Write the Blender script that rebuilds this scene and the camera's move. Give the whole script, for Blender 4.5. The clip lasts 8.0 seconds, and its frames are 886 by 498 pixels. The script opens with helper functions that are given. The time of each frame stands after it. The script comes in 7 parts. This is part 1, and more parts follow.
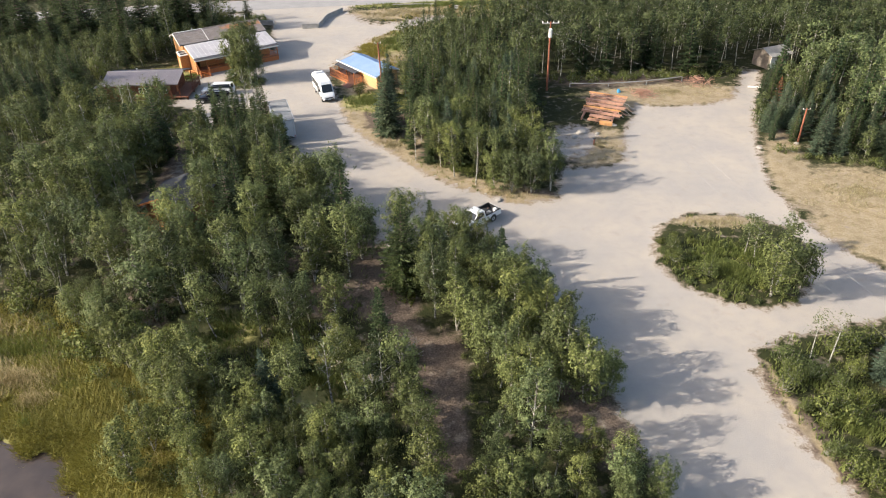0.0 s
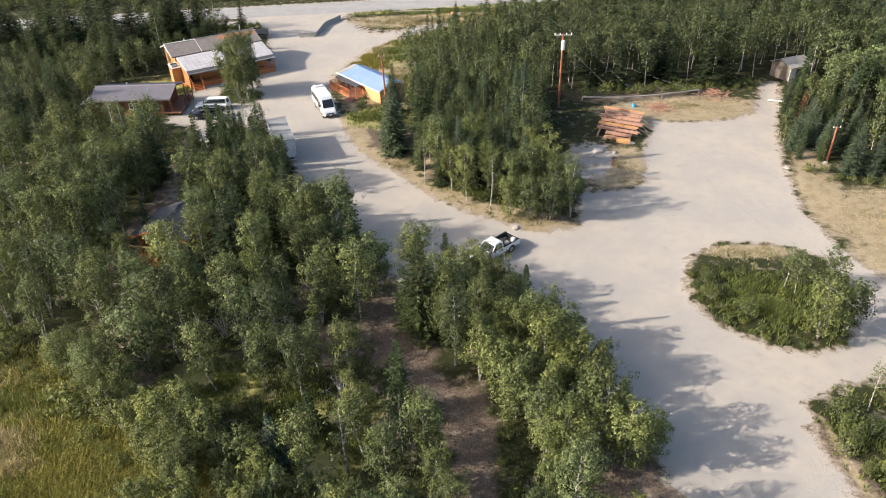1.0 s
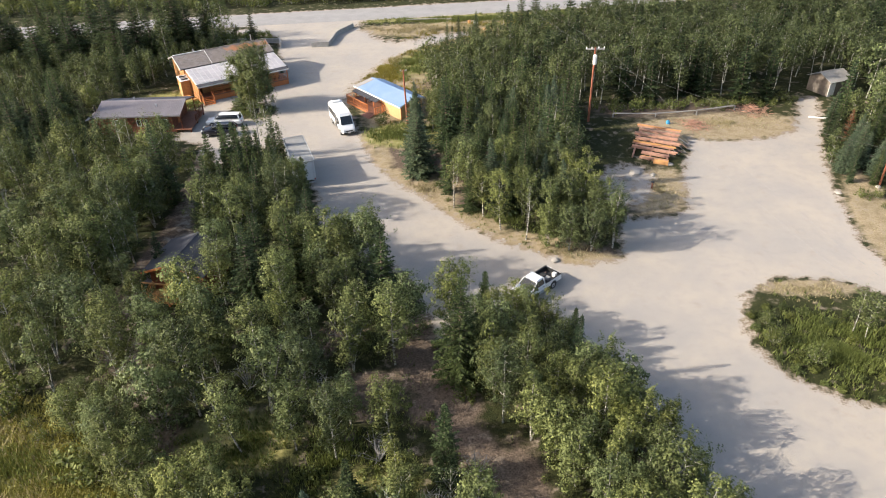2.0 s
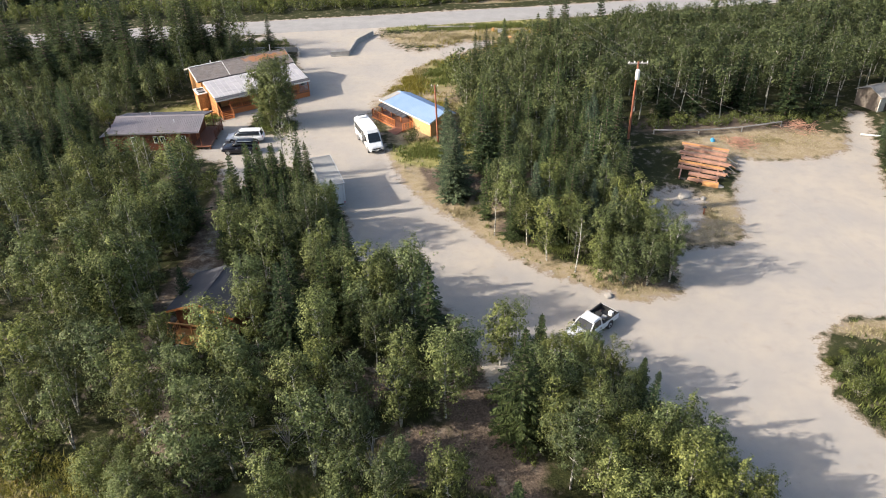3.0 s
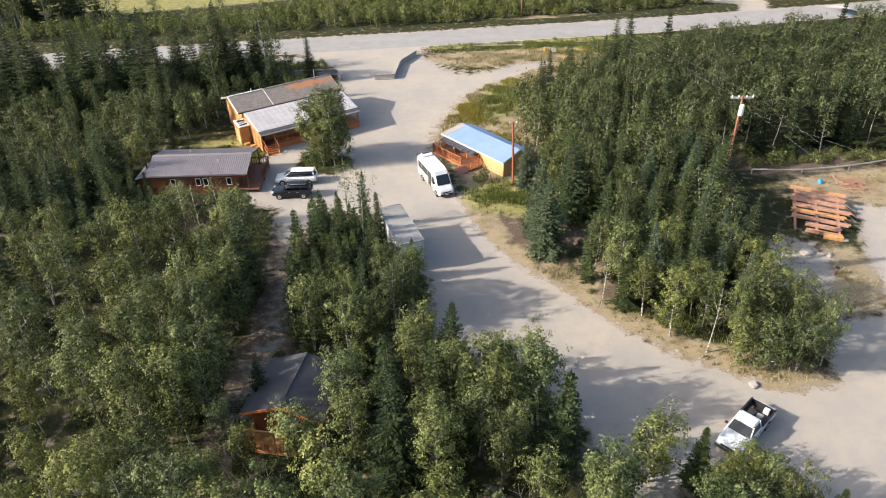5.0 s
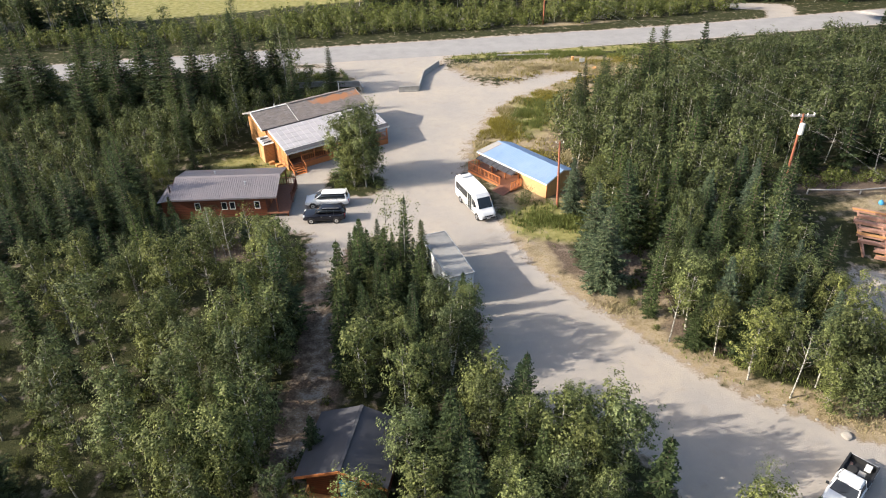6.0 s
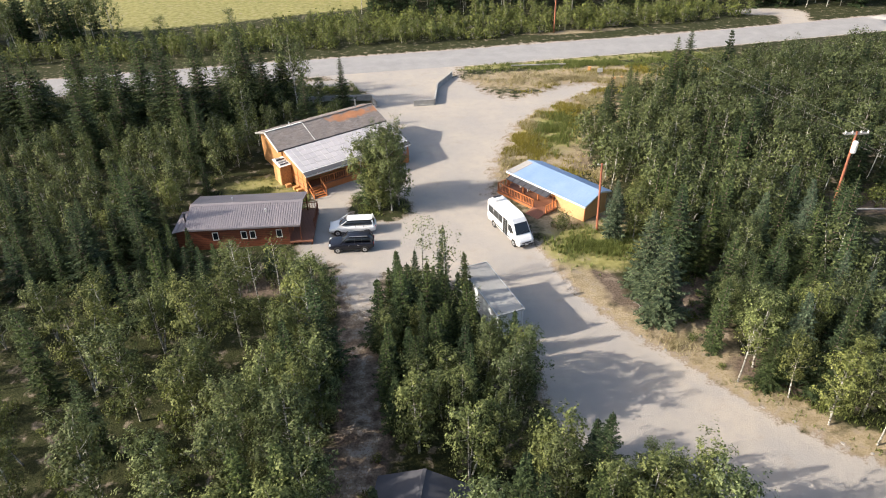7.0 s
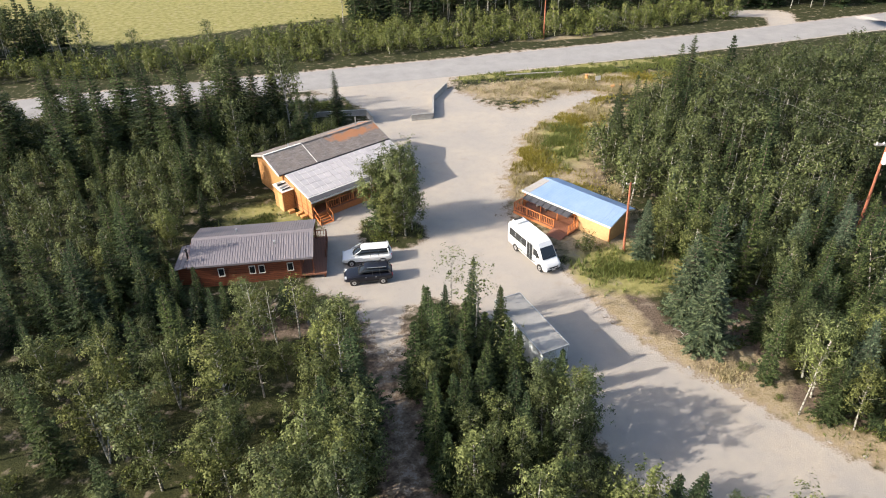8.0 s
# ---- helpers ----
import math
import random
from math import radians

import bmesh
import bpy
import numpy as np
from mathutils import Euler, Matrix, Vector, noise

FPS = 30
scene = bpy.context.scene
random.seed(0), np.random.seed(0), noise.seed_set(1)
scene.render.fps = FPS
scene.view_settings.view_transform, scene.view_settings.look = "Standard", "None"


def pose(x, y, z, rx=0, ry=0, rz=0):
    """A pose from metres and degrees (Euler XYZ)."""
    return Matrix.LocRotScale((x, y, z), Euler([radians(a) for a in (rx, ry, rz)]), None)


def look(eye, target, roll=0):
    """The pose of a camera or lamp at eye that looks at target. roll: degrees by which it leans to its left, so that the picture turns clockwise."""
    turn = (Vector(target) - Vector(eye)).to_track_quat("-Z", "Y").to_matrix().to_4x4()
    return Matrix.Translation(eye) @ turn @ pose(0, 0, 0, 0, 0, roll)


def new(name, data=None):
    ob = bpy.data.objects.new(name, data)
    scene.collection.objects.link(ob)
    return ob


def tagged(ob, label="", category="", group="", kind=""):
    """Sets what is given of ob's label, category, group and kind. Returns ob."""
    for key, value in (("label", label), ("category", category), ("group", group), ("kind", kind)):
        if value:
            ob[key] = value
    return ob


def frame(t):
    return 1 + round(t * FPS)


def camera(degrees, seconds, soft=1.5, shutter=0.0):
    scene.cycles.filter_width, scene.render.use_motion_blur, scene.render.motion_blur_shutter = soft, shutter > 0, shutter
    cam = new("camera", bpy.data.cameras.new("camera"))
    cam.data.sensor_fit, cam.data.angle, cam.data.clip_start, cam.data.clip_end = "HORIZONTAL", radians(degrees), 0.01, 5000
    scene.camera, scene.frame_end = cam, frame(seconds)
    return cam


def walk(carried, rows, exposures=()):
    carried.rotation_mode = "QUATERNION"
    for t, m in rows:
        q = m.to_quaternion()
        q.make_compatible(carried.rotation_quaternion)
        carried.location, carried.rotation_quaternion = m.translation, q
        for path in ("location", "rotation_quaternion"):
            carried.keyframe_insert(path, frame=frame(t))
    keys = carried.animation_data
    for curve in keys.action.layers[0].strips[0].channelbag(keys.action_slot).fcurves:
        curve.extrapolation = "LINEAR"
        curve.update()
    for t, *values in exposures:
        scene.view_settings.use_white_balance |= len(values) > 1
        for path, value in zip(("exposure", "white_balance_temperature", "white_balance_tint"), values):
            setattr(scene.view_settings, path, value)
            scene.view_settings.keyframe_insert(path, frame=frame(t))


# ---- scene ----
cam = camera(65.1, 8.0, soft=1.0)
PATH = [
    (0, (-0.344, 0.915, 38.517), (-0.4, 2.589, 37.424), -1.7),
    (0.5, (-1.453, 4.011, 38.602), (-1.497, 5.685, 37.508), -1.6),
    (1, (-2.723, 6.953, 38.672), (-2.756, 8.626, 37.577), -1.6),
    (1.5, (-4.389, 9.999, 38.744), (-4.418, 11.673, 37.649), -1.5),
    (3, (-10.214, 18.687, 39.009), (-10.25, 20.359, 37.912), -1.5),
    (3.5, (-12.401, 21.634, 39.085), (-12.439, 23.306, 37.989), -1.5),
    (4, (-14.672, 24.408, 39.154), (-14.709, 26.08, 38.058), -1.5),
    (4.5, (-17.122, 27.268, 39.193), (-17.154, 28.941, 38.099), -1.5),
    (6, (-24.697, 35.384, 39.396), (-24.712, 37.058, 38.302), -1.5),
    (6.5, (-27.35, 38.126, 39.471), (-27.348, 39.801, 38.378), -1.5),
    (7, (-29.928, 40.733, 39.573), (-29.898, 42.408, 38.48), -1.5),
    (7.5, (-32.658, 43.409, 39.712), (-32.578, 45.082, 38.619), -1.5),
    (8, (-35.303, 45.941, 39.833), (-35.174, 47.61, 38.739), -1.6),
]
walk(cam, [(t, look(eye, target, roll)) for t, eye, target, roll in PATH], exposures=((0.0, 1.08),))

# ---- light ----
SUN_AZ, SUN_EL = radians(190), radians(28.3)
world = bpy.data.worlds.new("sky")
scene.world = world
world.use_nodes = True
wn = world.node_tree.nodes
sky = wn.new("ShaderNodeTexSky")
sky.sky_type, sky.sun_disc = "NISHITA", False
sky.sun_elevation, sky.sun_rotation = SUN_EL, radians(90) - SUN_AZ + 2 * math.pi
sky.dust_density, sky.ozone_density = 3.0, 1.0
wn["Background"].inputs["Strength"].default_value = 0.132
world.node_tree.links.new(sky.outputs["Color"], wn["Background"].inputs["Color"])
lamp = bpy.data.lights.new("sun", "SUN")
lamp.energy, lamp.angle, lamp.color = 4.0, radians(0.55), (1.0, 0.92, 0.80)
sun = new("sun", lamp)
TO_SUN = Vector((math.cos(SUN_AZ) * math.cos(SUN_EL), math.sin(SUN_AZ) * math.cos(SUN_EL), math.sin(SUN_EL)))
sun.matrix_world = look(TO_SUN * 300, (0, 0, 0))


# ---- materials ----
class Mat:
    """A small builder for node materials."""

    def __init__(self, name, rough=0.8, metal=0.0, spec=0.5):
        self.m = bpy.data.materials.new(name)
        self.m.use_nodes = True
        self.t = self.m.node_tree
        self.b = self.t.nodes["Principled BSDF"]
        self.b.inputs["Roughness"].default_value = rough
        self.b.inputs["Metallic"].default_value = metal
        self.b.inputs["Specular IOR Level"].default_value = spec
        self.pos = None

    def node(self, kind, **kw):
        n = self.t.nodes.new(kind)
        for k, v in kw.items():
            n.inputs[k].default_value = v
        return n

    def link(self, a, b):
        self.t.links.new(a, b)

    def where(self, local=False):
        if local:
            return self.node("ShaderNodeTexCoord").outputs["Object"]
        if self.pos is None:
            self.pos = self.node("ShaderNodeNewGeometry").outputs["Position"]
        return self.pos

    def noise(self, scale, detail=4.0, rough=0.55, local=False, stretch=None):
        n = self.node("ShaderNodeTexNoise", Scale=scale, Detail=detail, Roughness=rough)
        p = self.where(local)
        if stretch:
            mp = self.node("ShaderNodeMapping")
            mp.inputs["Scale"].default_value = stretch
            self.link(p, mp.inputs["Vector"])
            p = mp.outputs["Vector"]
        self.link(p, n.inputs["Vector"])
        return n.outputs["Fac"]

    def ramp(self, fac, lo, hi, a=(0, 0, 0), b=(1, 1, 1)):
        r = self.t.nodes.new("ShaderNodeValToRGB")
        e = r.color_ramp.elements
        e[0].position, e[1].position = lo, hi
        e[0].color, e[1].color = (*a, 1), (*b, 1)
        self.link(fac, r.inputs["Fac"])
        return r.outputs["Color"]

    def mix(self, fac, a, b, mode="MIX"):
        n = self.t.nodes.new("ShaderNodeMix")
        n.data_type, n.blend_type = "RGBA", mode
        for v, key in ((fac, 0), (a, 6), (b, 7)):
            if hasattr(v, "is_linked"):
                self.link(v, n.inputs[key])
            elif key == 0:
                n.inputs[0].default_value = v
            else:
                n.inputs[key].default_value = (*v, 1)
        return n.outputs[2]

    def math(self, op, a, b=0.0):
        n = self.t.nodes.new("ShaderNodeMath")
        n.operation = op
        for i, v in enumerate((a, b)):
            if hasattr(v, "is_linked"):
                self.link(v, n.inputs[i])
            else:
                n.inputs[i].default_value = v
        return n.outputs[0]

    def color(self, c):
        if hasattr(c, "is_linked"):
            self.link(c, self.b.inputs["Base Color"])
        else:
            self.b.inputs["Base Color"].default_value = (*c, 1)
        return self

    def bump(self, height, strength=0.4, dist=0.05):
        n = self.node("ShaderNodeBump", Strength=strength, Distance=dist)
        self.link(height, n.inputs["Height"])
        self.link(n.outputs["Normal"], self.b.inputs["Normal"])
        return self

    def attr(self, name):
        n = self.t.nodes.new("ShaderNodeAttribute")
        n.attribute_name = name
        return n

    def island(self):
        return self.node("ShaderNodeNewGeometry").outputs["Random Per Island"]

    def piece(self):
        return self.node("ShaderNodeObjectInfo").outputs["Random"]


def plain(name, c, rough=0.6, metal=0.0, vary=0.18, scale=3.0, spec=0.5, local=False):
    """A surface of one colour with grain and soft stains."""
    k = Mat(name, rough, metal, spec)
    d = tuple(v * (1 - vary) for v in c)
    h = tuple(min(1, v * (1 + vary)) for v in c)
    fine = k.noise(scale * 9, 3, local=local)
    col = k.mix(k.ramp(k.noise(scale, 4, local=local), 0.3, 0.7), d, h)
    col = k.mix(k.ramp(fine, 0.35, 0.75), col, d)
    return k.color(col).bump(fine, 0.15, 0.01).m


def foliage(name, dark, light, glow, rough=0.45, shine=0.4, vary=1.0):
    """Leaves: every leaf, every plant and every few metres of wood have a tone of their own."""
    k = Mat(name, rough, 0.0, shine)
    col = k.mix(k.ramp(k.island(), 0.25, 1.0), dark, light)
    tone = k.ramp(k.noise(0.33, 2), 0.38, 0.68)
    col = k.mix(k.mix(tone, (0.0,) * 3, (0.26 * vary,) * 3), col, tuple(0.5 * a + 0.5 * b for a, b in zip(light, glow)))
    own = k.piece()
    col = k.mix(1.0, col, k.ramp(own, 0.0, 1.0, (1 - 0.26 * vary, 1 - 0.16 * vary, 1.0), (1 + 0.08 * vary, 1 + 0.07 * vary, 1 - 0.12 * vary)), "MULTIPLY")
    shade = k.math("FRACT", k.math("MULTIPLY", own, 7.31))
    col = k.mix(1.0, col, k.ramp(shade, 0.0, 1.0, (1 - 0.36 * vary,) * 3, (1 + 0.2 * vary,) * 3), "MULTIPLY")
    k.color(col)
    tr = k.t.nodes.new("ShaderNodeBsdfTranslucent")
    k.link(k.mix(0.5, col, glow), tr.inputs["Color"])
    mx = k.t.nodes.new("ShaderNodeMixShader")
    mx.inputs[0].default_value = 0.22
    k.link(k.b.outputs[0], mx.inputs[1])
    k.link(tr.outputs[0], mx.inputs[2])
    k.link(mx.outputs[0], k.t.nodes["Material Output"].inputs["Surface"])
    return k.m


ASPEN = foliage("aspen_leaves", (0.026, 0.035, 0.012), (0.246, 0.262, 0.102), (0.255, 0.275, 0.08), 0.55, 0.12)
WILLOW = foliage("willow_leaves", (0.034, 0.045, 0.014), (0.178, 0.190, 0.062), (0.215, 0.23, 0.055), 0.55, 0.12)
SPRUCE = foliage("spruce_needles", (0.021, 0.033, 0.016), (0.112, 0.140, 0.054), (0.11, 0.135, 0.042), 0.65, 0.1)
BLUE_SPRUCE = foliage("blue_spruce_needles", (0.044, 0.064, 0.042), (0.165, 0.205, 0.12), (0.09, 0.11, 0.055), 0.65, 0.1, 0.5)
GRASS = foliage("grass_blades", (0.085, 0.10, 0.02), (0.23, 0.235, 0.06), (0.24, 0.23, 0.05), 0.6, 0.25)
MARSH = foliage("marsh_grass_blades", (0.17, 0.145, 0.022), (0.36, 0.31, 0.075), (0.36, 0.30, 0.05), 0.6, 0.2)
DRY = foliage("dry_grass", (0.25, 0.195, 0.10), (0.46, 0.37, 0.22), (0.38, 0.29, 0.15), 0.7, 0.2)
RUST = foliage("dead_needles", (0.14, 0.055, 0.025), (0.24, 0.10, 0.045), (0.2, 0.08, 0.03), 0.7, 0.2)


def bark_material(name, base, mark, amount):
    k = Mat(name, 0.8)
    n = k.noise(2.2, 5, 0.65, stretch=(1, 1, 2.6))
    col = k.mix(k.ramp(n, amount, amount + 0.08), mark, base)
    return k.color(col).bump(k.noise(14, 3), 0.3, 0.02).m


BIRCH_BARK = bark_material("pale_aspen_bark", (0.42, 0.40, 0.35), (0.10, 0.085, 0.07), 0.44)
SPRUCE_BARK = bark_material("spruce_bark", (0.13, 0.095, 0.07), (0.07, 0.05, 0.04), 0.45)


def ground_material():
    k = Mat("gravel_grass_and_soil", 0.95, 0.0, 0.15)
    a = k.attr("cover")
    sep = k.node("ShaderNodeSeparateColor")
    k.link(a.outputs["Color"], sep.inputs[0])
    gravel, dry, lush = sep.outputs[0], sep.outputs[1], sep.outputs[2]
    litter = a.outputs["Alpha"]
    big, mid, fine, grit = k.noise(0.16, 4), k.noise(0.9, 5, 0.6), k.noise(6.0, 4, 0.6), k.noise(28.0, 3, 0.7)
    green = k.mix(k.ramp(mid, 0.3, 0.7), (0.026, 0.030, 0.010), (0.055, 0.057, 0.020))
    green = k.mix(k.ramp(fine, 0.35, 0.75), green, (0.018, 0.021, 0.008))
    straw = k.mix(k.ramp(mid, 0.32, 0.7), (0.24, 0.185, 0.115), (0.38, 0.305, 0.205))
    straw = k.mix(k.ramp(fine, 0.45, 0.8), straw, (0.17, 0.14, 0.055))
    soil = k.mix(k.ramp(fine, 0.3, 0.7), (0.068, 0.051, 0.038), (0.185, 0.138, 0.103))

    def edge(v, n, w=0.45, s=0.16):
        return k.ramp(k.math("ADD", v, k.math("MULTIPLY", k.math("SUBTRACT", n, 0.5), w)), 0.5 - s, 0.5 + s)

    col = k.mix(edge(litter, mid, 0.9), green, soil)
    col = k.mix(edge(dry, mid, 1.0, 0.2), col, straw)
    meadow = k.mix(k.ramp(mid, 0.3, 0.7), (0.15, 0.145, 0.045), (0.32, 0.285, 0.115))
    col = k.mix(edge(lush, mid, 0.8, 0.2), col, meadow)
    stone = k.mix(k.ramp(big, 0.35, 0.65), (0.30, 0.272, 0.245), (0.385, 0.33, 0.268))
    stone = k.mix(k.ramp(mid, 0.45, 0.85), stone, (0.275, 0.25, 0.228))
    stone = k.mix(k.ramp(grit, 0.42, 0.72), stone, (0.39, 0.362, 0.33))
    stone = k.mix(k.ramp(fine, 0.62, 0.80), stone, (0.22, 0.198, 0.176))
    dust = k.mix(k.ramp(fine, 0.3, 0.7), (0.20, 0.155, 0.115), (0.31, 0.255, 0.20))
    col = k.mix(edge(k.math("ADD", gravel, 0.2), mid, 2.0, 0.16), col, dust)
    ragged = k.math("ADD", k.math("MULTIPLY", mid, 0.65), k.math("MULTIPLY", fine, 0.35))
    col = k.mix(edge(gravel, ragged, 2.4, 0.1), col, stone)
    col = k.mix(k.ramp(k.noise(0.42, 5, 0.65), 0.6, 0.8), col, k.mix(0.5, col, (0.25, 0.195, 0.15)))
    k.color(col)
    rough = k.math("MULTIPLY", fine, k.math("SUBTRACT", 1.25, gravel))
    k.bump(k.math("ADD", rough, k.math("MULTIPLY", grit, 0.3)), 0.6, 0.12)
    return k.m


GROUND = ground_material()


def board_material(name, base, dark, pitch=0.18, axis="Z", gap=0.12, rough=0.6):
    """Stained boards laid in courses."""
    k = Mat(name, rough, 0.0, 0.35)
    sx = k.node("ShaderNodeSeparateXYZ")
    k.link(k.where(True), sx.inputs[0])
    saw = k.math("FRACT", k.math("DIVIDE", sx.outputs[axis], pitch))
    groove = k.ramp(saw, gap * 0.6, gap)
    st = {"Z": (0.6, 0.6, 7.0), "X": (7.0, 7.0, 0.6)}[axis]
    grain = k.noise(3.0, 5, 0.6, True, st)
    col = k.mix(k.ramp(grain, 0.3, 0.72), dark, base)
    col = k.mix(k.ramp(k.noise(0.8, 3, local=True), 0.4, 0.75), col, tuple(0.72 * v for v in base))
    col = k.mix(k.mix(groove, (1, 1, 1), (0, 0, 0)), col, tuple(0.4 * v for v in dark))
    return k.color(col).bump(groove, 0.5, 0.02).m


ORANGE_WALL = board_material("orange_stained_boards", (0.53, 0.275, 0.11), (0.40, 0.185, 0.068))
YELLOW_WALL = plain("honey_stained_plywood", (0.56, 0.35, 0.165), 0.6, vary=0.15, local=True)
RED_LOG = board_material("red_brown_logs", (0.24, 0.075, 0.035), (0.15, 0.045, 0.022), 0.22, gap=0.2)
RAIL_WOOD = plain("orange_stained_rail", (0.47, 0.16, 0.05), 0.55, scale=5, local=True)
GREY_WOOD = plain("weathered_grey_wood", (0.30, 0.285, 0.265), 0.85, scale=4, local=True)
DECK_WOOD = board_material("red_brown_deck_boards", (0.30, 0.13, 0.08), (0.2, 0.085, 0.05), 0.16, "X")
PLANK = plain("weathered_brown_planks", (0.43, 0.235, 0.16), 0.8, vary=0.3, scale=2.5)
SHED_WOOD = plain("weathered_dark_shed_boards", (0.19, 0.155, 0.125), 0.85, vary=0.3, scale=2.5)
FRESH = plain("fresh_orange_boards", (0.56, 0.28, 0.10), 0.7, vary=0.2)
DARK = plain("dark_interior", (0.03, 0.027, 0.025), 0.9)
WHITE = plain("white_vehicle_paint", (0.70, 0.70, 0.695), 0.25, vary=0.04, scale=1.0, local=True)
CHARCOAL = plain("charcoal_vehicle_paint", (0.012, 0.0135, 0.021), 0.22, vary=0.06, spec=0.4, local=True)
TRIM_WHITE = plain("white_trim_paint", (0.75, 0.73, 0.68), 0.6, vary=0.1)
BLACK = plain("black_plastic", (0.02, 0.02, 0.021), 0.55, vary=0.1)
RUBBER = plain("tyre_rubber", (0.025, 0.024, 0.023), 0.85, vary=0.15)
ALLOY = plain("alloy_wheel_metal", (0.55, 0.56, 0.57), 0.32, 0.8, vary=0.08)
STEEL = plain("galvanised_steel", (0.50, 0.51, 0.52), 0.42, 0.7, vary=0.12)
CONCRETE = plain("grey_concrete", (0.33, 0.32, 0.30), 0.9, vary=0.2, scale=1.5)
ROCK = plain("pale_boulder", (0.33, 0.30, 0.265), 0.9, vary=0.25, scale=2)
RED_LAMP = plain("red_lamp_lens", (0.45, 0.02, 0.02), 0.2)
CLEAR_LAMP = plain("clear_lamp_lens", (0.62, 0.64, 0.66), 0.12, vary=0.05)
AMBER = plain("amber_lamp_lens", (0.7, 0.25, 0.03), 0.25)
POLE_WOOD = plain("red_brown_pole_wood", (0.34, 0.12, 0.065), 0.8, vary=0.3, scale=1.2)
WIRE = plain("pale_wire", (0.20, 0.195, 0.19), 0.5, vary=0.05)
TARP = plain("blue_plastic_tarp", (0.06, 0.30, 0.52), 0.45)
TRAILER_WHITE = plain("dull_white_trailer_skin", (0.62, 0.64, 0.66), 0.5, vary=0.08, scale=0.8, local=True)


def glass_material():
    k = Mat("dark_tinted_window_glass", 0.04, 0.0, 0.6)
    k.color((0.018, 0.022, 0.026))
    return k.m


GLASS = glass_material()


def shingle_material():
    k = Mat("grey_asphalt_shingles", 0.95, 0.0, 0.2)
    w = k.node("ShaderNodeTexBrick", Scale=1.0)
    w.inputs["Color1"].default_value, w.inputs["Color2"].default_value = (0.155, 0.135, 0.125, 1), (0.25, 0.22, 0.205, 1)
    w.inputs["Mortar"].default_value = (0.09, 0.08, 0.075, 1)
    w.inputs["Mortar Size"].default_value = 0.012
    w.inputs["Brick Width"].default_value, w.inputs["Row Height"].default_value = 0.5, 0.2
    k.link(k.where(True), w.inputs["Vector"])
    a = k.attr("rust")
    rust = k.ramp(k.math("ADD", a.outputs["Fac"], k.math("MULTIPLY", k.math("SUBTRACT", k.noise(0.7, 5, 0.6, True), 0.5), 1.6)), 0.45, 0.75)
    col = k.mix(k.ramp(k.noise(0.9, 4, 0.6, True), 0.35, 0.75), w.outputs["Color"], (0.20, 0.165, 0.145))
    col = k.mix(rust, col, (0.36, 0.165, 0.085))
    return k.color(col).bump(w.outputs["Fac"], 0.4, 0.02).m


SHINGLES = shingle_material()


def sheet_metal(name, c, c2, rough, metal, patch=0.5):
    k = Mat(name, rough, metal, 0.5)
    col = k.mix(k.ramp(k.noise(0.5, 4, local=True), 0.35, 0.7), c, c2)
    col = k.mix(k.ramp(k.noise(1.3, 5, 0.65, True), 0.60, 0.8), col, tuple(patch * v for v in c))
    return k.color(col).m


BROWN_METAL = sheet_metal("grey_brown_metal_roofing", (0.19, 0.168, 0.175), (0.235, 0.205, 0.21), 0.5, 0.15, 0.75)
BLUE_METAL = sheet_metal("blue_metal_roofing", (0.20, 0.295, 0.46), (0.24, 0.33, 0.49), 0.5, 0.15, 0.85)
# dark felt, darkened further to hold the tree shade on the hut's roof
DARK_ROOF = sheet_metal("dark_felt_roofing", (0.05, 0.049, 0.056), (0.07, 0.068, 0.074), 0.8, 0.0, 0.7)
GREY_ROOF = sheet_metal("patched_grey_roof_skin", (0.30, 0.29, 0.27), (0.20, 0.19, 0.18), 0.7, 0.1, 0.5)


def panel_material():
    k = Mat("milky_corrugated_panel", 0.35, 0.0, 0.5)
    sx = k.node("ShaderNodeSeparateXYZ")
    k.link(k.where(True), sx.inputs[0])
    wave = k.math("SINE", k.math("MULTIPLY", sx.outputs["X"], 42.0))
    col = k.mix(k.ramp(k.noise(0.7, 4, local=True), 0.3, 0.7), (0.36, 0.335, 0.34), (0.46, 0.43, 0.435))
    col = k.mix(k.math("MULTIPLY", k.piece(), 0.5), col, (0.52, 0.49, 0.48))
    return k.color(col).bump(wave, 0.2, 0.02).m


PANEL = panel_material()


def water_material():
    k = Mat("still_brown_pond_water", 0.06, 0.0, 0.5)
    k.color(k.mix(k.ramp(k.noise(0.5, 4), 0.35, 0.7), (0.045, 0.034, 0.028), (0.075, 0.055, 0.042)))
    return k.bump(k.noise(2.2, 3), 0.05, 0.03).m


WATER = water_material()


# ---- building helpers ----
def link_mesh(name, bm, mat, parent=None, label="", smooth=False):
    me = bpy.data.meshes.new(name)
    bm.normal_update()
    bm.to_mesh(me)
    bm.free()
    for m in mat if isinstance(mat, (list, tuple)) else [mat]:
        me.materials.append(m)
    if smooth:
        me.polygons.foreach_set("use_smooth", [True] * len(me.polygons))
    ob = new(name, me)
    ob.parent = parent
    if label:
        ob["label"] = label
    return ob


def part(name, bm, mat, parent, label="", smooth=False):
    return link_mesh(name, bm, mat, parent, label, smooth)


def thing(name, m, label, category, group="", kind=""):
    ob = new(name)
    ob.matrix_world = m
    ob.empty_display_size = 0.3
    return tagged(ob, label, category, group, kind)


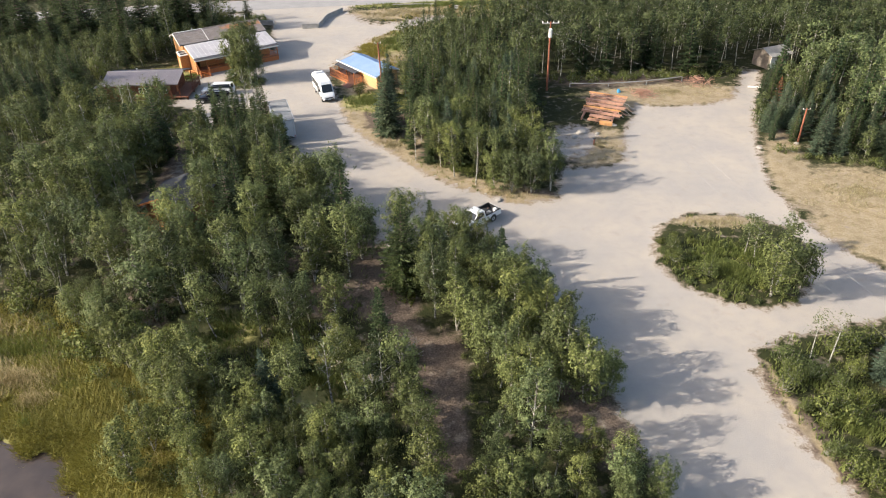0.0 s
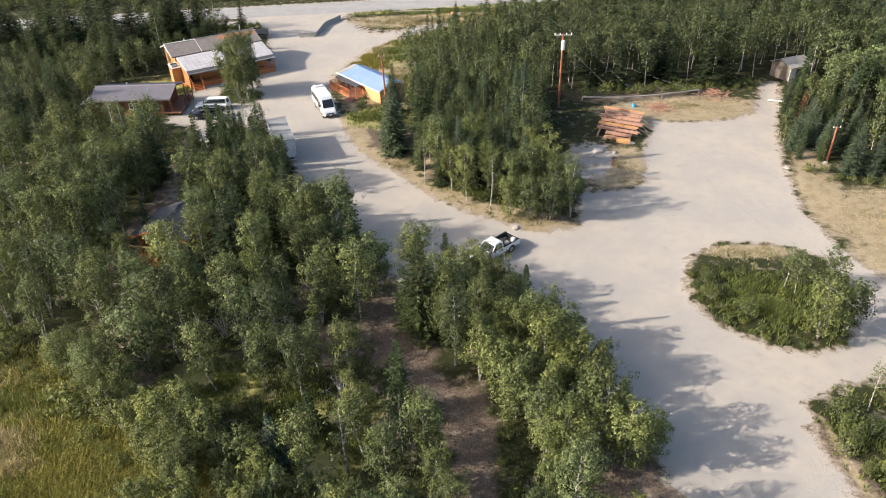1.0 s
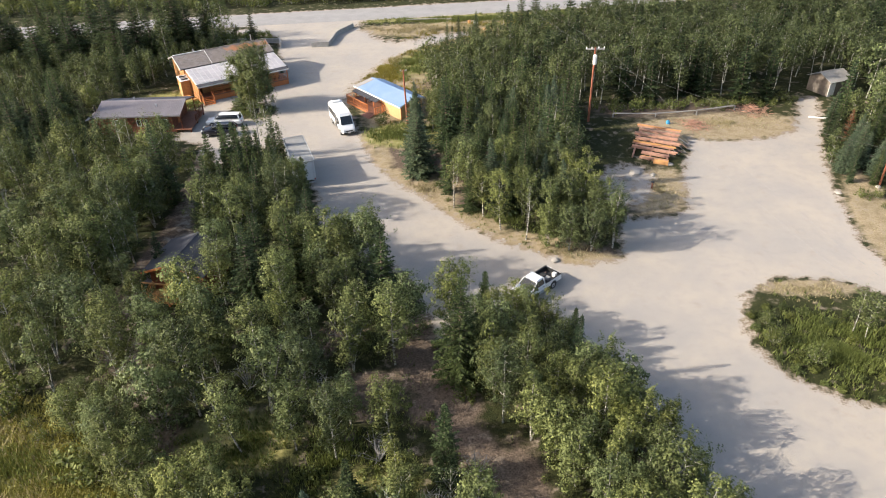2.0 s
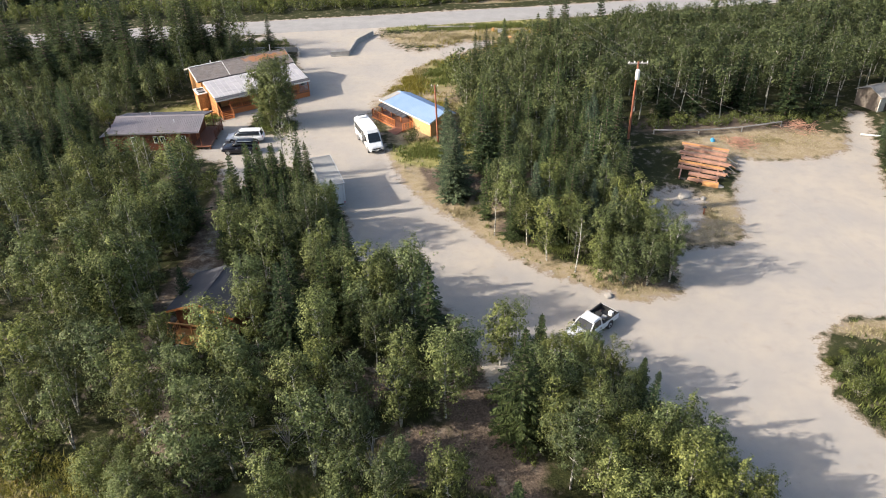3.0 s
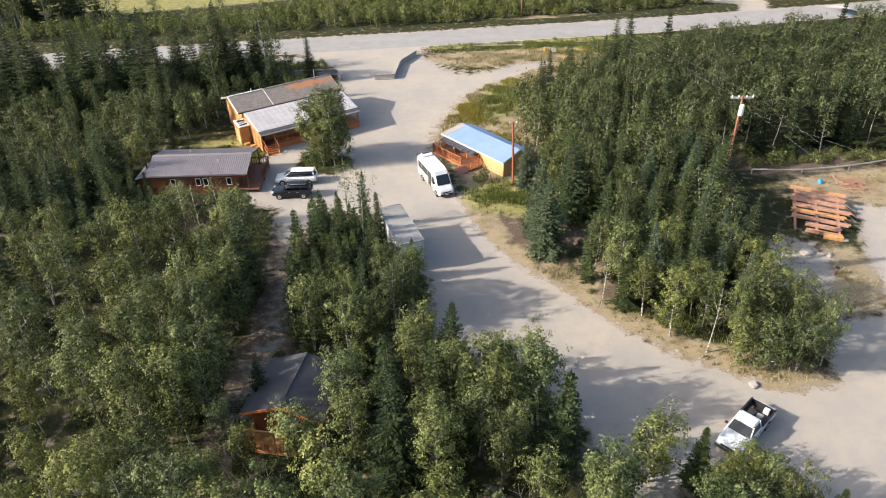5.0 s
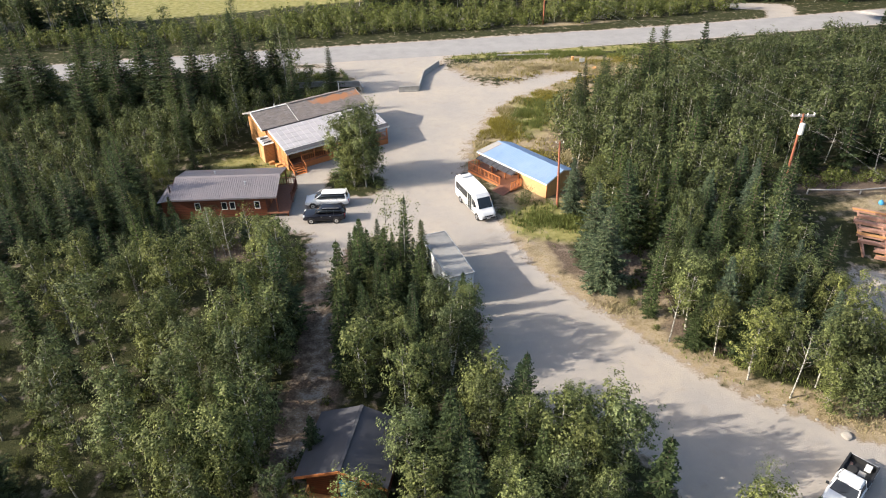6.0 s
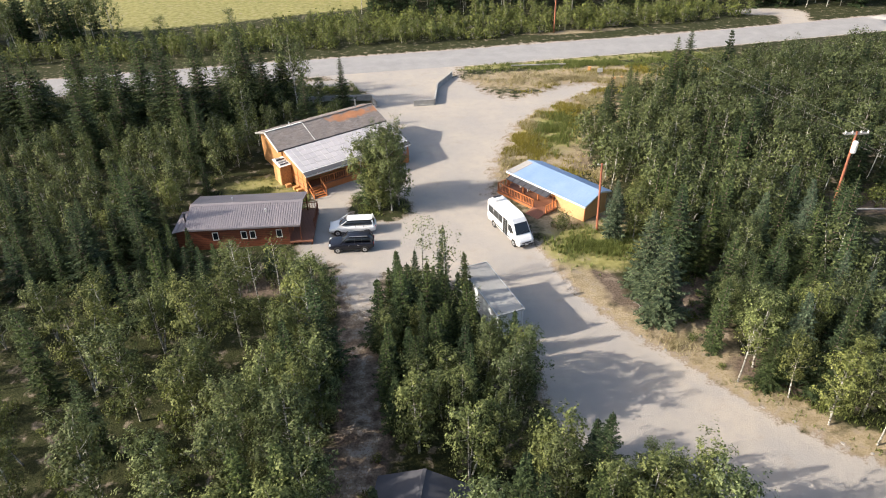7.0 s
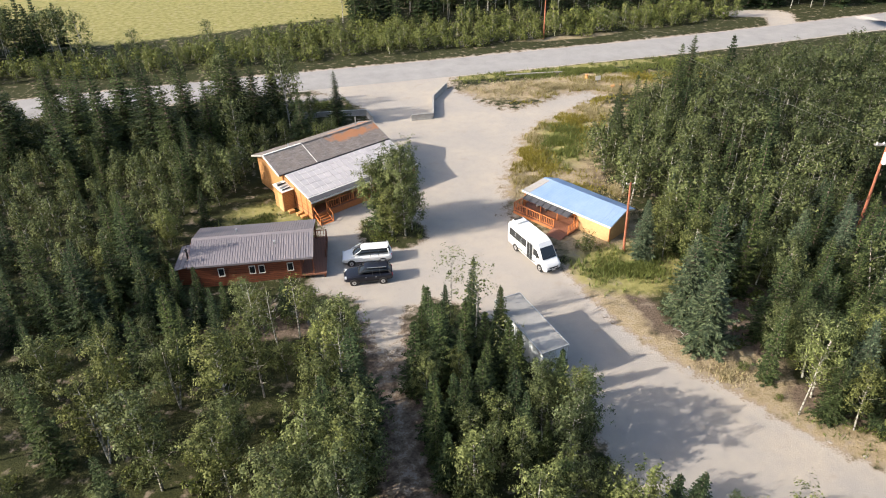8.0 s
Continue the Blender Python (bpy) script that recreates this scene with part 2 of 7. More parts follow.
def add_box(bm, x0, x1, y0, y1, z0, z1, m=None, bevel=0.0):
    r = bmesh.ops.create_cube(bm, size=1, matrix=Matrix.Translation(((x0 + x1) / 2, (y0 + y1) / 2, (z0 + z1) / 2)) @ Matrix.Diagonal((x1 - x0, y1 - y0, z1 - z0, 1)))
    vs = r["verts"]
    if bevel:
        es = list({e for v in vs for e in v.link_edges})
        b = bmesh.ops.bevel(bm, geom=es, offset=bevel, segments=1, affect="EDGES")
        vs = list({v for f in b["faces"] for v in f.verts} | {v for v in vs if v.is_valid})
    if m is not None:
        bmesh.ops.transform(bm, matrix=m, verts=vs)
    return vs


def box(x0, x1, y0, y1, z0, z1, bevel=0.0):
    bm = bmesh.new()
    add_box(bm, x0, x1, y0, y1, z0, z1, None, bevel)
    return bm


def add_bar(bm, a, b, w, h=None):
    """A squared bar from a to b."""
    a, b = Vector(a), Vector(b)
    d = b - a
    q = d.to_track_quat("X", "Z").to_matrix().to_4x4()
    add_box(bm, 0, d.length, -w / 2, w / 2, -(h or w) / 2, (h or w) / 2, Matrix.Translation(a) @ q)


def bar(a, b, w, h=None):
    bm = bmesh.new()
    add_bar(bm, a, b, w, h)
    return bm


def add_tube(bm, pts, radii, n=8):
    rings = []
    for i, p in enumerate(pts):
        d = Vector(pts[min(i + 1, len(pts) - 1)]) - Vector(pts[max(i - 1, 0)])
        q = d.to_track_quat("Z", "X")
        rings.append([bm.verts.new(Vector(p) + q @ Vector((radii[i] * math.cos(2 * math.pi * k / n), radii[i] * math.sin(2 * math.pi * k / n), 0))) for k in range(n)])
    for r, s in zip(rings, rings[1:]):
        for k in range(n):
            bm.faces.new((r[k], r[(k + 1) % n], s[(k + 1) % n], s[k]))
    bm.faces.new(rings[0][::-1])
    bm.faces.new(rings[-1])


def tube(pts, radii, n=8):
    bm = bmesh.new()
    add_tube(bm, pts, radii, n)
    return bm


def add_prism(bm, poly, x0, x1):
    """The outline (y, z) drawn out along x."""
    a = [bm.verts.new((x0, y, z)) for y, z in poly]
    b = [bm.verts.new((x1, y, z)) for y, z in poly]
    n = len(poly)
    fs = [bm.faces.new(a[::-1]), bm.faces.new(b)]
    fs += [bm.faces.new((a[i], a[(i + 1) % n], b[(i + 1) % n], b[i])) for i in range(n)]
    bmesh.ops.recalc_face_normals(bm, faces=fs)


def prism(poly, x0, x1):
    bm = bmesh.new()
    add_prism(bm, poly, x0, x1)
    return bm


def slab(pts, t):
    """A plate with the four corners pts, t thick to the side of its normal."""
    bm = bmesh.new()
    p = [Vector(v) for v in pts]
    n = (p[1] - p[0]).cross(p[3] - p[0]).normalized() * t
    a = [bm.verts.new(v) for v in p]
    b = [bm.verts.new(v + n) for v in p]
    k = len(p)
    fs = [bm.faces.new(a[::-1]), bm.faces.new(b)] + [bm.faces.new((a[i], a[(i + 1) % k], b[(i + 1) % k], b[i])) for i in range(k)]
    bmesh.ops.recalc_face_normals(bm, faces=fs)
    return bm


def ribbed(name, a, b, c, d, t, pitch, rise, mat, parent, label=""):
    """A roof sheet a-b (eave) to d-c (ridge) with standing ribs from eave to ridge."""
    sheet = part(name, slab((a, b, c, d), t), mat, parent, label)
    a, b, c, d = map(Vector, (a, b, c, d))
    up = (b - a).cross(d - a).normalized()
    x = (b - a).normalized() * 0.03
    n = int((b - a).length / pitch)
    for i in range(n + 1):
        f = i / n
        bm = bmesh.new()
        lo, hi = a.lerp(b, f) + up * t, d.lerp(c, f) + up * t
        vs = [bm.verts.new(v) for v in (lo - x, lo + x, lo + up * rise, hi - x, hi + x, hi + up * rise)]
        for q in ((0, 2, 5, 3), (1, 4, 5, 2), (0, 1, 2), (3, 5, 4)):
            bm.faces.new([vs[k] for k in q])
        part("rib", bm, mat, sheet)
    return sheet


def loft(rings):
    """A closed skin through rings of equal count."""
    bm = bmesh.new()
    vs = [[bm.verts.new(p) for p in r] for r in rings]
    n = len(vs[0])
    fs = [bm.faces.new(vs[0]), bm.faces.new(vs[-1][::-1])]
    for r, s in zip(vs, vs[1:]):
        fs += [bm.faces.new((r[k], s[k], s[(k + 1) % n], r[(k + 1) % n])) for k in range(n)]
    bmesh.ops.recalc_face_normals(bm, faces=fs)
    return bm


# ---- plan ----
DRIVE = [(24.8, -160), (24.5, 30), (23, 35.8), (22.4, 41.6), (23.4, 44.6), (28, 46.3), (36, 48.3), (75, 50), (75, 56), (39.5, 55.2), (37.3, 58.2), (35.6, 64.7),
         (34.9, 72.3), (37.2, 83), (41, 95), (43.4, 100), (45.6, 105.6), (47.6, 111), (45.4, 111.6), (43, 105.8), (40, 99.6), (36, 97.4), (27.8, 96.8), (25.6, 98), (22, 88.5), (20, 79.8), (18.3, 77.9), (12.0, 77.2), (10.6, 69.6), (6, 68.8), (-1.5, 73.4),
         (-6.1, 77.9), (-9.6, 82.9), (-13, 86.6), (-16.1, 92), (-18.2, 97.3), (-19.7, 103.6), (-22.9, 112.5), (-22.2, 119.4), (-20.9, 124), (-19.2, 129), (-17.6, 133), (-13.8, 138.2),
         (-7.8, 142.8), (-2.6, 147.2), (-3.6, 148.9), (-7.6, 148.4), (-12.8, 144.6), (-17, 143.2), (-20.5, 145.8), (-22.4, 150), (-25.5, 154), (-24, 162), (-50, 158.5), (-43, 152.4), (-38.7, 147), (-37.7, 140), (-34, 128), (-38, 120), (-43.5, 115),
         (-44, 100.6), (-39.4, 99), (-38.9, 96.4), (-37.5, 86), (-37, 76), (-37.4, 64), (-34.6, 56.5), (-31.2, 50.5), (-28.4, 45.8), (-26.9, 46.8), (-29.8, 51.8), (-33, 58), (-34.8, 64), (-33.9, 77), (-34.8, 91), (-35.5, 96),
         (-33, 98.5), (-29.5, 97), (-27, 94), (-24, 88), (-21.6, 84), (-21.3, 78.5), (-20.8, 75), (-18, 72.2), (-13.5, 70.4), (-11, 68.5), (-9.8, 65.5), (-9, 62), (-7.5, 58.5), (-4, 60.5), (1.5, 63.7),
         (4.2, 58.8), (8.5, 48.1), (11.1, 38.9), (13.0, 30), (13.5, -160)]
ISLAND = [(18.9, 60.6), (20.3, 63.9), (24.3, 66.7), (29.6, 66), (33.6, 63.6), (33.9, 59.2), (32.1, 53.5), (29.2, 50.2), (25.9, 49.3), (23.3, 50.3), (19.6, 53.3), (18.4, 57)]
POND = [(-45, 42), (-36.5, 37.6), (-34, 35.3), (-31.5, 34.2), (-28.3, 34.3), (-27.6, 32), (-26, 30), (-25.2, 24), (-26.4, 17), (-30, 10), (-37, 5.5), (-47, 4), (-58, 7), (-66, 15), (-70, 27), (-66, 36), (-55, 42)]
ROAD = [(-600, 60), (-200, 137), (-90, 155.5), (-50, 161), (-24, 164.2), (-3, 167.1), (19, 170), (60, 177.5), (120, 188.5), (600, 275)]


def sd_poly(x, y, poly):
    """Distance to an outline, negative inside."""
    d = np.full(x.shape, 1e9)
    inside = np.zeros(x.shape, bool)
    for (ax, ay), (bx, by) in zip(poly, poly[1:] + poly[:1]):
        ex, ey = bx - ax, by - ay
        t = np.clip(((x - ax) * ex + (y - ay) * ey) / (ex * ex + ey * ey), 0, 1)
        d = np.minimum(d, np.hypot(x - ax - t * ex, y - ay - t * ey))
        if ey != 0:
            inside ^= ((ay > y) != (by > y)) & (x < ex * (y - ay) / ey + ax)
    return np.where(inside, -d, d)


def sd_line(x, y, pts):
    d = np.full(x.shape, 1e9)
    for (ax, ay), (bx, by) in zip(pts, pts[1:]):
        ex, ey = bx - ax, by - ay
        t = np.clip(((x - ax) * ex + (y - ay) * ey) / (ex * ex + ey * ey), 0, 1)
        d = np.minimum(d, np.hypot(x - ax - t * ex, y - ay - t * ey))
    return d


def soft(d, w):
    return np.clip(0.5 - d / (2 * w), 0, 1)


def blob(x, y, cx, cy, rx, ry, turn=0.0):
    c, s = math.cos(radians(turn)), math.sin(radians(turn))
    u, v = ((x - cx) * c + (y - cy) * s) / rx, (-(x - cx) * s + (y - cy) * c) / ry
    return np.clip(1.5 - np.hypot(u, v), 0, 1)


PATHS = [[(-1.5, 33), (-2, 39), (-2, 43), (-5.2, 46.5), (-7.3, 50), (-9.5, 56), (-11.5, 63)]]
ROAD_HALF = 4.3


def gravel_at(x, y):
    g = soft(sd_poly(x, y, DRIVE), np.where((y > 112) & (x > -28), 2.4, 1.1))
    g = np.minimum(g, 1 - soft(sd_poly(x, y, ISLAND), 0.9))
    g = np.minimum(g, 1 - np.clip(blob(x, y, -35.8, 110.6, 3.3, 2.6, -30) * 2, 0, 1))
    g = np.maximum(g, soft(sd_line(x, y, [(43, 176), (47, 187), (39, 189)]) - 2.6, 1.0))
    g = np.maximum(g, soft(sd_line(x, y, ROAD) - ROAD_HALF - 0.7, 0.6) * 0.9)
    g = np.maximum(g, soft(sd_line(x, y, [(-44, 152.5), (-50, 153)]) - 1.5, 1) * 0.8)
    # the lane is worn earth, its gravel thinned further to paint in the trees' shade; a bare pale patch lies behind the
    # timber
    g = np.where((x < -26) & (y < 62), g * 0.45, g)
    g = np.where((x < -33) & (y >= 62) & (y < 97), g * np.clip(0.36 + (y - 90) * 0.1, 0.36, 1), g)
    g = np.maximum(g, 0.62 * np.clip(blob(x, y, 14.2, 85.5, 2.6, 4.6, -20) * 2, 0, 1))
    return g


def water_depth(x, y):
    return np.clip(0.5 - sd_poly(x, y, POND) / 3.0, 0, 1)


def height_at(x, y):
    h = 0.10 * np.sin(x * 0.21 + 1) * np.sin(y * 0.17) + 0.05 * np.sin(x * 0.7 + y * 0.4)
    g = np.clip(gravel_at(x, y) * 1.5, 0, 1)
    far = np.clip((150 - np.hypot(x + 10, y - 90)) / 60, 0, 1)
    h = h * (1 - g) * far + 0.12 * (1 - g) * far
    return h - 0.9 * water_depth(x, y) * (1 - g)


def ground_sheet():
    def axis(lo, hi, step, reach):
        core = np.arange(lo, hi + step / 2, step)
        out = np.geomspace(1, reach, 14)
        return np.concatenate([lo - out[::-1], core, hi + out])

    xs, ys = axis(-100, 76, 0.55, 1900), axis(16, 214, 0.55, 1900)
    x, y = np.meshgrid(xs, ys)
    z = height_at(x, y)
    n, m = len(xs), len(ys)
    me = bpy.data.meshes.new("ground")
    idx = np.arange(n * m).reshape(m, n)
    quads = np.stack([idx[:-1, :-1], idx[:-1, 1:], idx[1:, 1:], idx[1:, :-1]], -1).reshape(-1, 4)
    me.vertices.add(n * m)
    me.vertices.foreach_set("co", np.stack([x, y, z], -1).astype(np.float32).ravel())
    me.loops.add(quads.size)
    me.loops.foreach_set("vertex_index", quads.astype(np.int32).ravel())
    me.polygons.add(len(quads))
    me.polygons.foreach_set("loop_start", np.arange(0, quads.size, 4, dtype=np.int32))
    me.polygons.foreach_set("use_smooth", np.ones(len(quads), bool))
    me.update(calc_edges=True)
    g = gravel_at(x, y)
    dry = np.zeros_like(x)
    for cx, cy, rx, ry, turn in ((44, 70, 8, 7, 0), (39.0, 77, 2.4, 10, -14), (41, 62, 5, 6, 0), (55, 60, 12, 9, 0), (26.5, 64.6, 5, 1.2, 0), (31, 101.5, 12, 4.8, 0), (24, 99.5, 4.5, 4, 0), (17.5, 84, 4, 6, -20), (4, 70.5, 9, 1.6, -12),
                                 (-8.0, 85.8, 3.6, 2.4, -45), (-15.5, 95.5, 1.2, 3, 15), (-17, 98, 2.5, 4, 10), (-14, 130, 5, 13, 0), (-5, 152, 17, 5, 5), (-20, 120, 3, 9, 0), (-41, 47, 4, 2, -40), (-13, 152, 12, 4, 5),
                                 (24.0, 36, 0.3, 9, 4), (-35, 41.5, 3, 1.2, -40), (-17, 124, 6, 14, 0), (-14, 108, 5, 9, 0), (-8, 138, 8, 9, 0), (18.3, 83, 2, 5, -15), (0, 178, 10, 1.2, 8), (-44, 151, 6, 2, 0), (-13.6, 87.8, 2.4, 3.4, 30), (-9.2, 83.4, 4, 2.2, -45), (-4, 77.8, 5, 1.7, -42), (2, 73.2, 5, 1.5, -15), (-15.4, 93, 1.6, 3, 15)):
        dry = np.maximum(dry, blob(x, y, cx, cy, rx, ry, turn))
    dry *= 1 - 0.6 * np.clip(blob(x, y, -13.5, 99.5, 3, 2, 0) + blob(x, y, -13, 130, 2.5, 5, -25), 0, 1)
    lush = 0.75 * blob(x, y, -12, 131, 5, 9, -25)
    for cx, cy, rx, ry, turn in ((-50.5, 114, 4, 5, 0), (-34, 40, 13, 5, -40), (-24, 33, 7, 8, 0), (-12, 101.5, 6, 3, -10), (-12, 41, 4, 3.5, 0), (-22, 47, 4, 3, 0), (-46.5, 113.8, 2, 2, 0), (-13.5, 99.5, 5, 3, -10), (-13, 130.5, 3, 6, -25), (-120, 245, 60, 52, 0), (-5, 160, 25, 1.5, 6)):
        lush = np.maximum(lush, blob(x, y, cx, cy, rx, ry, turn))
    field = np.clip((y - 186 - 0.28 * np.abs(x + 90)) / 4, 0, 1) * np.clip((-38 - x) / 6, 0, 1)
    lush = np.maximum(lush, field)
    litter = 0.30 + 0.0 * x
    for cx, cy, rx, ry, turn in ((-8.5, 55, 2.5, 7, 20), (-13, 51.8, 3.2, 2.6, 0), (-17.5, 58, 2.2, 1.8, 0), (-2, 41, 2, 6, 0), (-7, 50, 3, 2, 0), (-9.5, 88, 5.5, 5.5, 0), (9.5, 36.3, 4, 1.6, 0), (-14, 94, 2.2, 3, 20), (-4, 81, 4, 2, -40), (-15, 95, 1.8, 3, 20), (16, 83, 4, 5, 0), (3, 72, 8, 2, -10), (9, 39, 2, 8, 10), (26, 108, 12, 4, 0),
                                 (-5, 92, 6, 5, 0), (-47, 96, 6, 2, 0), (-34, 44, 8, 1.2, -42), (-11.4, 121.6, 2.0, 4.2, 15), (44, 66, 5, 3, 0), (39.4, 80, 1.6, 9, -16), (38, 70, 1.5, 5, 0), (24, 34, 1.2, 9, 8)):
        litter = np.maximum(litter, blob(x, y, cx, cy, rx, ry, turn))
    litter = np.maximum(litter, soft(sd_line(x, y, [(-27.5, 46), (-31, 51.5), (-35, 59), (-36, 66), (-35.5, 78), (-37, 95)]) - 2.2, 0.8))
    for p in PATHS:
        litter = np.maximum(litter, soft(sd_line(x, y, p) - 1.6, 1.2))
        dry *= 1 - soft(sd_line(x, y, p) - 1.6, 1.2)
    a = me.color_attributes.new("cover", "FLOAT_COLOR", "POINT")
    a.data.foreach_set("color", np.stack([g, dry, lush, litter], -1).astype(np.float32).ravel())
    me.materials.append(GROUND)
    return tagged(new("ground", me), "pale gravel drives between rough grass, dry grass and bare soil", "ground", kind="structure")


ground_sheet()


def strip(name, pts, half, z, mat, label, category):
    bm = bmesh.new()
    rows = []
    for i, p in enumerate(pts):
        a, b = Vector(pts[max(i - 1, 0)]), Vector(pts[min(i + 1, len(pts) - 1)])
        d = (b - a).normalized()
        n = Vector((-d.y, d.x))
        rows.append([bm.verts.new((p[0] + n.x * o, p[1] + n.y * o, zz)) for o, zz in ((half + 0.25, z - 0.12), (half, z), (half * 0.5, z + 0.03), (0, z + 0.05), (-half * 0.5, z + 0.03), (-half, z), (-half - 0.25, z - 0.12))])
    for r, s in zip(rows, rows[1:]):
        for k in range(6):
            bm.faces.new((r[k], r[k + 1], s[k + 1], s[k]))
    return tagged(link_mesh(name, bm, mat, smooth=True), label, category, kind="structure")


def asphalt_material():
    k = Mat("worn_grey_asphalt", 0.9, 0.0, 0.25)
    mid, grit = k.noise(0.35, 5, 0.6), k.noise(22.0, 3, 0.7)
    col = k.mix(k.ramp(mid, 0.3, 0.7), (0.23, 0.22, 0.215), (0.30, 0.285, 0.275))
    col = k.mix(k.ramp(grit, 0.5, 0.8), col, (0.34, 0.33, 0.315))
    return k.color(col).bump(grit, 0.3, 0.02).m


def smooth_line(pts, steps):
    out = []
    for i in range(len(pts) - 1):
        p0, p1, p2, p3 = pts[max(i - 1, 0)], pts[i], pts[i + 1], pts[min(i + 2, len(pts) - 1)]
        for s in range(steps):
            t = s / steps
            out.append(tuple(0.5 * (2 * b + (c - a) * t + (2 * a - 5 * b + 4 * c - d) * t * t + (3 * b - a - 3 * c + d) * t ** 3) for a, b, c, d in zip(p0, p1, p2, p3)))
    return out + [pts[-1]]


strip("road", smooth_line(ROAD, 5), ROAD_HALF, 0.10, asphalt_material(), "worn pale grey two-lane asphalt road", "road")
bm = bmesh.new()
bm.faces.new([bm.verts.new((x, y, -0.36)) for x, y in POND])
tagged(link_mesh("water", bm, WATER), "still dark brown pond water among marsh grass", "pond", kind="structure")


# ---- trees ----
def leaf_arrays(c, u, v):
    """Pointed leaves about the centres c with the half axes u (long) and v."""
    return np.stack([c - u * 0.8 + v, c + u, c - u * 0.6 - v], 1).reshape(-1, 3)


def leaf_pairs(c, u, v, fold):
    """Lozenge leaves folded along the middle, two triangles each."""
    n = len(c)
    f = np.arange(n)[:, None] * 4
    return np.stack([c - u, c + v * 0.9 + fold - u * 0.15, c + u, c - v + fold - u * 0.1], 1).reshape(-1, 3), np.concatenate([f + (0, 1, 2), f + (0, 2, 3)], 1).reshape(-1, 3)


def mesh_from(name, verts, faces, mats, which=None):
    """A mesh of triangles and quads from arrays."""
    me = bpy.data.meshes.new(name)
    me.vertices.add(len(verts))
    me.vertices.foreach_set("co", np.asarray(verts, np.float32).ravel())
    k = faces.shape[1]
    me.loops.add(faces.size)
    me.loops.foreach_set("vertex_index", faces.astype(np.int32).ravel())
    me.polygons.add(len(faces))
    me.polygons.foreach_set("loop_start", np.arange(0, faces.size, k, dtype=np.int32))
    if which is not None:
        me.polygons.foreach_set("material_index", which.astype(np.int32))
    for m in mats:
        me.materials.append(m)
    me.update(calc_edges=True)
    me.validate()
    return me


def stem(pts, radii, n=5):
    """Vertices and quads of a tapered stem."""
    pts = [np.asarray(p, float) for p in pts]
    vs, fs = [], []
    for i, p in enumerate(pts):
        d = pts[min(i + 1, len(pts) - 1)] - pts[max(i - 1, 0)]
        d /= np.linalg.norm(d) + 1e-9
        a = np.cross(d, (0.3, 0.9, 0.1))
        a /= np.linalg.norm(a) + 1e-9
        b = np.cross(d, a)
        for k in range(n):
            w = 2 * math.pi * k / n
            vs.append(p + radii[i] * (math.cos(w) * a + math.sin(w) * b))
    for i in range(len(pts) - 1):
        for k in range(n):
            q = (i * n + k, i * n + (k + 1) % n, (i + 1) * n + (k + 1) % n, (i + 1) * n + k)
            fs += [(q[0], q[1], q[2]), (q[0], q[2], q[3])]
    return np.array(vs), np.array(fs)


def join(pieces):
    vs, fs, o = [], [], 0
    for v, f in pieces:
        vs.append(v)
        fs.append(f + o)
        o += len(v)
    return np.concatenate(vs), np.concatenate(fs)


def leaf_cloud(rng, centres, per, sigma, size, lift=0.5, pairs=True, lobes=None):
    """Leaves round twig centres, facing out of the lobe of the crown that they belong to."""
    n = len(centres) * per
    c = np.repeat(centres, per, 0) + rng.normal(0, 1, (n, 3)) * np.asarray(sigma)
    mid = c.mean(0)
    out = (c - mid) * (1, 1, 0.55)
    out /= np.linalg.norm(out, axis=1, keepdims=True) + 1e-6
    own = c - np.repeat(centres if lobes is None else lobes, per, 0)
    own /= np.linalg.norm(own, axis=1, keepdims=True) + 1e-6
    nrm = out * 0.5 + own * 0.85 + rng.normal(0, 0.36, (n, 3)) + (0, 0, lift * 0.7)
    nrm /= np.linalg.norm(nrm, axis=1, keepdims=True)
    a = np.cross(nrm, rng.normal(0, 1, (n, 3)))
    a /= np.linalg.norm(a, axis=1, keepdims=True)
    b = np.cross(nrm, a)
    s = size * rng.uniform(0.6, 1.3, (n, 1))
    if not pairs:
        return leaf_arrays(c, a * s * 0.58, b * s * 0.40), np.arange(n * 3).reshape(-1, 3)
    return leaf_pairs(c, a * s * 0.52, b * s * 0.36, nrm * s * rng.uniform(-0.05, 0.2, (n, 1)))


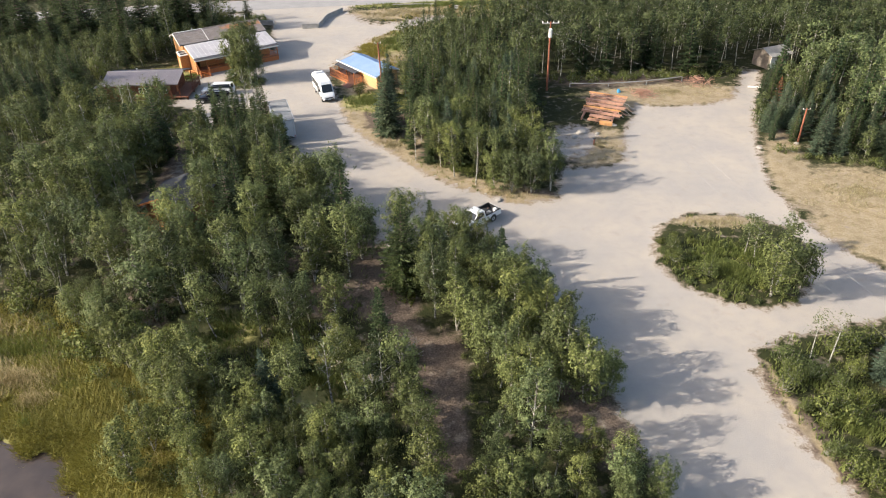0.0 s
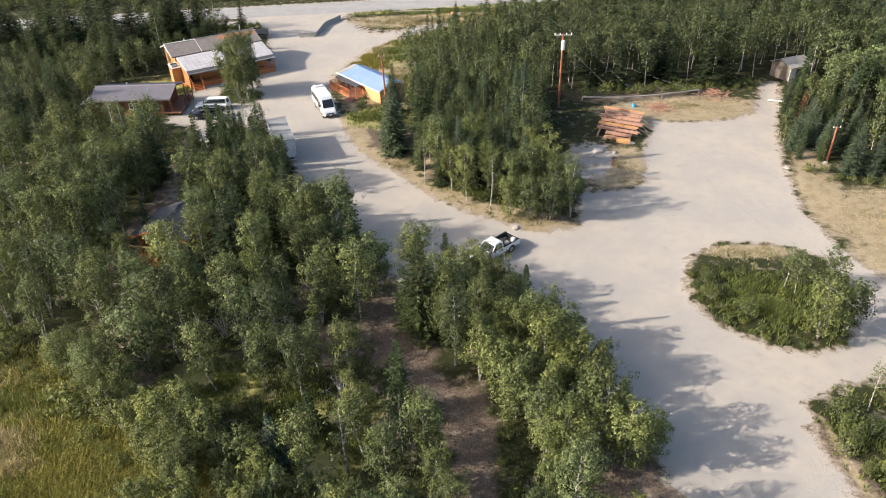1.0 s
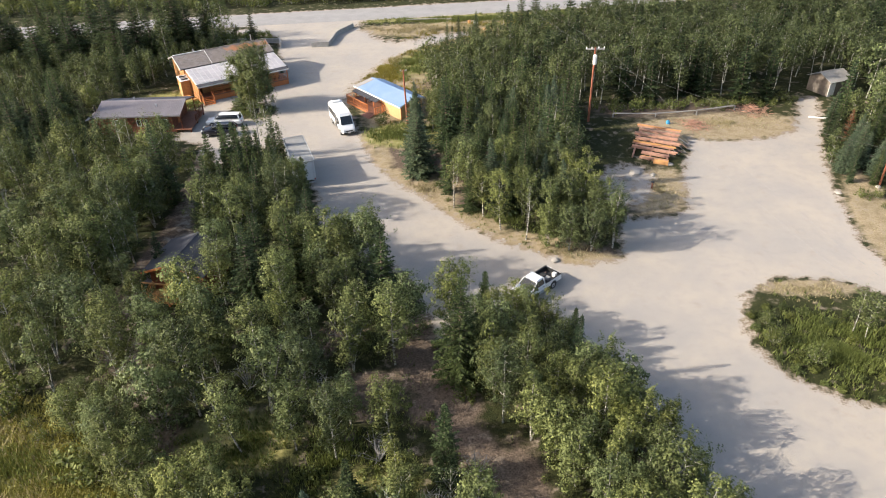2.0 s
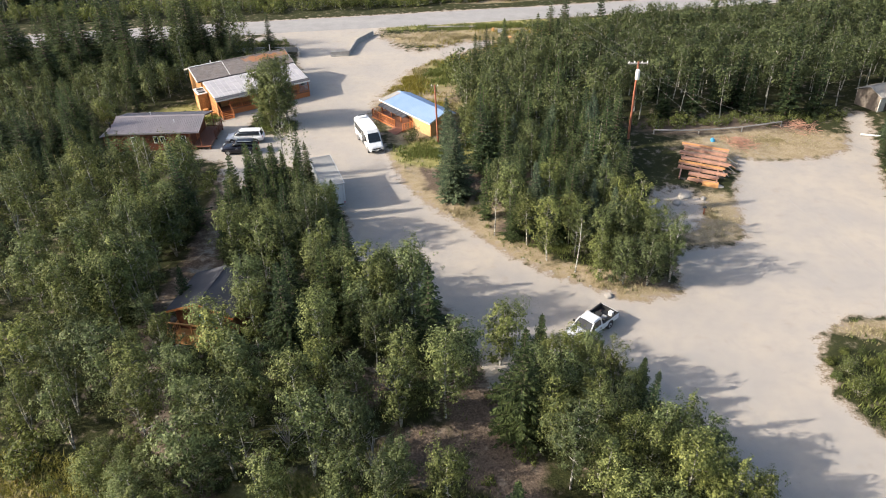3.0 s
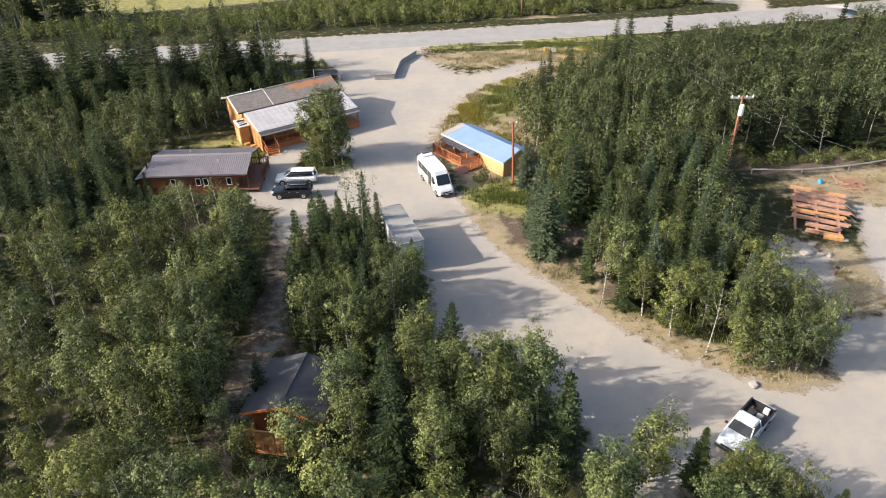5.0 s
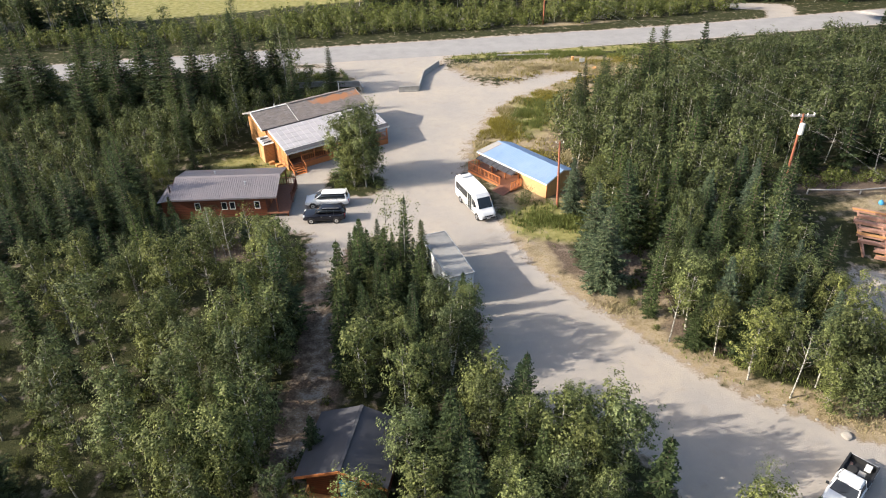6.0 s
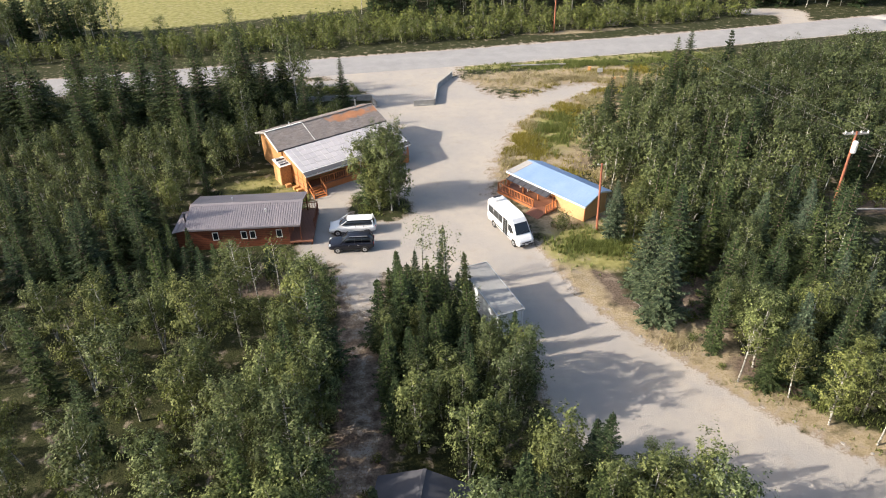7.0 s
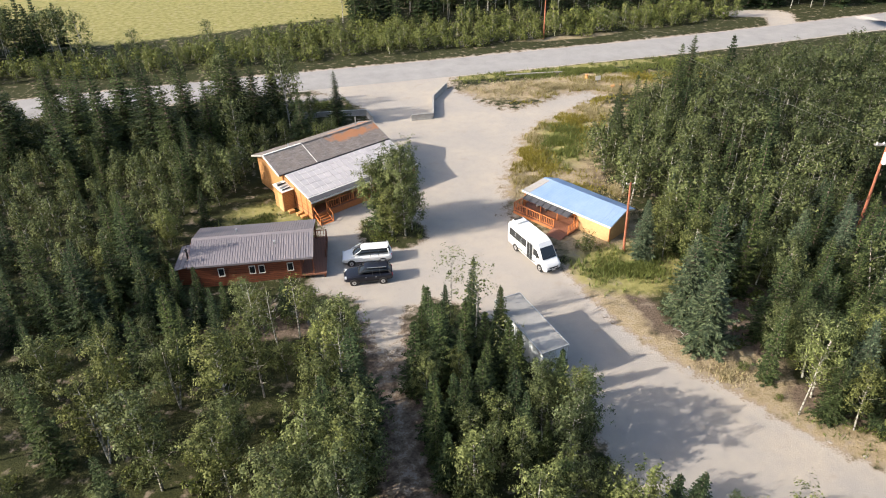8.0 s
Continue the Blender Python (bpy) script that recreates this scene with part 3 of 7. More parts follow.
def aspen_shape(seed, h, r, low, clumps, per, size, stems=1, spread=0.15, twigs=5, pairs=True):
    rng = np.random.default_rng(seed)
    wood, centres, lobes = [], [], []
    for s in range(stems):
        az = rng.uniform(0, 6.28)
        lean = np.array([math.cos(az), math.sin(az), 0]) * (0.22 * h * (s > 0) * rng.uniform(0.5, 1) + 0.03 * h)
        hh = h * (1 if s == 0 else rng.uniform(0.7, 0.95))
        bend = rng.normal(0, 0.02 * h, 3) * (1, 1, 0)

        def at(f):
            return np.array([0, 0, 0.0]) + lean * f ** 1.3 + bend * math.sin(f * 3.1) + np.array([0, 0, hh * f])

        fr = np.linspace(0, 0.97, 8)
        r0 = 0.0085 * h + 0.015
        wood.append(stem([at(f) for f in fr], [r0 * (1 - f) ** 0.8 + 0.012 for f in fr], 6))
        n = int(clumps * 0.62) // stems
        for i in range(n):
            f = low + (0.97 - low) * ((i + rng.uniform(0, 1)) / n) ** 0.9
            g = (f - low) / (1 - low)
            reach = r * (0.36 + 0.72 * math.sin(math.pi * min(1, 0.14 + 0.82 * g)) ** 0.6) * rng.uniform(0.42, 1.2) * (0.75 if stems > 1 else 1)
            w = i * 2.4 + rng.uniform(-0.5, 0.5)
            base = at(f * 0.92)
            tip = base + np.array([math.cos(w) * reach, math.sin(w) * reach, reach * rng.uniform(0.35, 1.3)])
            mid = (base + tip) / 2 + np.array([0, 0, -0.09 * reach])
            wood.append(stem([base, mid, tip], [0.012 * h * (1 - f) * 0.5 + 0.016, 0.014, 0.006], 3))
            lobe = base * 0.22 + tip * 0.78
            for j in range(twigs + 3):
                centres.append(lobe + rng.normal(0, 0.25 + 0.07 * reach, 3) * (1, 1, 1.1) + (tip - lobe) * rng.uniform(-0.6, 1.2))
                lobes.append(lobe - np.array([0, 0, 0.1]))
        for f in (0.99, 0.95, 0.91):
            centres.append(at(f))
            lobes.append(at(0.9))
    c = np.array(centres)
    return join(wood), leaf_cloud(rng, c, per, (spread * 0.92, spread * 0.92, spread * 1.1), size, 0.5, pairs, np.array(lobes)), wood


def spruce_shape(seed, h, r, step, fine, size=1.0, low=0.05):
    rng = np.random.default_rng(seed)
    fr = np.linspace(0, 1, 7)
    wood = [stem([(0.03 * h * math.sin(f * 2 + seed), 0, h * f) for f in fr], [(0.013 * h + 0.02) * (1 - f) + 0.012 for f in fr], 6)]
    cs, us, vs = [], [], []
    z, turn = low * h, rng.uniform(0, 6)
    while z < h * 0.985:
        f = z / h
        top = np.array([0.03 * h * math.sin(f * 2 + seed), 0, z])
        L = r * (1 - f) ** 0.95 * (0.72 + 0.5 * rng.uniform()) + 0.07
        if f < 0.12:
            L *= 0.75
        n = max(5, int((7 if fine else 6) + (5 if fine else 3) * (1 - f) + rng.integers(0, 2)))
        turn += rng.uniform(0.2, 0.6)
        for i in range(n):
            w = turn + 6.283 * i / n + rng.uniform(-0.2, 0.2)
            ll = L * rng.uniform(0.6, 1.22)
            d = np.array([math.cos(w), math.sin(w), 0])
            side = np.array([-d[1], d[0], 0])
            slope = -0.32 + 0.75 * f + rng.uniform(-0.08, 0.08)
            if ll > 0.7 and fine:
                wood.append(stem([top, top + d * ll * 0.9 + np.array([0, 0, slope * ll * 0.9])], [0.018, 0.006], 3))
            m = max(2, int(ll / (0.15 if fine else 0.26)))
            for k in range(m + 1):
                t = 0.12 + 0.88 * k / m
                p = top + d * ll * t + np.array([0, 0, slope * ll * t + 0.16 * ll * max(0, t - 0.6) - 0.02])
                wid = (0.11 + 0.13 * (1 - f) + 0.26 * ll * (1 - t)) * size
                for sgn in (-1, 1):
                    dirn = side * sgn * rng.uniform(0.5, 1.0) + d * 0.75 + np.array([0, 0, rng.uniform(-0.45, 0.3)])
                    dirn /= np.linalg.norm(dirn)
                    ln = wid * rng.uniform(0.7, 1.2)
                    cs.append(p + dirn * ln * 0.5)
                    us.append(dirn * ln * 0.56)
                    cr = np.cross(dirn, (0, 0, 1.0)) + rng.normal(0, 0.45, 3)
                    cr /= np.linalg.norm(cr)
                    vs.append(cr * (0.085 if fine else 0.17) * size * rng.uniform(0.8, 1.3))
        z += step * (0.6 + 0.6 * (1 - f)) * rng.uniform(0.85, 1.15)
    tipv = np.array([0.03 * h * math.sin(2 + seed), 0, h])
    for i in range(4):
        cs.append(tipv + (0, 0, -0.1 * i))
        us.append(np.array([0, 0, 0.28]))
        vs.append(np.array([math.cos(i * 1.6), math.sin(i * 1.6), 0]) * 0.07)
    cs, us, vs = map(np.array, (cs, us, vs))
    return join(wood), (leaf_arrays(cs, us, vs), np.arange(len(cs) * 3).reshape(-1, 3))


def bush_shape(seed, h, r, clumps, per, size):
    """A shrub of many upright shoots of uneven height."""
    rng = np.random.default_rng(seed)
    wood, cs = [], []
    n = int(clumps * 1.7)
    for i in range(n):
        w, q = i * 2.4 + rng.uniform(-0.4, 0.4), math.sqrt((i + 0.5) / n) * rng.uniform(0.8, 1.15)
        top = h * (1.0 - 0.5 * q * q) * rng.uniform(0.45, 1.1)
        tip = np.array([math.cos(w) * r * q, math.sin(w) * r * q, top])
        wood.append(stem([tip * (0.12, 0.12, 0.0), tip * (0.75, 0.75, 0.5), tip], [0.025, 0.016, 0.005], 3))
        cs += [tip, tip * (0.9, 0.9, 0.72), tip * (0.85, 0.85, 0.45)]
    return join(wood), leaf_cloud(rng, np.array(cs), int(per / 1.7) + 1, (0.085 * r + 0.06, 0.085 * r + 0.06, 0.10 * h + 0.08), size, 0.6)


SHAPES = {}


def shape(key, make, bark, leaf):
    (wv, wf), (lv, lf) = make[:2]
    limbs = make[2][1:] if key.startswith("thin") else []
    tv, tf = make[2][0] if limbs else (wv, wf)
    SHAPES[key] = dict(h=float(lv[:, 2].max()), w=(wv, wf), l=(lv, lf), bark=bark, leaf=leaf,
                       limbs=[mesh_from("limb", v, f, [bark]) for v, f in limbs], trunk=mesh_from("trunk", tv, tf, [bark]), crown=mesh_from("crown", lv, lf, [leaf]))


for i, (h, r, low, cl, st, per) in enumerate([(9.2, 1.8, 0.18, 58, 1, 10), (8.4, 1.5, 0.26, 46, 1, 10), (9.8, 1.9, 0.16, 62, 1, 10), (7.4, 1.85, 0.12, 56, 2, 10), (8.8, 1.4, 0.34, 40, 1, 10), (6.6, 1.75, 0.08, 56, 2, 10), (9.0, 2.0, 0.26, 54, 3, 10)]):
    shape(f"aspen{i}", aspen_shape(10 + i, h, r, low, cl, int(per * 1.6), 0.175, st, 0.16, 5, False), BIRCH_BARK, ASPEN)
    shape(f"outeraspen{i}", aspen_shape(10 + i, h, r, low, cl, 5, 0.30, st, 0.17, 4), BIRCH_BARK, ASPEN)
shape("thin0", aspen_shape(31, 8.6, 1.9, 0.40, 30, 4, 0.20, 1, 0.14, 1), BIRCH_BARK, ASPEN)
shape("thin1", aspen_shape(32, 7.6, 1.6, 0.45, 26, 4, 0.20, 1, 0.14, 1), BIRCH_BARK, ASPEN)
for i, (h, r) in enumerate([(9.5, 2.2), (8.2, 1.5), (10.4, 2.75), (6.2, 1.35)]):
    shape(f"spruce{i}", spruce_shape(50 + i, h, r, 0.47, True, 1.12), SPRUCE_BARK, SPRUCE)
    shape(f"outerspruce{i}", spruce_shape(50 + i, h, r, 0.5, False, 1.2), SPRUCE_BARK, SPRUCE)
for i, (h, r) in enumerate([(8.6, 2.7), (9.0, 1.9)]):
    shape(f"blue{i}", spruce_shape(60 + i, h, r, 0.33, True, 1.15), SPRUCE_BARK, BLUE_SPRUCE)
for i, (h, r, cl) in enumerate([(2.2, 1.3, 14), (1.5, 1.1, 12), (3.0, 1.4, 16), (1.0, 0.9, 9)]):
    shape(f"bush{i}", bush_shape(70 + i, h, r, cl, 26, 0.17), BIRCH_BARK, WILLOW)
    shape(f"outerbush{i}", bush_shape(70 + i, h, r, int(cl * 0.8), 12, 0.22), BIRCH_BARK, WILLOW)
for i, (h, r, low) in enumerate([(9.0, 1.9, 0.32), (8.0, 1.75, 0.34), (9.6, 1.85, 0.42)]):
    shape(f"faraspen{i}", aspen_shape(80 + i, h, r, low, 30, 7, 0.33, 1, 0.22, 4), BIRCH_BARK, ASPEN)
for i, (h, r) in enumerate([(9.5, 1.8), (8.0, 1.5)]):
    shape(f"farspruce{i}", spruce_shape(90 + i, h, r, 0.62, False, 1.5), SPRUCE_BARK, SPRUCE)
shape("farbush0", bush_shape(95, 2.6, 1.8, 13, 9, 0.33), BIRCH_BARK, WILLOW)
shape("rust0", spruce_shape(97, 4.5, 1.1, 0.5, True), SPRUCE_BARK, RUST)

KINDS = {"aspen": ("aspen_tree", "slender aspen with pale trunk and grey-green leaves", "tree"),
         "thin": ("sparse_aspen", "nearly bare aspen with a pale trunk and few leaves", "tree"),
         "spruce": ("spruce_tree", "dark green conical spruce with drooping branches", "tree"),
         "blue": ("blue_spruce", "broad blue-green spruce with dense branches to the ground", "tree"),
         "bush": ("willow_bush", "leafy green willow bush growing from rough grass", "bush"),
         "rust": ("dead_spruce", "small dead spruce with rust-brown needles", "tree")}


def plant(key, x, y, scale, turn, tall=1.0):
    """One tree as a thing with trunk and crown."""
    kind = key.rstrip("0123456789")
    name, label, category = KINDS[kind]
    z = float(ground_z(x, y)) - 0.06
    t = thing(name, Matrix.Translation((x, y, z)) @ Matrix.Rotation(turn, 4, "Z") @ Matrix.Diagonal((scale, scale, scale * tall, 1)), label, category, name.replace("_", " ") + "s of the grounds")
    for n in ("trunk", "crown"):
        o = new(n, SHAPES[key][n])
        o.parent = t
    for me in SHAPES[key]["limbs"]:
        new("limb", me).parent = t
    return t


def woods(name, label, rows):
    """Far trees beyond counting, as one object."""
    vs, fs, mi, mats, o = [], [], [], [], 0
    for key, x, y, scale, turn, tall in rows:
        s = SHAPES.get("outer" + key) or SHAPES[key]
        z = float(ground_z(x, y)) - 0.06
        c, q = math.cos(turn) * scale, math.sin(turn) * scale
        m = np.array([[c, -q, 0], [q, c, 0], [0, 0, scale * tall]])
        for arr, mat in ((s["w"], s["bark"]), (s["l"], s["leaf"])):
            if mat not in mats:
                mats.append(mat)
            vs.append(arr[0] @ m.T + (x, y, z))
            fs.append(arr[1] + o)
            mi.append(np.full(len(arr[1]), mats.index(mat)))
            o += len(arr[0])
    me = mesh_from(name, np.concatenate(vs), np.concatenate(fs), mats, np.concatenate(mi))
    return tagged(new(name, me), label, "woods", kind="stuff")


KEEP = [(-49.6, 106.2, 7.8, 5.0), (-42.5, 122.6, 8.5, 8.0), (-16.5, 109.5, 5.2, 5.2), (-31.4, 67.6, 3.3, 3.6), (-24.9, 89.8, 2.0, 4.2), (49.4, 111.4, 3.8, 6.4), (21, 96, 5.5, 6.2),
        (-50.5, 114.5, 4.5, 3.6), (-33.4, 63.6, 2.2, 2.2), (30, 103, 12, 3.0), (-43, 105, 2.5, 5.0)]


# a raster of the plan, for placing things quickly
RX, RY, RSTEP = -160.0, 0.0, 0.5
GX, GY = np.meshgrid(np.arange(RX, 160, RSTEP), np.arange(RY, 270, RSTEP))
HEIGHT = height_at(GX, GY)
BARE = (gravel_at(GX, GY) > 0.4) | (sd_poly(GX, GY, POND) < 1)
for p in PATHS:
    BARE |= sd_line(GX, GY, p) < 0.9


def ground_z(x, y):
    i = np.clip(np.round((np.asarray(y) - RY) / RSTEP).astype(int), 0, HEIGHT.shape[0] - 1)
    j = np.clip(np.round((np.asarray(x) - RX) / RSTEP).astype(int), 0, HEIGHT.shape[1] - 1)
    return HEIGHT[i, j]


def bare(x, y):
    i, j = int((y - RY) / RSTEP), int((x - RX) / RSTEP)
    return bool(BARE[min(max(i, 0), BARE.shape[0] - 1), min(max(j, 0), BARE.shape[1] - 1)])


GLADES = [(-12.2, 41.0, 3.2), (-8.0, 41.2, 3.0), (-5.6, 37.0, 2.4), (-13.2, 51.5, 3.4), (-17.6, 57.5, 2.0), (-23.5, 49.0, 2.6), (-20.4, 47.4, 2.2), (-18.0, 43.0, 2.4), (-9.0, 47.5, 2.4), (-8.5, 54.5, 2.2), (-3.8, 40.5, 1.6), (-38.8, 64, 1.6), (-50, 84.5, 3.0), (-46.5, 79, 2.4), (-26, 58, 2.0), (-61.6, 91.8, 2.2), (-47, 90.5, 2.6), (-5.2, 92, 3.0), (-8, 89, 3.0), (-57, 112, 2.2), (-1.0, 33.5, 1.6), (3.5, 32.8, 1.5), (-33, 58, 1.5), (-33.2, 71.5, 1.8), (-33, 75.5, 1.8), (-32.8, 80, 1.9), (-34, 60.5, 1.6), (-32.6, 61.4, 2.3), (-29.6, 60, 1.9)]


def free(x, y, gap, verge):
    if gap > 1.8 and any((x - a) ** 2 + (y - b) ** 2 < r * r * (0.55 if b < 50 else 1) for a, b, r in GLADES):
        return False
    if any(abs(x - a) < c and abs(y - b) < d for a, b, c, d in KEEP):
        return False
    if bare(x - verge, y) or bare(x + verge, y) or bare(x, y - verge) or bare(x, y + verge):
        return False
    cx, cy, k = int(x // 3), int(y // 3), gap * gap
    return all((x - a) ** 2 + (y - b) ** 2 > k for i in (-1, 0, 1) for j in (-1, 0, 1) for a, b in CELLS.get((cx + i, cy + j), ()))


CELLS = {}


def take(x, y):
    CELLS.setdefault((int(x // 3), int(y // 3)), []).append((x, y))


def fill(seed, poly, gap, keys, lo, hi, verge=0.8, tries=6000, most=999):
    """Scatters trees inside an outline, no nearer to one another than gap."""
    rng = random.Random(seed)
    x0, x1, y0, y1 = min(p[0] for p in poly), max(p[0] for p in poly), min(p[1] for p in poly), max(p[1] for p in poly)
    xs = np.array([rng.uniform(x0, x1) for _ in range(tries)])
    ys = np.array([rng.uniform(y0, y1) for _ in range(tries)])
    inside = sd_poly(xs, ys, poly) < 0
    out = []
    for x, y in zip(xs[inside], ys[inside]):
        if len(out) < most and free(x, y, gap, verge):
            take(x, y)
            key = rng.choice(keys)
            tall = rng.uniform(0.94, 1.1)
            size = rng.uniform(lo, hi) * (1.12 if "spruce" in key else 1.0)
            out.append((key, float(x), float(y), size / (SHAPES[key]["h"] * tall), rng.uniform(0, 6.28), tall))
    return out


NEAR = []
# trees whose tops stand out over the others: kind, x, y, height
SPOT = {"S": ("spruce0", "spruce2"), "s": ("spruce1", "spruce3"), "A": ("aspen0", "aspen2", "aspen6"), "a": ("aspen1", "aspen3", "aspen5"), "t": ("thin0", "thin1"), "B": ("blue1",)}
for i, (spot, x, y, top) in enumerate([
    ("S", -67, 98.5, 10.6), ("S", -62.4, 95.7, 9.8), ("s", -53.7, 90.6, 9.2), ("s", -56.4, 90.2, 7.2), ("S", -59, 124.4, 9.5), ("S", -62.6, 129.4, 13.2),
    ("s", -40.9, 79.6, 9), ("s", -34.6, 86.2, 7.4), ("s", -32.8, 86.6, 8.6), ("S", -19.9, 69.1, 9.4), ("t", -46.2, 92.8, 6.9), ("A", -57, 81.5, 9.2),
    ("A", -52.6, 78.6, 10.3), ("A", -48.5, 82.9, 10.5), ("A", -42, 76, 9.5), ("A", -43.3, 70.2, 9.9), ("a", -23.3, 79.2, 7.4), ("s", -23.6, 84.6, 4.9),
    ("S", -1.9, 130.7, 8.6), ("a", -9.2, 126.5, 5), ("B", -11.1, 101.9, 7.2), ("t", -40.1, 84.6, 9), ("s", -26.5, 71.8, 8.3), ("S", -23.7, 61.3, 10.2),
    ("s", -21.2, 65.2, 9.3), ("s", -12.6, 62, 9.2), ("S", -1.2, 84.7, 7.4), ("A", -42.2, 64.2, 9.4), ("a", -31.4, 74.5, 8.4), ("a", -17.7, 66.3, 8.7),
    ("a", -13.6, 65.1, 9.1), ("A", -21.1, 59.8, 8.4), ("a", -6.7, 60.8, 6.8), ("S", -5.8, 53.6, 10), ("t", -4.9, 64.2, 4.8), ("s", 3.4, 56.7, 4.6),
    ("a", 1.1, 49.7, 6.3), ("a", -0.5, 56, 5.2), ("a", 4.7, 48.5, 5.9), ("a", 6.5, 43.4, 5.4), ("a", 9, 42.3, 4.4), ("a", 0.6, 45.1, 6), ("a", -5.2, 38.7, 7.2),
    ("a", -10, 42.1, 6), ("A", -27.4, 57.8, 9.3), ("A", -11.1, 55, 8.6), ("A", -25.4, 49.6, 9.9), ("a", -27.4, 48.4, 8), ("A", -25.8, 55.3, 8.6),
    ("A", -31.7, 51.3, 8.7), ("A", -20.1, 49.9, 8.9), ("a", -16.8, 49.7, 8), ("a", -14, 48.8, 5.5), ("A", -24.6, 76.8, 8.1), ("a", -23.2, 80.7, 6.8),
    ("A", 2.6, 102.6, 8.2), ("A", -1.8, 104.4, 8.6), ("A", -4.8, 116.5, 6.8), ("A", 8.4, 106.5, 8), ("A", 6.2, 91.3, 9.4), ("S", 1.8, 87, 7.6), ("A", 5.7, 83.1, 7),
    ("a", 6.1, 75.5, 7.5), ("a", 8.2, 73.8, 6.7), ("a", 11, 75.9, 3.8), ("S", -4.2, 79.9, 6), ("t", 1.3, 73.6, 6.8), ("S", -75.8, 135.2, 12.4), ("S", -58.2, 139, 11.5),
    ("S", -51.6, 143.5, 11), ("A", -26.2, 72.3, 7.8), ("A", -28, 71.6, 8.5), ("S", -2.9, 87.6, 7.2), ("S", 3.1, 90.4, 7.4), ("t", -29.1, 92.2, 8.2),
    ("A", -47.5, 76.7, 9.2), ("A", -43.3, 73.2, 9.2), ("A", -51.8, 70, 10.2), ("A", -45.7, 65.6, 9.6), ("a", -40.1, 81.2, 6.8), ("A", -37.9, 69.8, 8.6),
    ("s", -29.3, 83.9, 6), ("A", -47.2, 79.5, 7.8), ("A", -37.9, 67, 9.4), ("A", -35.7, 55.8, 9.4), ("a", -25.4, 54.4, 7.3), ("a", -30.2, 62.4, 6.6),
    # the last three are added to throw shade on the hut's roof
    ("a", -20.3, 56.6, 6.4), ("a", -14.4, 54.3, 7.5), ("a", -10.3, 57.9, 7.6), ("A", -39.0, 64.6, 9.6), ("A", -40.0, 72.4, 9.4), ("S", -39.4, 67.4, 9.8),
]):
    key = SPOT[spot][i % len(SPOT[spot])]
    take(x, y)
    NEAR.append((key, x, y, top / SHAPES[key]["h"], i * 2.4 % 6.28, 1.0))
MARKED = len(NEAR)
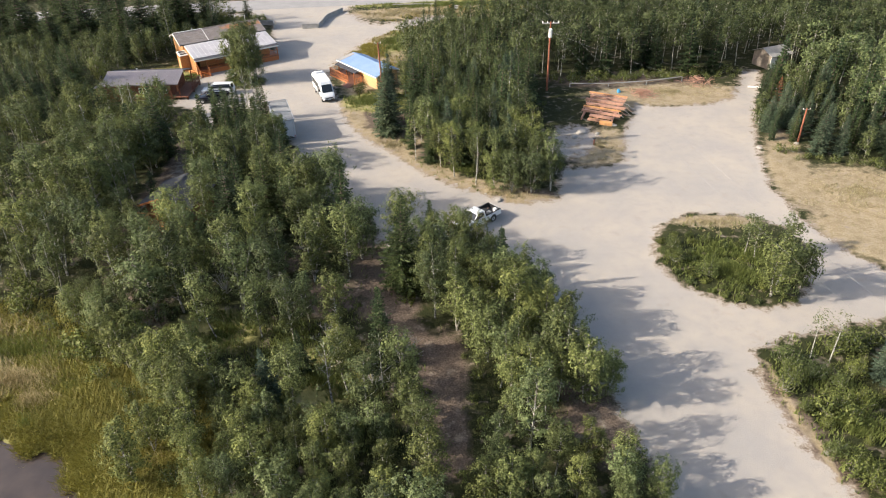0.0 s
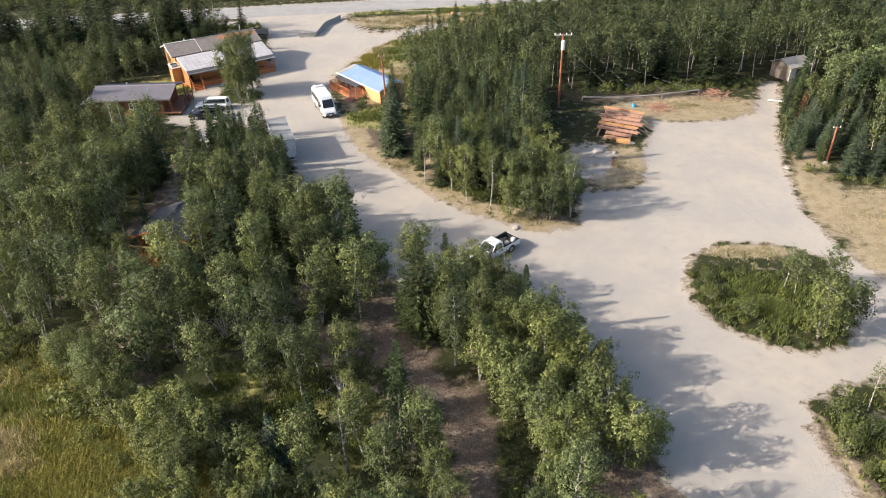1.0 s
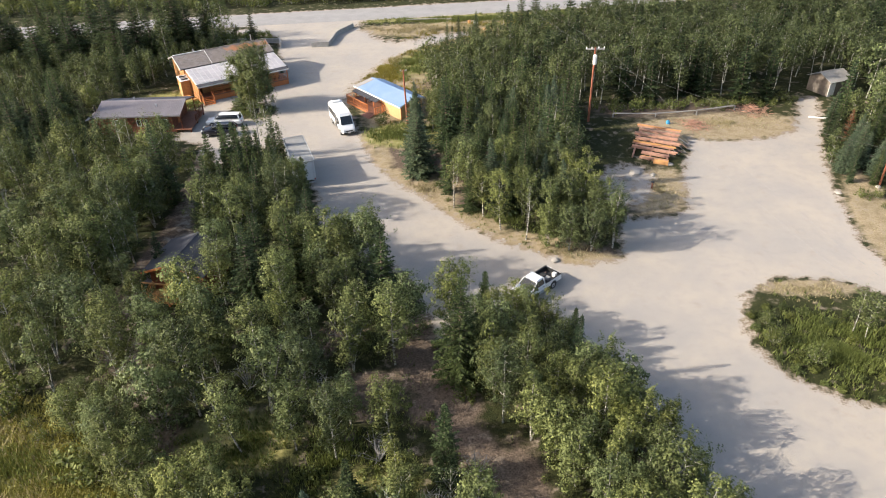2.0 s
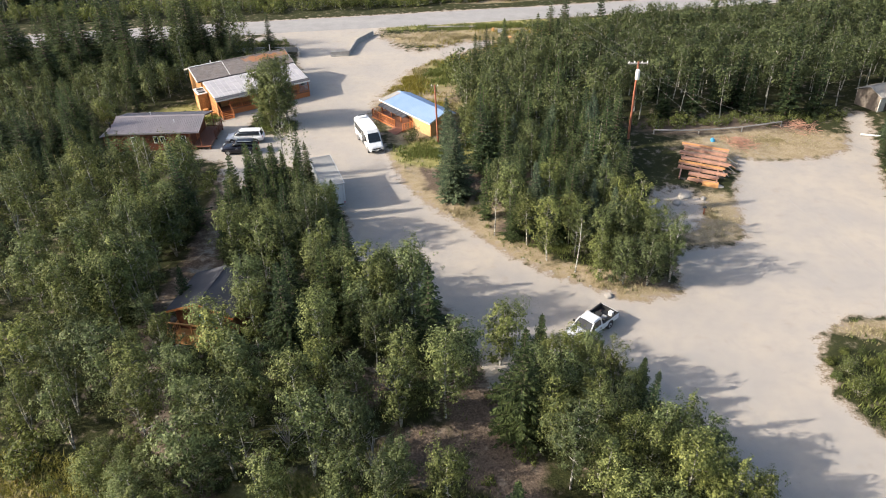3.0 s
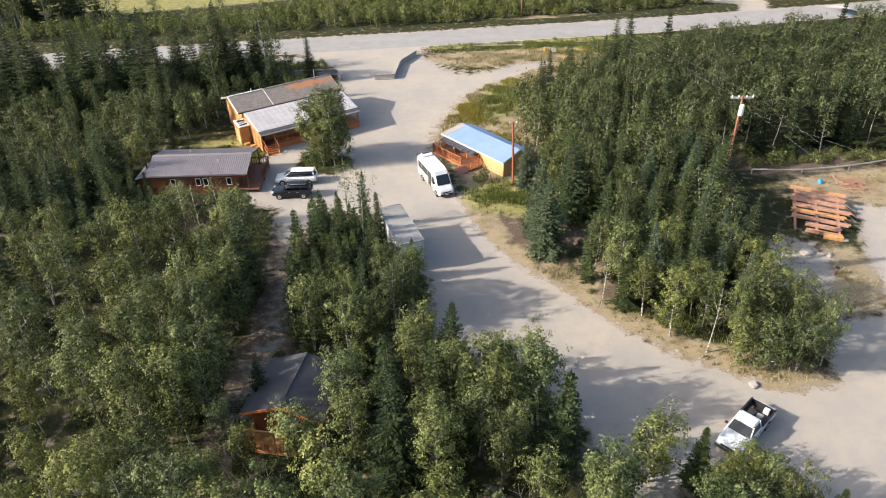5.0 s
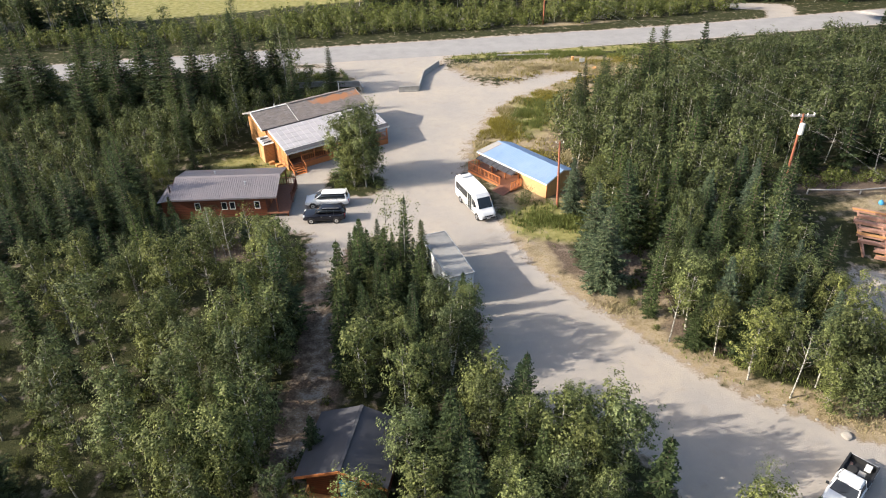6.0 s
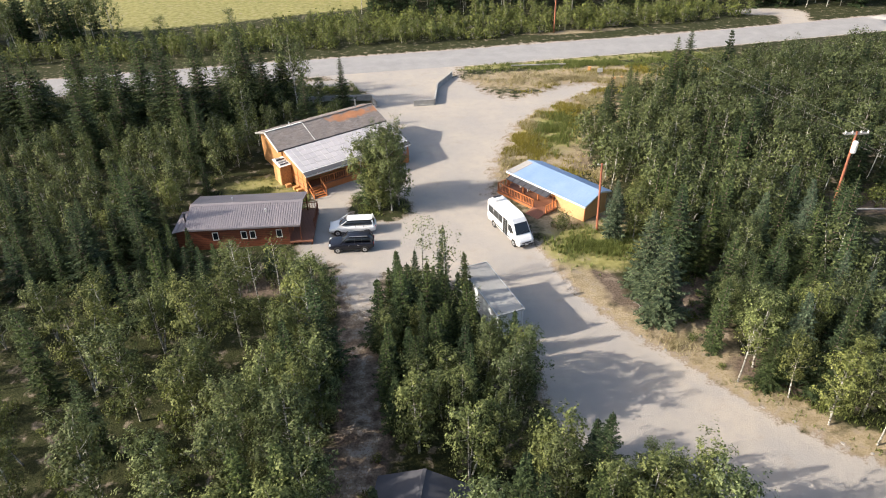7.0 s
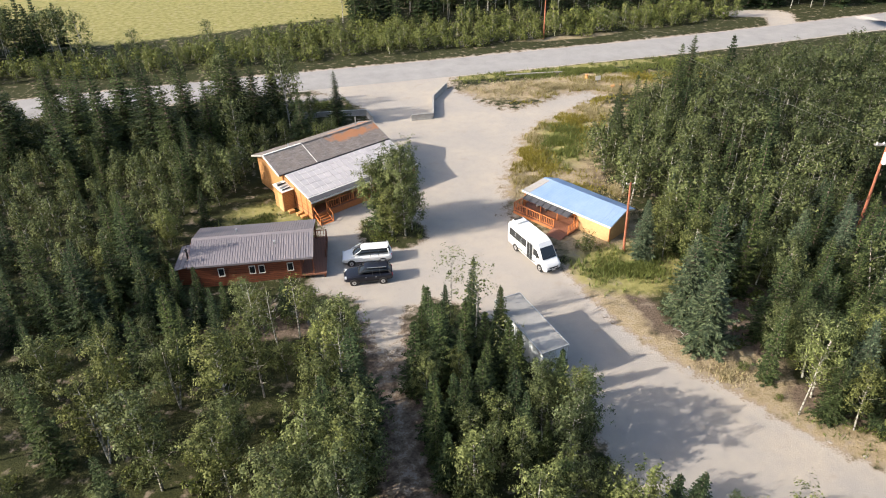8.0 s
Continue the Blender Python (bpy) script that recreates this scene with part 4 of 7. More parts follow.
# trees with a place of their own
for key, x, y, s, tall in [
        ("spruce0", -5.9, 54.3, 1.08, 1.02), ("spruce1", 3.1, 52.3, 0.72, 1.2), ("aspen0", -2.8, 48.6, 0.86, 1.0), ("aspen3", -0.5, 53.6, 0.8, 1.0), ("aspen1", 3.7, 46.2, 0.88, 1.0),
        ("aspen5", 7.2, 40.6, 1.0, 1.05), ("aspen5", 8.6, 38.4, 0.95, 1.0), ("aspen2", 4.2, 34.0, 0.8, 1.0), ("thin0", -10.2, 38.0, 0.8, 1.0), ("aspen4", -9.2, 39.4, 0.72, 1.0), ("thin1", -6.6, 40.0, 0.75, 1.0), ("aspen4", -5.2, 37.9, 0.6, 1.0), ("aspen4", -21.4, 46.1, 0.8, 1.0), ("thin0", -24.7, 48.2, 0.9, 1.0), ("thin1", -23.6, 48.4, 0.85, 1.0), ("aspen4", -20.7, 50.6, 0.85, 1.0), ("thin0", -14.0, 48.7, 0.75, 1.0), ("thin1", -14.3, 54.4, 0.8, 1.0), ("thin0", -38.6, 63.4, 0.7, 1.0), ("aspen1", -25.0, 79.2, 0.68, 1.0), ("aspen4", -25.4, 81.6, 0.72, 1.0), ("spruce1", -24.0, 77.0, 0.62, 1.0), ("spruce1", -27.3, 90.8, 0.78, 1.0), ("spruce3", -27.2, 86.0, 1.05, 1.0), ("aspen5", 3.4, 72.4, 0.72, 1.0), ("aspen5", 5.4, 71.4, 0.8, 1.0), ("aspen5", 7.6, 71.2, 0.85, 1.0), ("aspen3", 9.2, 72.6, 0.75, 1.0), ("aspen5", 9.8, 75.2, 0.7, 1.0), ("aspen5", 6.4, 73.6, 0.9, 1.0), ("spruce3", -3.6, 60.6, 0.85, 1.0), ("aspen4", -5.4, 60.2, 0.7, 1.0), ("aspen5", -1.2, 59.6, 0.78, 1.0), ("spruce0", 5.2, 77.0, 0.85, 1.0), ("blue1", -15.2, 38.8, 0.6, 1.0), ("spruce3", -13.2, 41.8, 0.75, 1.0), ("spruce0", -60.6, 103.6, 0.95, 1.0), ("spruce2", -61.6, 106.8, 0.88, 1.0), ("spruce0", -58.2, 98.4, 0.85, 1.0), ("spruce1", -55.9, 99.8, 0.62, 1.0), ("spruce3", -53.6, 96.6, 0.72, 1.0), ("aspen5", -49.2, 97.2, 0.7, 1.0), ("spruce3", -46.0, 97.4, 0.62, 1.0), ("aspen5", -43.8, 95.4, 0.68, 1.0), ("spruce3", -51.6, 98.6, 0.55, 1.0), ("aspen1", -47.6, 95.0, 0.6, 1.0), ("spruce1", -66.4, 96.5, 0.8, 1.0), ("spruce1", -70.0, 99.0, 0.85, 1.0), ("aspen1", -27.4, 65.8, 0.95, 1.0), ("spruce3", -34.2, 67.4, 0.9, 1.0), ("spruce1", -26.9, 84.2, 0.85, 1.0), ("thin1", -27.4, 86.6, 0.8, 1.0), ("spruce1", -27.8, 88.8, 0.7, 1.0), ("aspen4", -24.8, 82.2, 0.62, 1.0), ("aspen1", -25.8, 80.0, 0.7, 1.0), ("aspen5", 1.2, 56.2, 0.72, 1.0), ("aspen5", -1.8, 57.2, 0.8, 1.0),
        ("blue0", -10.0, 88.4, 1.1, 0.95), ("blue0", -10.6, 92.4, 0.95, 1.15), ("spruce0", -0.8, 78.6, 0.8, 1.0), ("spruce0", 1.6, 80.8, 0.95, 1.0), ("aspen1", -2.9, 78.5, 0.75, 1.0), ("spruce2", -7.0, 95.5, 0.95, 1.0), ("blue1", -10.6, 100.2, 1.12, 1.0), ("spruce1", -27.6, 93.0, 0.98, 1.05), ("spruce3", -33.0, 91.7, 0.98, 1.0), ("spruce3", -32.0, 89.5, 1.0, 1.0),
        ("thin0", -31.0, 95.2, 0.92, 1.0), ("thin1", -29.6, 93.4, 0.95, 1.0), ("aspen2", -34.4, 109.6, 0.98, 1.0), ("spruce0", -36.6, 111.0, 0.92, 1.05), ("aspen0", -34.2, 112.4, 1.0, 1.05), ("aspen5", -33.6, 110.8, 1.0, 1.0), ("aspen5", -35.8, 109.6, 0.9, 1.0), ("aspen2", -35.4, 111.6, 1.0, 1.0), ("aspen3", -36.4, 113.4, 0.95, 1.0), ("aspen1", -37.6, 112.2, 1.0, 1.0), ("aspen2", -90, 178.0, 0.95, 1.0), ("aspen0", -81, 178.4, 0.6, 1.0), ("aspen0", -69, 184.5, 0.55, 1.0),
        ("spruce2", 6.6, 139.8, 0.95, 1.0), ("spruce2", 9.4, 142.5, 0.98, 1.0), ("spruce3", -19.8, 71.3, 0.95, 1.1), ("spruce3", -40.9, 80.6, 1.2, 1.1), ("spruce2", -64.8, 101.4, 0.7, 1.0),
        ("spruce3", -55.9, 96.5, 0.8, 1.1), ("spruce3", -53.8, 99.0, 0.75, 1.1), ("thin0", -48.1, 93.2, 0.82, 1.0), ("thin1", -44.4, 93.7, 0.9, 1.0), ("aspen2", -57.8, 81.5, 0.95, 1.0),
        ("spruce2", -85.0, 135.4, 1.3, 1.0), ("spruce2", -88.5, 137, 1.25, 1.0), ("spruce2", -76.6, 136.5, 1.25, 1.0), ("spruce0", -74.0, 139.0, 1.3, 1.0), ("spruce2", -72.0, 142.0, 1.2, 1.0), ("spruce2", -66.1, 134.6, 1.3, 1.0), ("spruce0", -62.8, 138.2, 1.3, 1.0), ("spruce0", -59.6, 136.4, 1.05, 1.0), ("spruce2", -56.6, 141.4, 1.25, 1.0), ("spruce2", -53.6, 139.0, 1.1, 1.0), ("aspen2", -49.6, 141.4, 1.05, 1.1), ("aspen2", -58.6, 143.5, 1.1, 1.0), ("spruce1", -59.3, 120.2, 0.95, 1.0),
        ("spruce1", -65.1, 96.0, 0.9, 1.0), ("spruce0", -61.8, 101.8, 0.8, 1.0), ("spruce1", -60.2, 94.3, 0.62, 1.0), ("spruce1", -61.3, 94.0, 0.55, 1.0), ("spruce1", -57.7, 96.6, 0.62, 1.0), ("spruce1", -72.6, 103.0, 0.9, 1.0), ("spruce3", -50.8, 92.5, 0.72, 1.0), ("aspen2", -41.2, 90.0, 0.72, 1.0),
        ("aspen5", 10.6, 39.6, 0.66, 1.0), ("aspen5", 9.4, 42.2, 0.78, 1.0), ("aspen3", 8.0, 45.4, 0.72, 1.0), ("aspen5", 6.2, 50.0, 0.8, 1.0), ("aspen5", 10.4, 31.6, 0.62, 1.0), ("aspen5", 12.0, 29.4, 0.6, 1.0), ("aspen3", 8.0, 32.6, 0.6, 1.0),
        ("aspen5", 27.2, 51.2, 1.0, 1.0), ("aspen4", 27.3, 58.2, 0.5, 1.0), ("aspen4", 28.0, 57.4, 0.52, 1.0), ("aspen3", 29.4, 54.4, 0.72, 1.0), ("aspen5", 30.4, 52.6, 0.75, 1.0), ("aspen3", 31.2, 58.6, 0.6, 1.0),
        ("blue1", 31.5, 40.5, 0.6, 1.0), ("thin1", 27.4, 43.2, 0.62, 1.0), ("thin0", 28.6, 42.6, 0.58, 1.0), ("aspen5", 34.5, 44.8, 0.72, 1.0), ("rust0", 44.5, 95.5, 1.0, 1.0), ("blue1", 44.0, 80.5, 0.75, 1.0),
        ("bush2", -15.9, 104.6, 0.8, 1.0), ("aspen1", -12.0, 58.6, 0.9, 1.0), ("aspen4", -12.4, 61.4, 0.92, 1.0), ("aspen1", -13.0, 64.4, 0.95, 1.0), ("aspen0", -14.2, 67.4, 0.86, 1.0), ("aspen3", -16.6, 70.0, 0.7, 1.0), ("spruce1", -11.4, 56.6, 0.55, 1.0), ("thin1", -6.1, 80.4, 0.82, 1.0), ("aspen4", 1.2, 73.4, 1.0, 1.0)]:
    if any((x - q[1]) ** 2 + (y - q[2]) ** 2 < 3.6 for q in NEAR[:MARKED]):
        continue
    take(x, y)
    NEAR.append((key, x, y, s, (x * 7.3 + y * 3.1) % 6.28, tall))

ASP = ["aspen0", "aspen1", "aspen2", "aspen3", "aspen4", "aspen5", "aspen6", "aspen1", "aspen4"]
BUSH = ["bush0", "bush1", "bush2"]
FAR = ["faraspen0", "faraspen1", "faraspen2"]
# the strip between the path and the drive
NEAR += fill(1, [(1.8, 37), (6.3, 36.8), (8.6, 38.6), (9.6, 39.5), (6.5, 48), (3, 56), (0, 59), (-4.8, 58), (-4.6, 53), (-1.5, 48), (1.0, 43)], 1.75, ASP + ["aspen3", "aspen5"], 4.6, 7.0, 0.9)
NEAR += fill(31, [(0.5, 24), (12, 24), (12.2, 30), (10, 33), (5.5, 33.5), (4, 37), (1.2, 36)], 1.9, ["aspen5", "aspen3", "aspen1"], 3.6, 5.2, 0.6)
# the wood by the marsh, low at its edge
NEAR += fill(44, [(-35.5, 48.6), (-29, 43), (-22, 37), (-16, 27), (-4.5, 27), (-4.8, 34.5), (-15, 36), (-19, 40.5), (-27, 46), (-33, 51)], 1.65, ["aspen5", "aspen3", "aspen5", "aspen0"], 3.8, 5.8, 0.5)
NEAR += fill(47, [(-23, 31), (-3, 25), (-1, 34), (-6, 36.5), (-15, 38), (-21, 40)], 2.3, ["aspen3", "aspen5", "aspen0", "aspen1"], 5.2, 7.4, 0.6)
NEAR += fill(2, [(-46, 56), (-36, 48.5), (-29, 43), (-22, 37), (-16, 27), (-4.5, 27), (-5, 38), (-6.5, 43.5), (-10, 47), (-11.8, 53), (-11.2, 58), (-11.8, 64), (-13.5, 68), (-19.2, 70.2), (-24.2, 75), (-26, 80), (-33, 79), (-33, 72), (-38.5, 62)],
             3.0, ASP + ["aspen3", "aspen2", "spruce3", "aspen0", "spruce1"], 5.6, 8.6, 0.8)
NEAR += fill(48, [(-21.5, 62), (-12.8, 62), (-14, 67.5), (-19.6, 71.2), (-22.5, 71)], 2.0, ["aspen1", "aspen3", "aspen0", "aspen2", "spruce1"], 6.4, 8.6, 0.6)
# between the lane and the main drive
NEAR += fill(3, [(-33.5, 77), (-25.0, 77), (-25.8, 82), (-26.9, 86), (-27.4, 92), (-29, 96), (-34, 95)], 1.6, ["spruce1", "spruce3", "spruce1", "spruce3", "aspen4"], 4.4, 6.8, 0.5)
# a close row along the lane's far side, and the wood beyond
NEAR += fill(40, [(-41.5, 58), (-38.4, 58), (-38.3, 76), (-39.0, 88), (-42, 88)], 2.0, ["aspen0", "aspen2", "aspen3", "spruce0", "aspen1"], 7.5, 9.8, 0.35)
NEAR += fill(41, [(-34.6, 60.5), (-33.2, 60.5), (-32.6, 64), (-34, 64)], 1.6, ["aspen3", "aspen5"], 5, 7, 0.3)
LANE_WOOD = fill(4, [(-46, 57), (-39.5, 60), (-39, 86), (-43, 88), (-58, 90), (-57.5, 88), (-78, 88), (-80, 80), (-66, 57)], 4.1, ASP + ["aspen2", "aspen0", "spruce1", "spruce2", "spruce1", "spruce0"], 6.4, 9.4, 1.0)
LANE_WOOD += fill(42, [(-39.6, 88), (-43, 92.5), (-57, 96.5), (-58, 88)], 2.3, ["spruce1", "spruce3", "spruce1", "aspen5", "aspen1"], 3.6, 5.6, 0.8)
LANE_WOOD += fill(43, [(-57.5, 88), (-57.5, 99), (-84, 102), (-84, 86)], 2.9, ["spruce0", "spruce1", "spruce1", "spruce3", "aspen3"], 4.8, 8.0, 0.8)
# the clump inside the loop
CLUMP = fill(5, [(10, 71.5), (5, 70.8), (-1, 75.2), (-5, 80), (-7, 84), (-8, 89), (-7.5, 97), (-9, 103), (-6, 110), (13, 110), (9.8, 98), (7.6, 88), (8.2, 78.5)], 2.1, ["aspen0", "aspen2", "aspen6", "aspen3", "spruce0", "spruce0", "blue1", "spruce1", "aspen1"], 6.2, 9.0, 0.7)
# tall spruces by the road, lower mixed wood towards the cabin
LODGE_WOOD = fill(6, [(-100, 127), (-56, 129), (-45, 133), (-41.5, 141), (-50, 148.5), (-62, 150), (-100, 145)], 6.4, ["spruce0", "spruce2", "spruce2", "aspen2"], 7.0, 11.0, 0.8)
LODGE_WOOD += fill(62, [(-100, 127), (-56, 129), (-45, 133), (-41.5, 141), (-50, 148.5), (-62, 150), (-100, 145)], 2.6, ["aspen3", "aspen5", "bush2", "bush2"], 2.6, 4.8, 0.8)
LODGE_WOOD += fill(61, [(-90, 102), (-58.5, 101), (-58.5, 112), (-54, 113), (-53.5, 124), (-46, 131), (-56, 129), (-90, 127)], 2.4, ["aspen3", "aspen5", "aspen1", "aspen3", "spruce3", "aspen5", "spruce1"], 3.6, 6.4, 0.8)
for row in LANE_WOOD + CLUMP + LODGE_WOOD:
    NEAR.append(row)
NEAR += fill(71, [(-9.4, 114), (-9.2, 127.5), (-3.4, 132.4), (4, 138), (4, 109), (-6, 108)], 2.4, ["aspen0", "aspen3", "aspen1", "aspen2", "spruce1", "spruce0"], 6.2, 8.6, 0.6)
MID = fill(7, [(-6, 110), (14, 110), (40, 110.5), (60, 113), (78, 116), (78, 162), (60, 157), (44, 149), (28, 145.5), (14, 143.5), (6, 138), (0, 128)], 2.7, FAR + FAR + ["farspruce0"], 7.2, 9.2, 1.0, 9000)
EDGE = fill(81, [(39.2, 85), (46, 80), (52, 78.5), (52, 100), (46, 104), (43.5, 103), (39.8, 92)], 2.2, ["blue0", "blue1", "spruce0", "aspen5", "blue1", "spruce1"], 3.8, 6.8, 0.5)
for row in EDGE:
    NEAR.append(row)
EAST = fill(8, [(43.5, 104), (39.5, 92), (39, 84.5), (46, 79), (60, 76), (90, 78), (90, 114), (54, 113)], 2.3, FAR + ["farspruce0", "farspruce1"], 6.0, 8.8, 0.6)
ROADSIDE = fill(9, [(-120, 166), (-50, 171), (-20, 175), (20, 181), (38, 186), (38, 193), (-40, 189), (-66, 183), (-82, 178), (-95, 174), (-120, 173)], 2.1, ["farbush0", "aspen5", "farbush0", "aspen3"], 2.0, 4.8, 1.0, 5000)
BEYOND = fill(10, [(-44, 194), (38, 190), (62, 190), (115, 198), (115, 222), (-40, 222)], 3.1, FAR + ["farspruce0", "farspruce1", "farspruce0"], 7.5, 10.5, 1.0, 9000)
BEYOND += fill(11, [(-140, 172), (-96, 176), (-94, 186), (-140, 190)], 2.4, FAR + ["farspruce0"], 8, 11, 1.0)
SCRUB = fill(12, [(19, 60), (21, 61.6), (32, 61), (33.6, 58), (32, 53.6), (29.2, 50.4), (26, 49.5), (23.4, 50.5), (19.8, 53.5), (18.7, 57)], 1.25, ["bush1", "bush3", "bush3", "bush3"], 0.35, 0.95, 0.1)
SCRUB += fill(45, [(19.3, 59), (22, 60.5), (23.4, 55), (21.5, 53)], 1.0, ["bush2", "bush0"], 1.6, 2.5, 0.1)
SCRUB += fill(46, [(29, 52), (31.5, 53), (33, 58), (31, 60), (29, 56)], 1.2, ["bush2", "bush0"], 1.5, 2.4, 0.1)
SCRUB += fill(13, [(25.4, 22), (25.0, 34), (23.8, 39), (24.4, 42.4), (30, 44.4), (40, 46.4), (62, 47), (62, 22)], 1.3, BUSH + ["bush2"], 0.8, 2.6, 0.25, 3500)
SCRUB += fill(14, [(39, 82), (40, 79), (60, 73), (60, 77), (46, 81)], 1.5, BUSH, 0.9, 2.0, 0.5)
SCRUB += fill(15, [(-46, 53), (-36, 46), (-29, 41), (-22, 35), (-18, 27), (-14, 27), (-20, 40), (-36, 52), (-44, 57)], 1.7, BUSH + ["bush2"], 1.2, 2.8, 0.5)
SCRUB += fill(16, [(-43.4, 97.5), (-39.6, 94), (-39.4, 88), (-47, 90), (-54, 97)], 1.6, BUSH, 0.8, 2.2, 0.5)
SCRUB += fill(17, [(-39, 112.6), (-33, 108.2), (-32.6, 110.5), (-36, 113.4)], 1.2, BUSH, 0.8, 1.4, 0.1)
UNDER = fill(18, [(-46, 57), (-22, 38), (0, 27), (9, 30), (6, 48), (1, 60), (-14, 60), (-18, 76), (-33, 90), (-34, 76), (-38, 62)], 1.9, ["bush1", "bush3", "bush0"], 0.6, 1.4, 0.5, 5000)
UNDER += fill(22, [(-39, 60), (-39.5, 92), (-58, 97), (-66, 90), (-60, 60)], 2.4, ['bush1', 'bush3', 'bush0'], 0.8, 1.8, 0.5, 3000)
UNDER += fill(23, [(-58, 101), (-80, 101), (-80, 125), (-56, 125), (-54, 113)], 2.2, ['bush2', 'bush0'], 1.4, 2.8, 0.5, 3000)
UNDER += fill(19, [(10.5, 71), (5, 70), (-1, 74.2), (-6, 79.3), (-8.5, 84), (-7, 100), (12, 100), (11.5, 78)], 1.7, ["bush1", "bush3", "bush0"], 0.6, 1.3, 1.6, 3000)
UNDER += fill(24, [(14, 107), (44, 108.5), (46, 111), (14, 110.5)], 1.3, ['bush0', 'bush2', 'bush1'], 0.9, 2.2, 0.3, 2000)
HEDGE = fill(20, [(-24.5, 157), (-24, 154.8), (4, 158.6), (22, 162), (22, 164), (-2, 161)], 2.3, ["farbush0"], 0.4, 1.0, 0.1)
HEDGE += fill(21, [(-52, 148.5), (-41, 148), (-40, 151), (-50, 151)], 1.3, ["farbush0"], 0.7, 1.3, 0.1)

# the trees nearest to the grounds' middle line stand singly, the others are joined
CORE = [(2, 34), (-20, 70), (-36, 92)]
NEAR.sort(key=lambda q: float(sd_line(np.array([q[1]]), np.array([q[2]]), CORE)[0]) - (60 if q[0][:4] in ("thin", "blue", "rust") else 0))
count, REST = {}, []
for row in NEAR:
    kind = row[0].rstrip("0123456789")
    count[kind] = count.get(kind, 0) + 1
    if count[kind] <= 290:
        plant(*row)
    else:
        REST.append(row)
for row in SCRUB[:280]:
    plant(*row)
woods("outer_woods", "aspens and spruces standing close beyond the cabins", REST or BEYOND[:1])
woods("undergrowth", "low leafy shrubs growing thickly under the trees", UNDER + SCRUB[280:])
SOUTH = fill(90, [(-24, -2), (-20, 20), (12, 20), (12.4, -2)], 3.4, FAR + ["farspruce0"], 4.5, 6.5, 1.0) + fill(91, [(25.8, -2), (25.8, 21), (60, 21), (60, -2)], 2.4, ["farbush0"], 1.2, 2.6, 0.8)
woods("near_woods", "young aspens and shrubs either side of the drive", SOUTH)
woods("aspen_woods", "dense far wood of pale-trunked aspens with a few spruces", MID)
woods("mixed_woods", "dense mixed wood of aspens and spruces beside the clearing", EAST)
woods("roadside_shrubs", "thick dark green shrubs along the far road edge", ROADSIDE + HEDGE)
woods("distant_woods", "distant wood of aspens and spruces beyond the road", BEYOND)


# ---- buildings ----
def on_plan(x, y, angle, z=0.0):
    return Matrix.Translation((x, y, z)) @ Matrix.Rotation(radians(angle), 4, "Z")


def window_part(parent, m, w, h, frame_mat, name="window", bars=1, depth=0.06):
    """A framed window lying in the local xz plane, facing -y."""
    fr = bmesh.new()
    b = 0.07
    for x0, x1, z0, z1 in ((0, w, 0, b), (0, w, h - b, h), (0, b, b, h - b), (w - b, w, b, h - b)):
        add_box(fr, x0, x1, -depth, 0.02, z0, z1, m)
    for i in range(1, bars + 1):
        x = w * i / (bars + 1)
        add_box(fr, x - 0.02, x + 0.02, -depth * 0.8, 0.0, b, h - b, m)
    f = part(name, fr, frame_mat, parent, "white-framed window" if frame_mat is TRIM_WHITE else "")
    g = bmesh.new()
    add_box(g, b, w - b, -0.02, 0.0, b, h - b, m)
    part("pane", g, GLASS, f)
    return f


def railing(parent, a, b, h, gap, mat, name="railing"):
    """Posts, two rails and balusters from a to b, each a piece."""
    a, b = Vector(a), Vector(b)
    d = b - a
    n = max(1, round(d.length / 1.8))
    top = part(name, bar(a + Vector((0, 0, h)), b + Vector((0, 0, h)), 0.10, 0.06), mat, parent)
    part("bottom_rail", bar(a + Vector((0, 0, 0.12)), b + Vector((0, 0, 0.12)), 0.06, 0.08), mat, top)
    for i in range(n + 1):
        p = a.lerp(b, i / n)
        part("post", bar(p, p + Vector((0, 0, h + 0.06)), 0.10), mat, top)
    k = int(d.length / gap)
    for i in range(1, k):
        p = a.lerp(b, i / k)
        part("baluster", bar(p + Vector((0, 0, 0.16)), p + Vector((0, 0, h - 0.03)), 0.05), mat, top)


def stairs(parent, m, width, n, rise, run, mat, name="step"):
    """Open steps going down towards -y from the local origin."""
    for i in range(n):
        b = bmesh.new()
        add_box(b, 0, width, -run * (i + 1), -run * i + 0.03, -rise * (i + 1) - 0.05, -rise * (i + 1), m)
        part(name, b, mat, parent)
    for x in (0.0, width):
        b = bmesh.new()
        add_bar(b, (x, 0, -0.1), (x, -run * n, -rise * n - 0.05), 0.06, 0.26)
        bmesh.ops.transform(b, matrix=m, verts=b.verts)
        part("stringer", b, mat, parent)


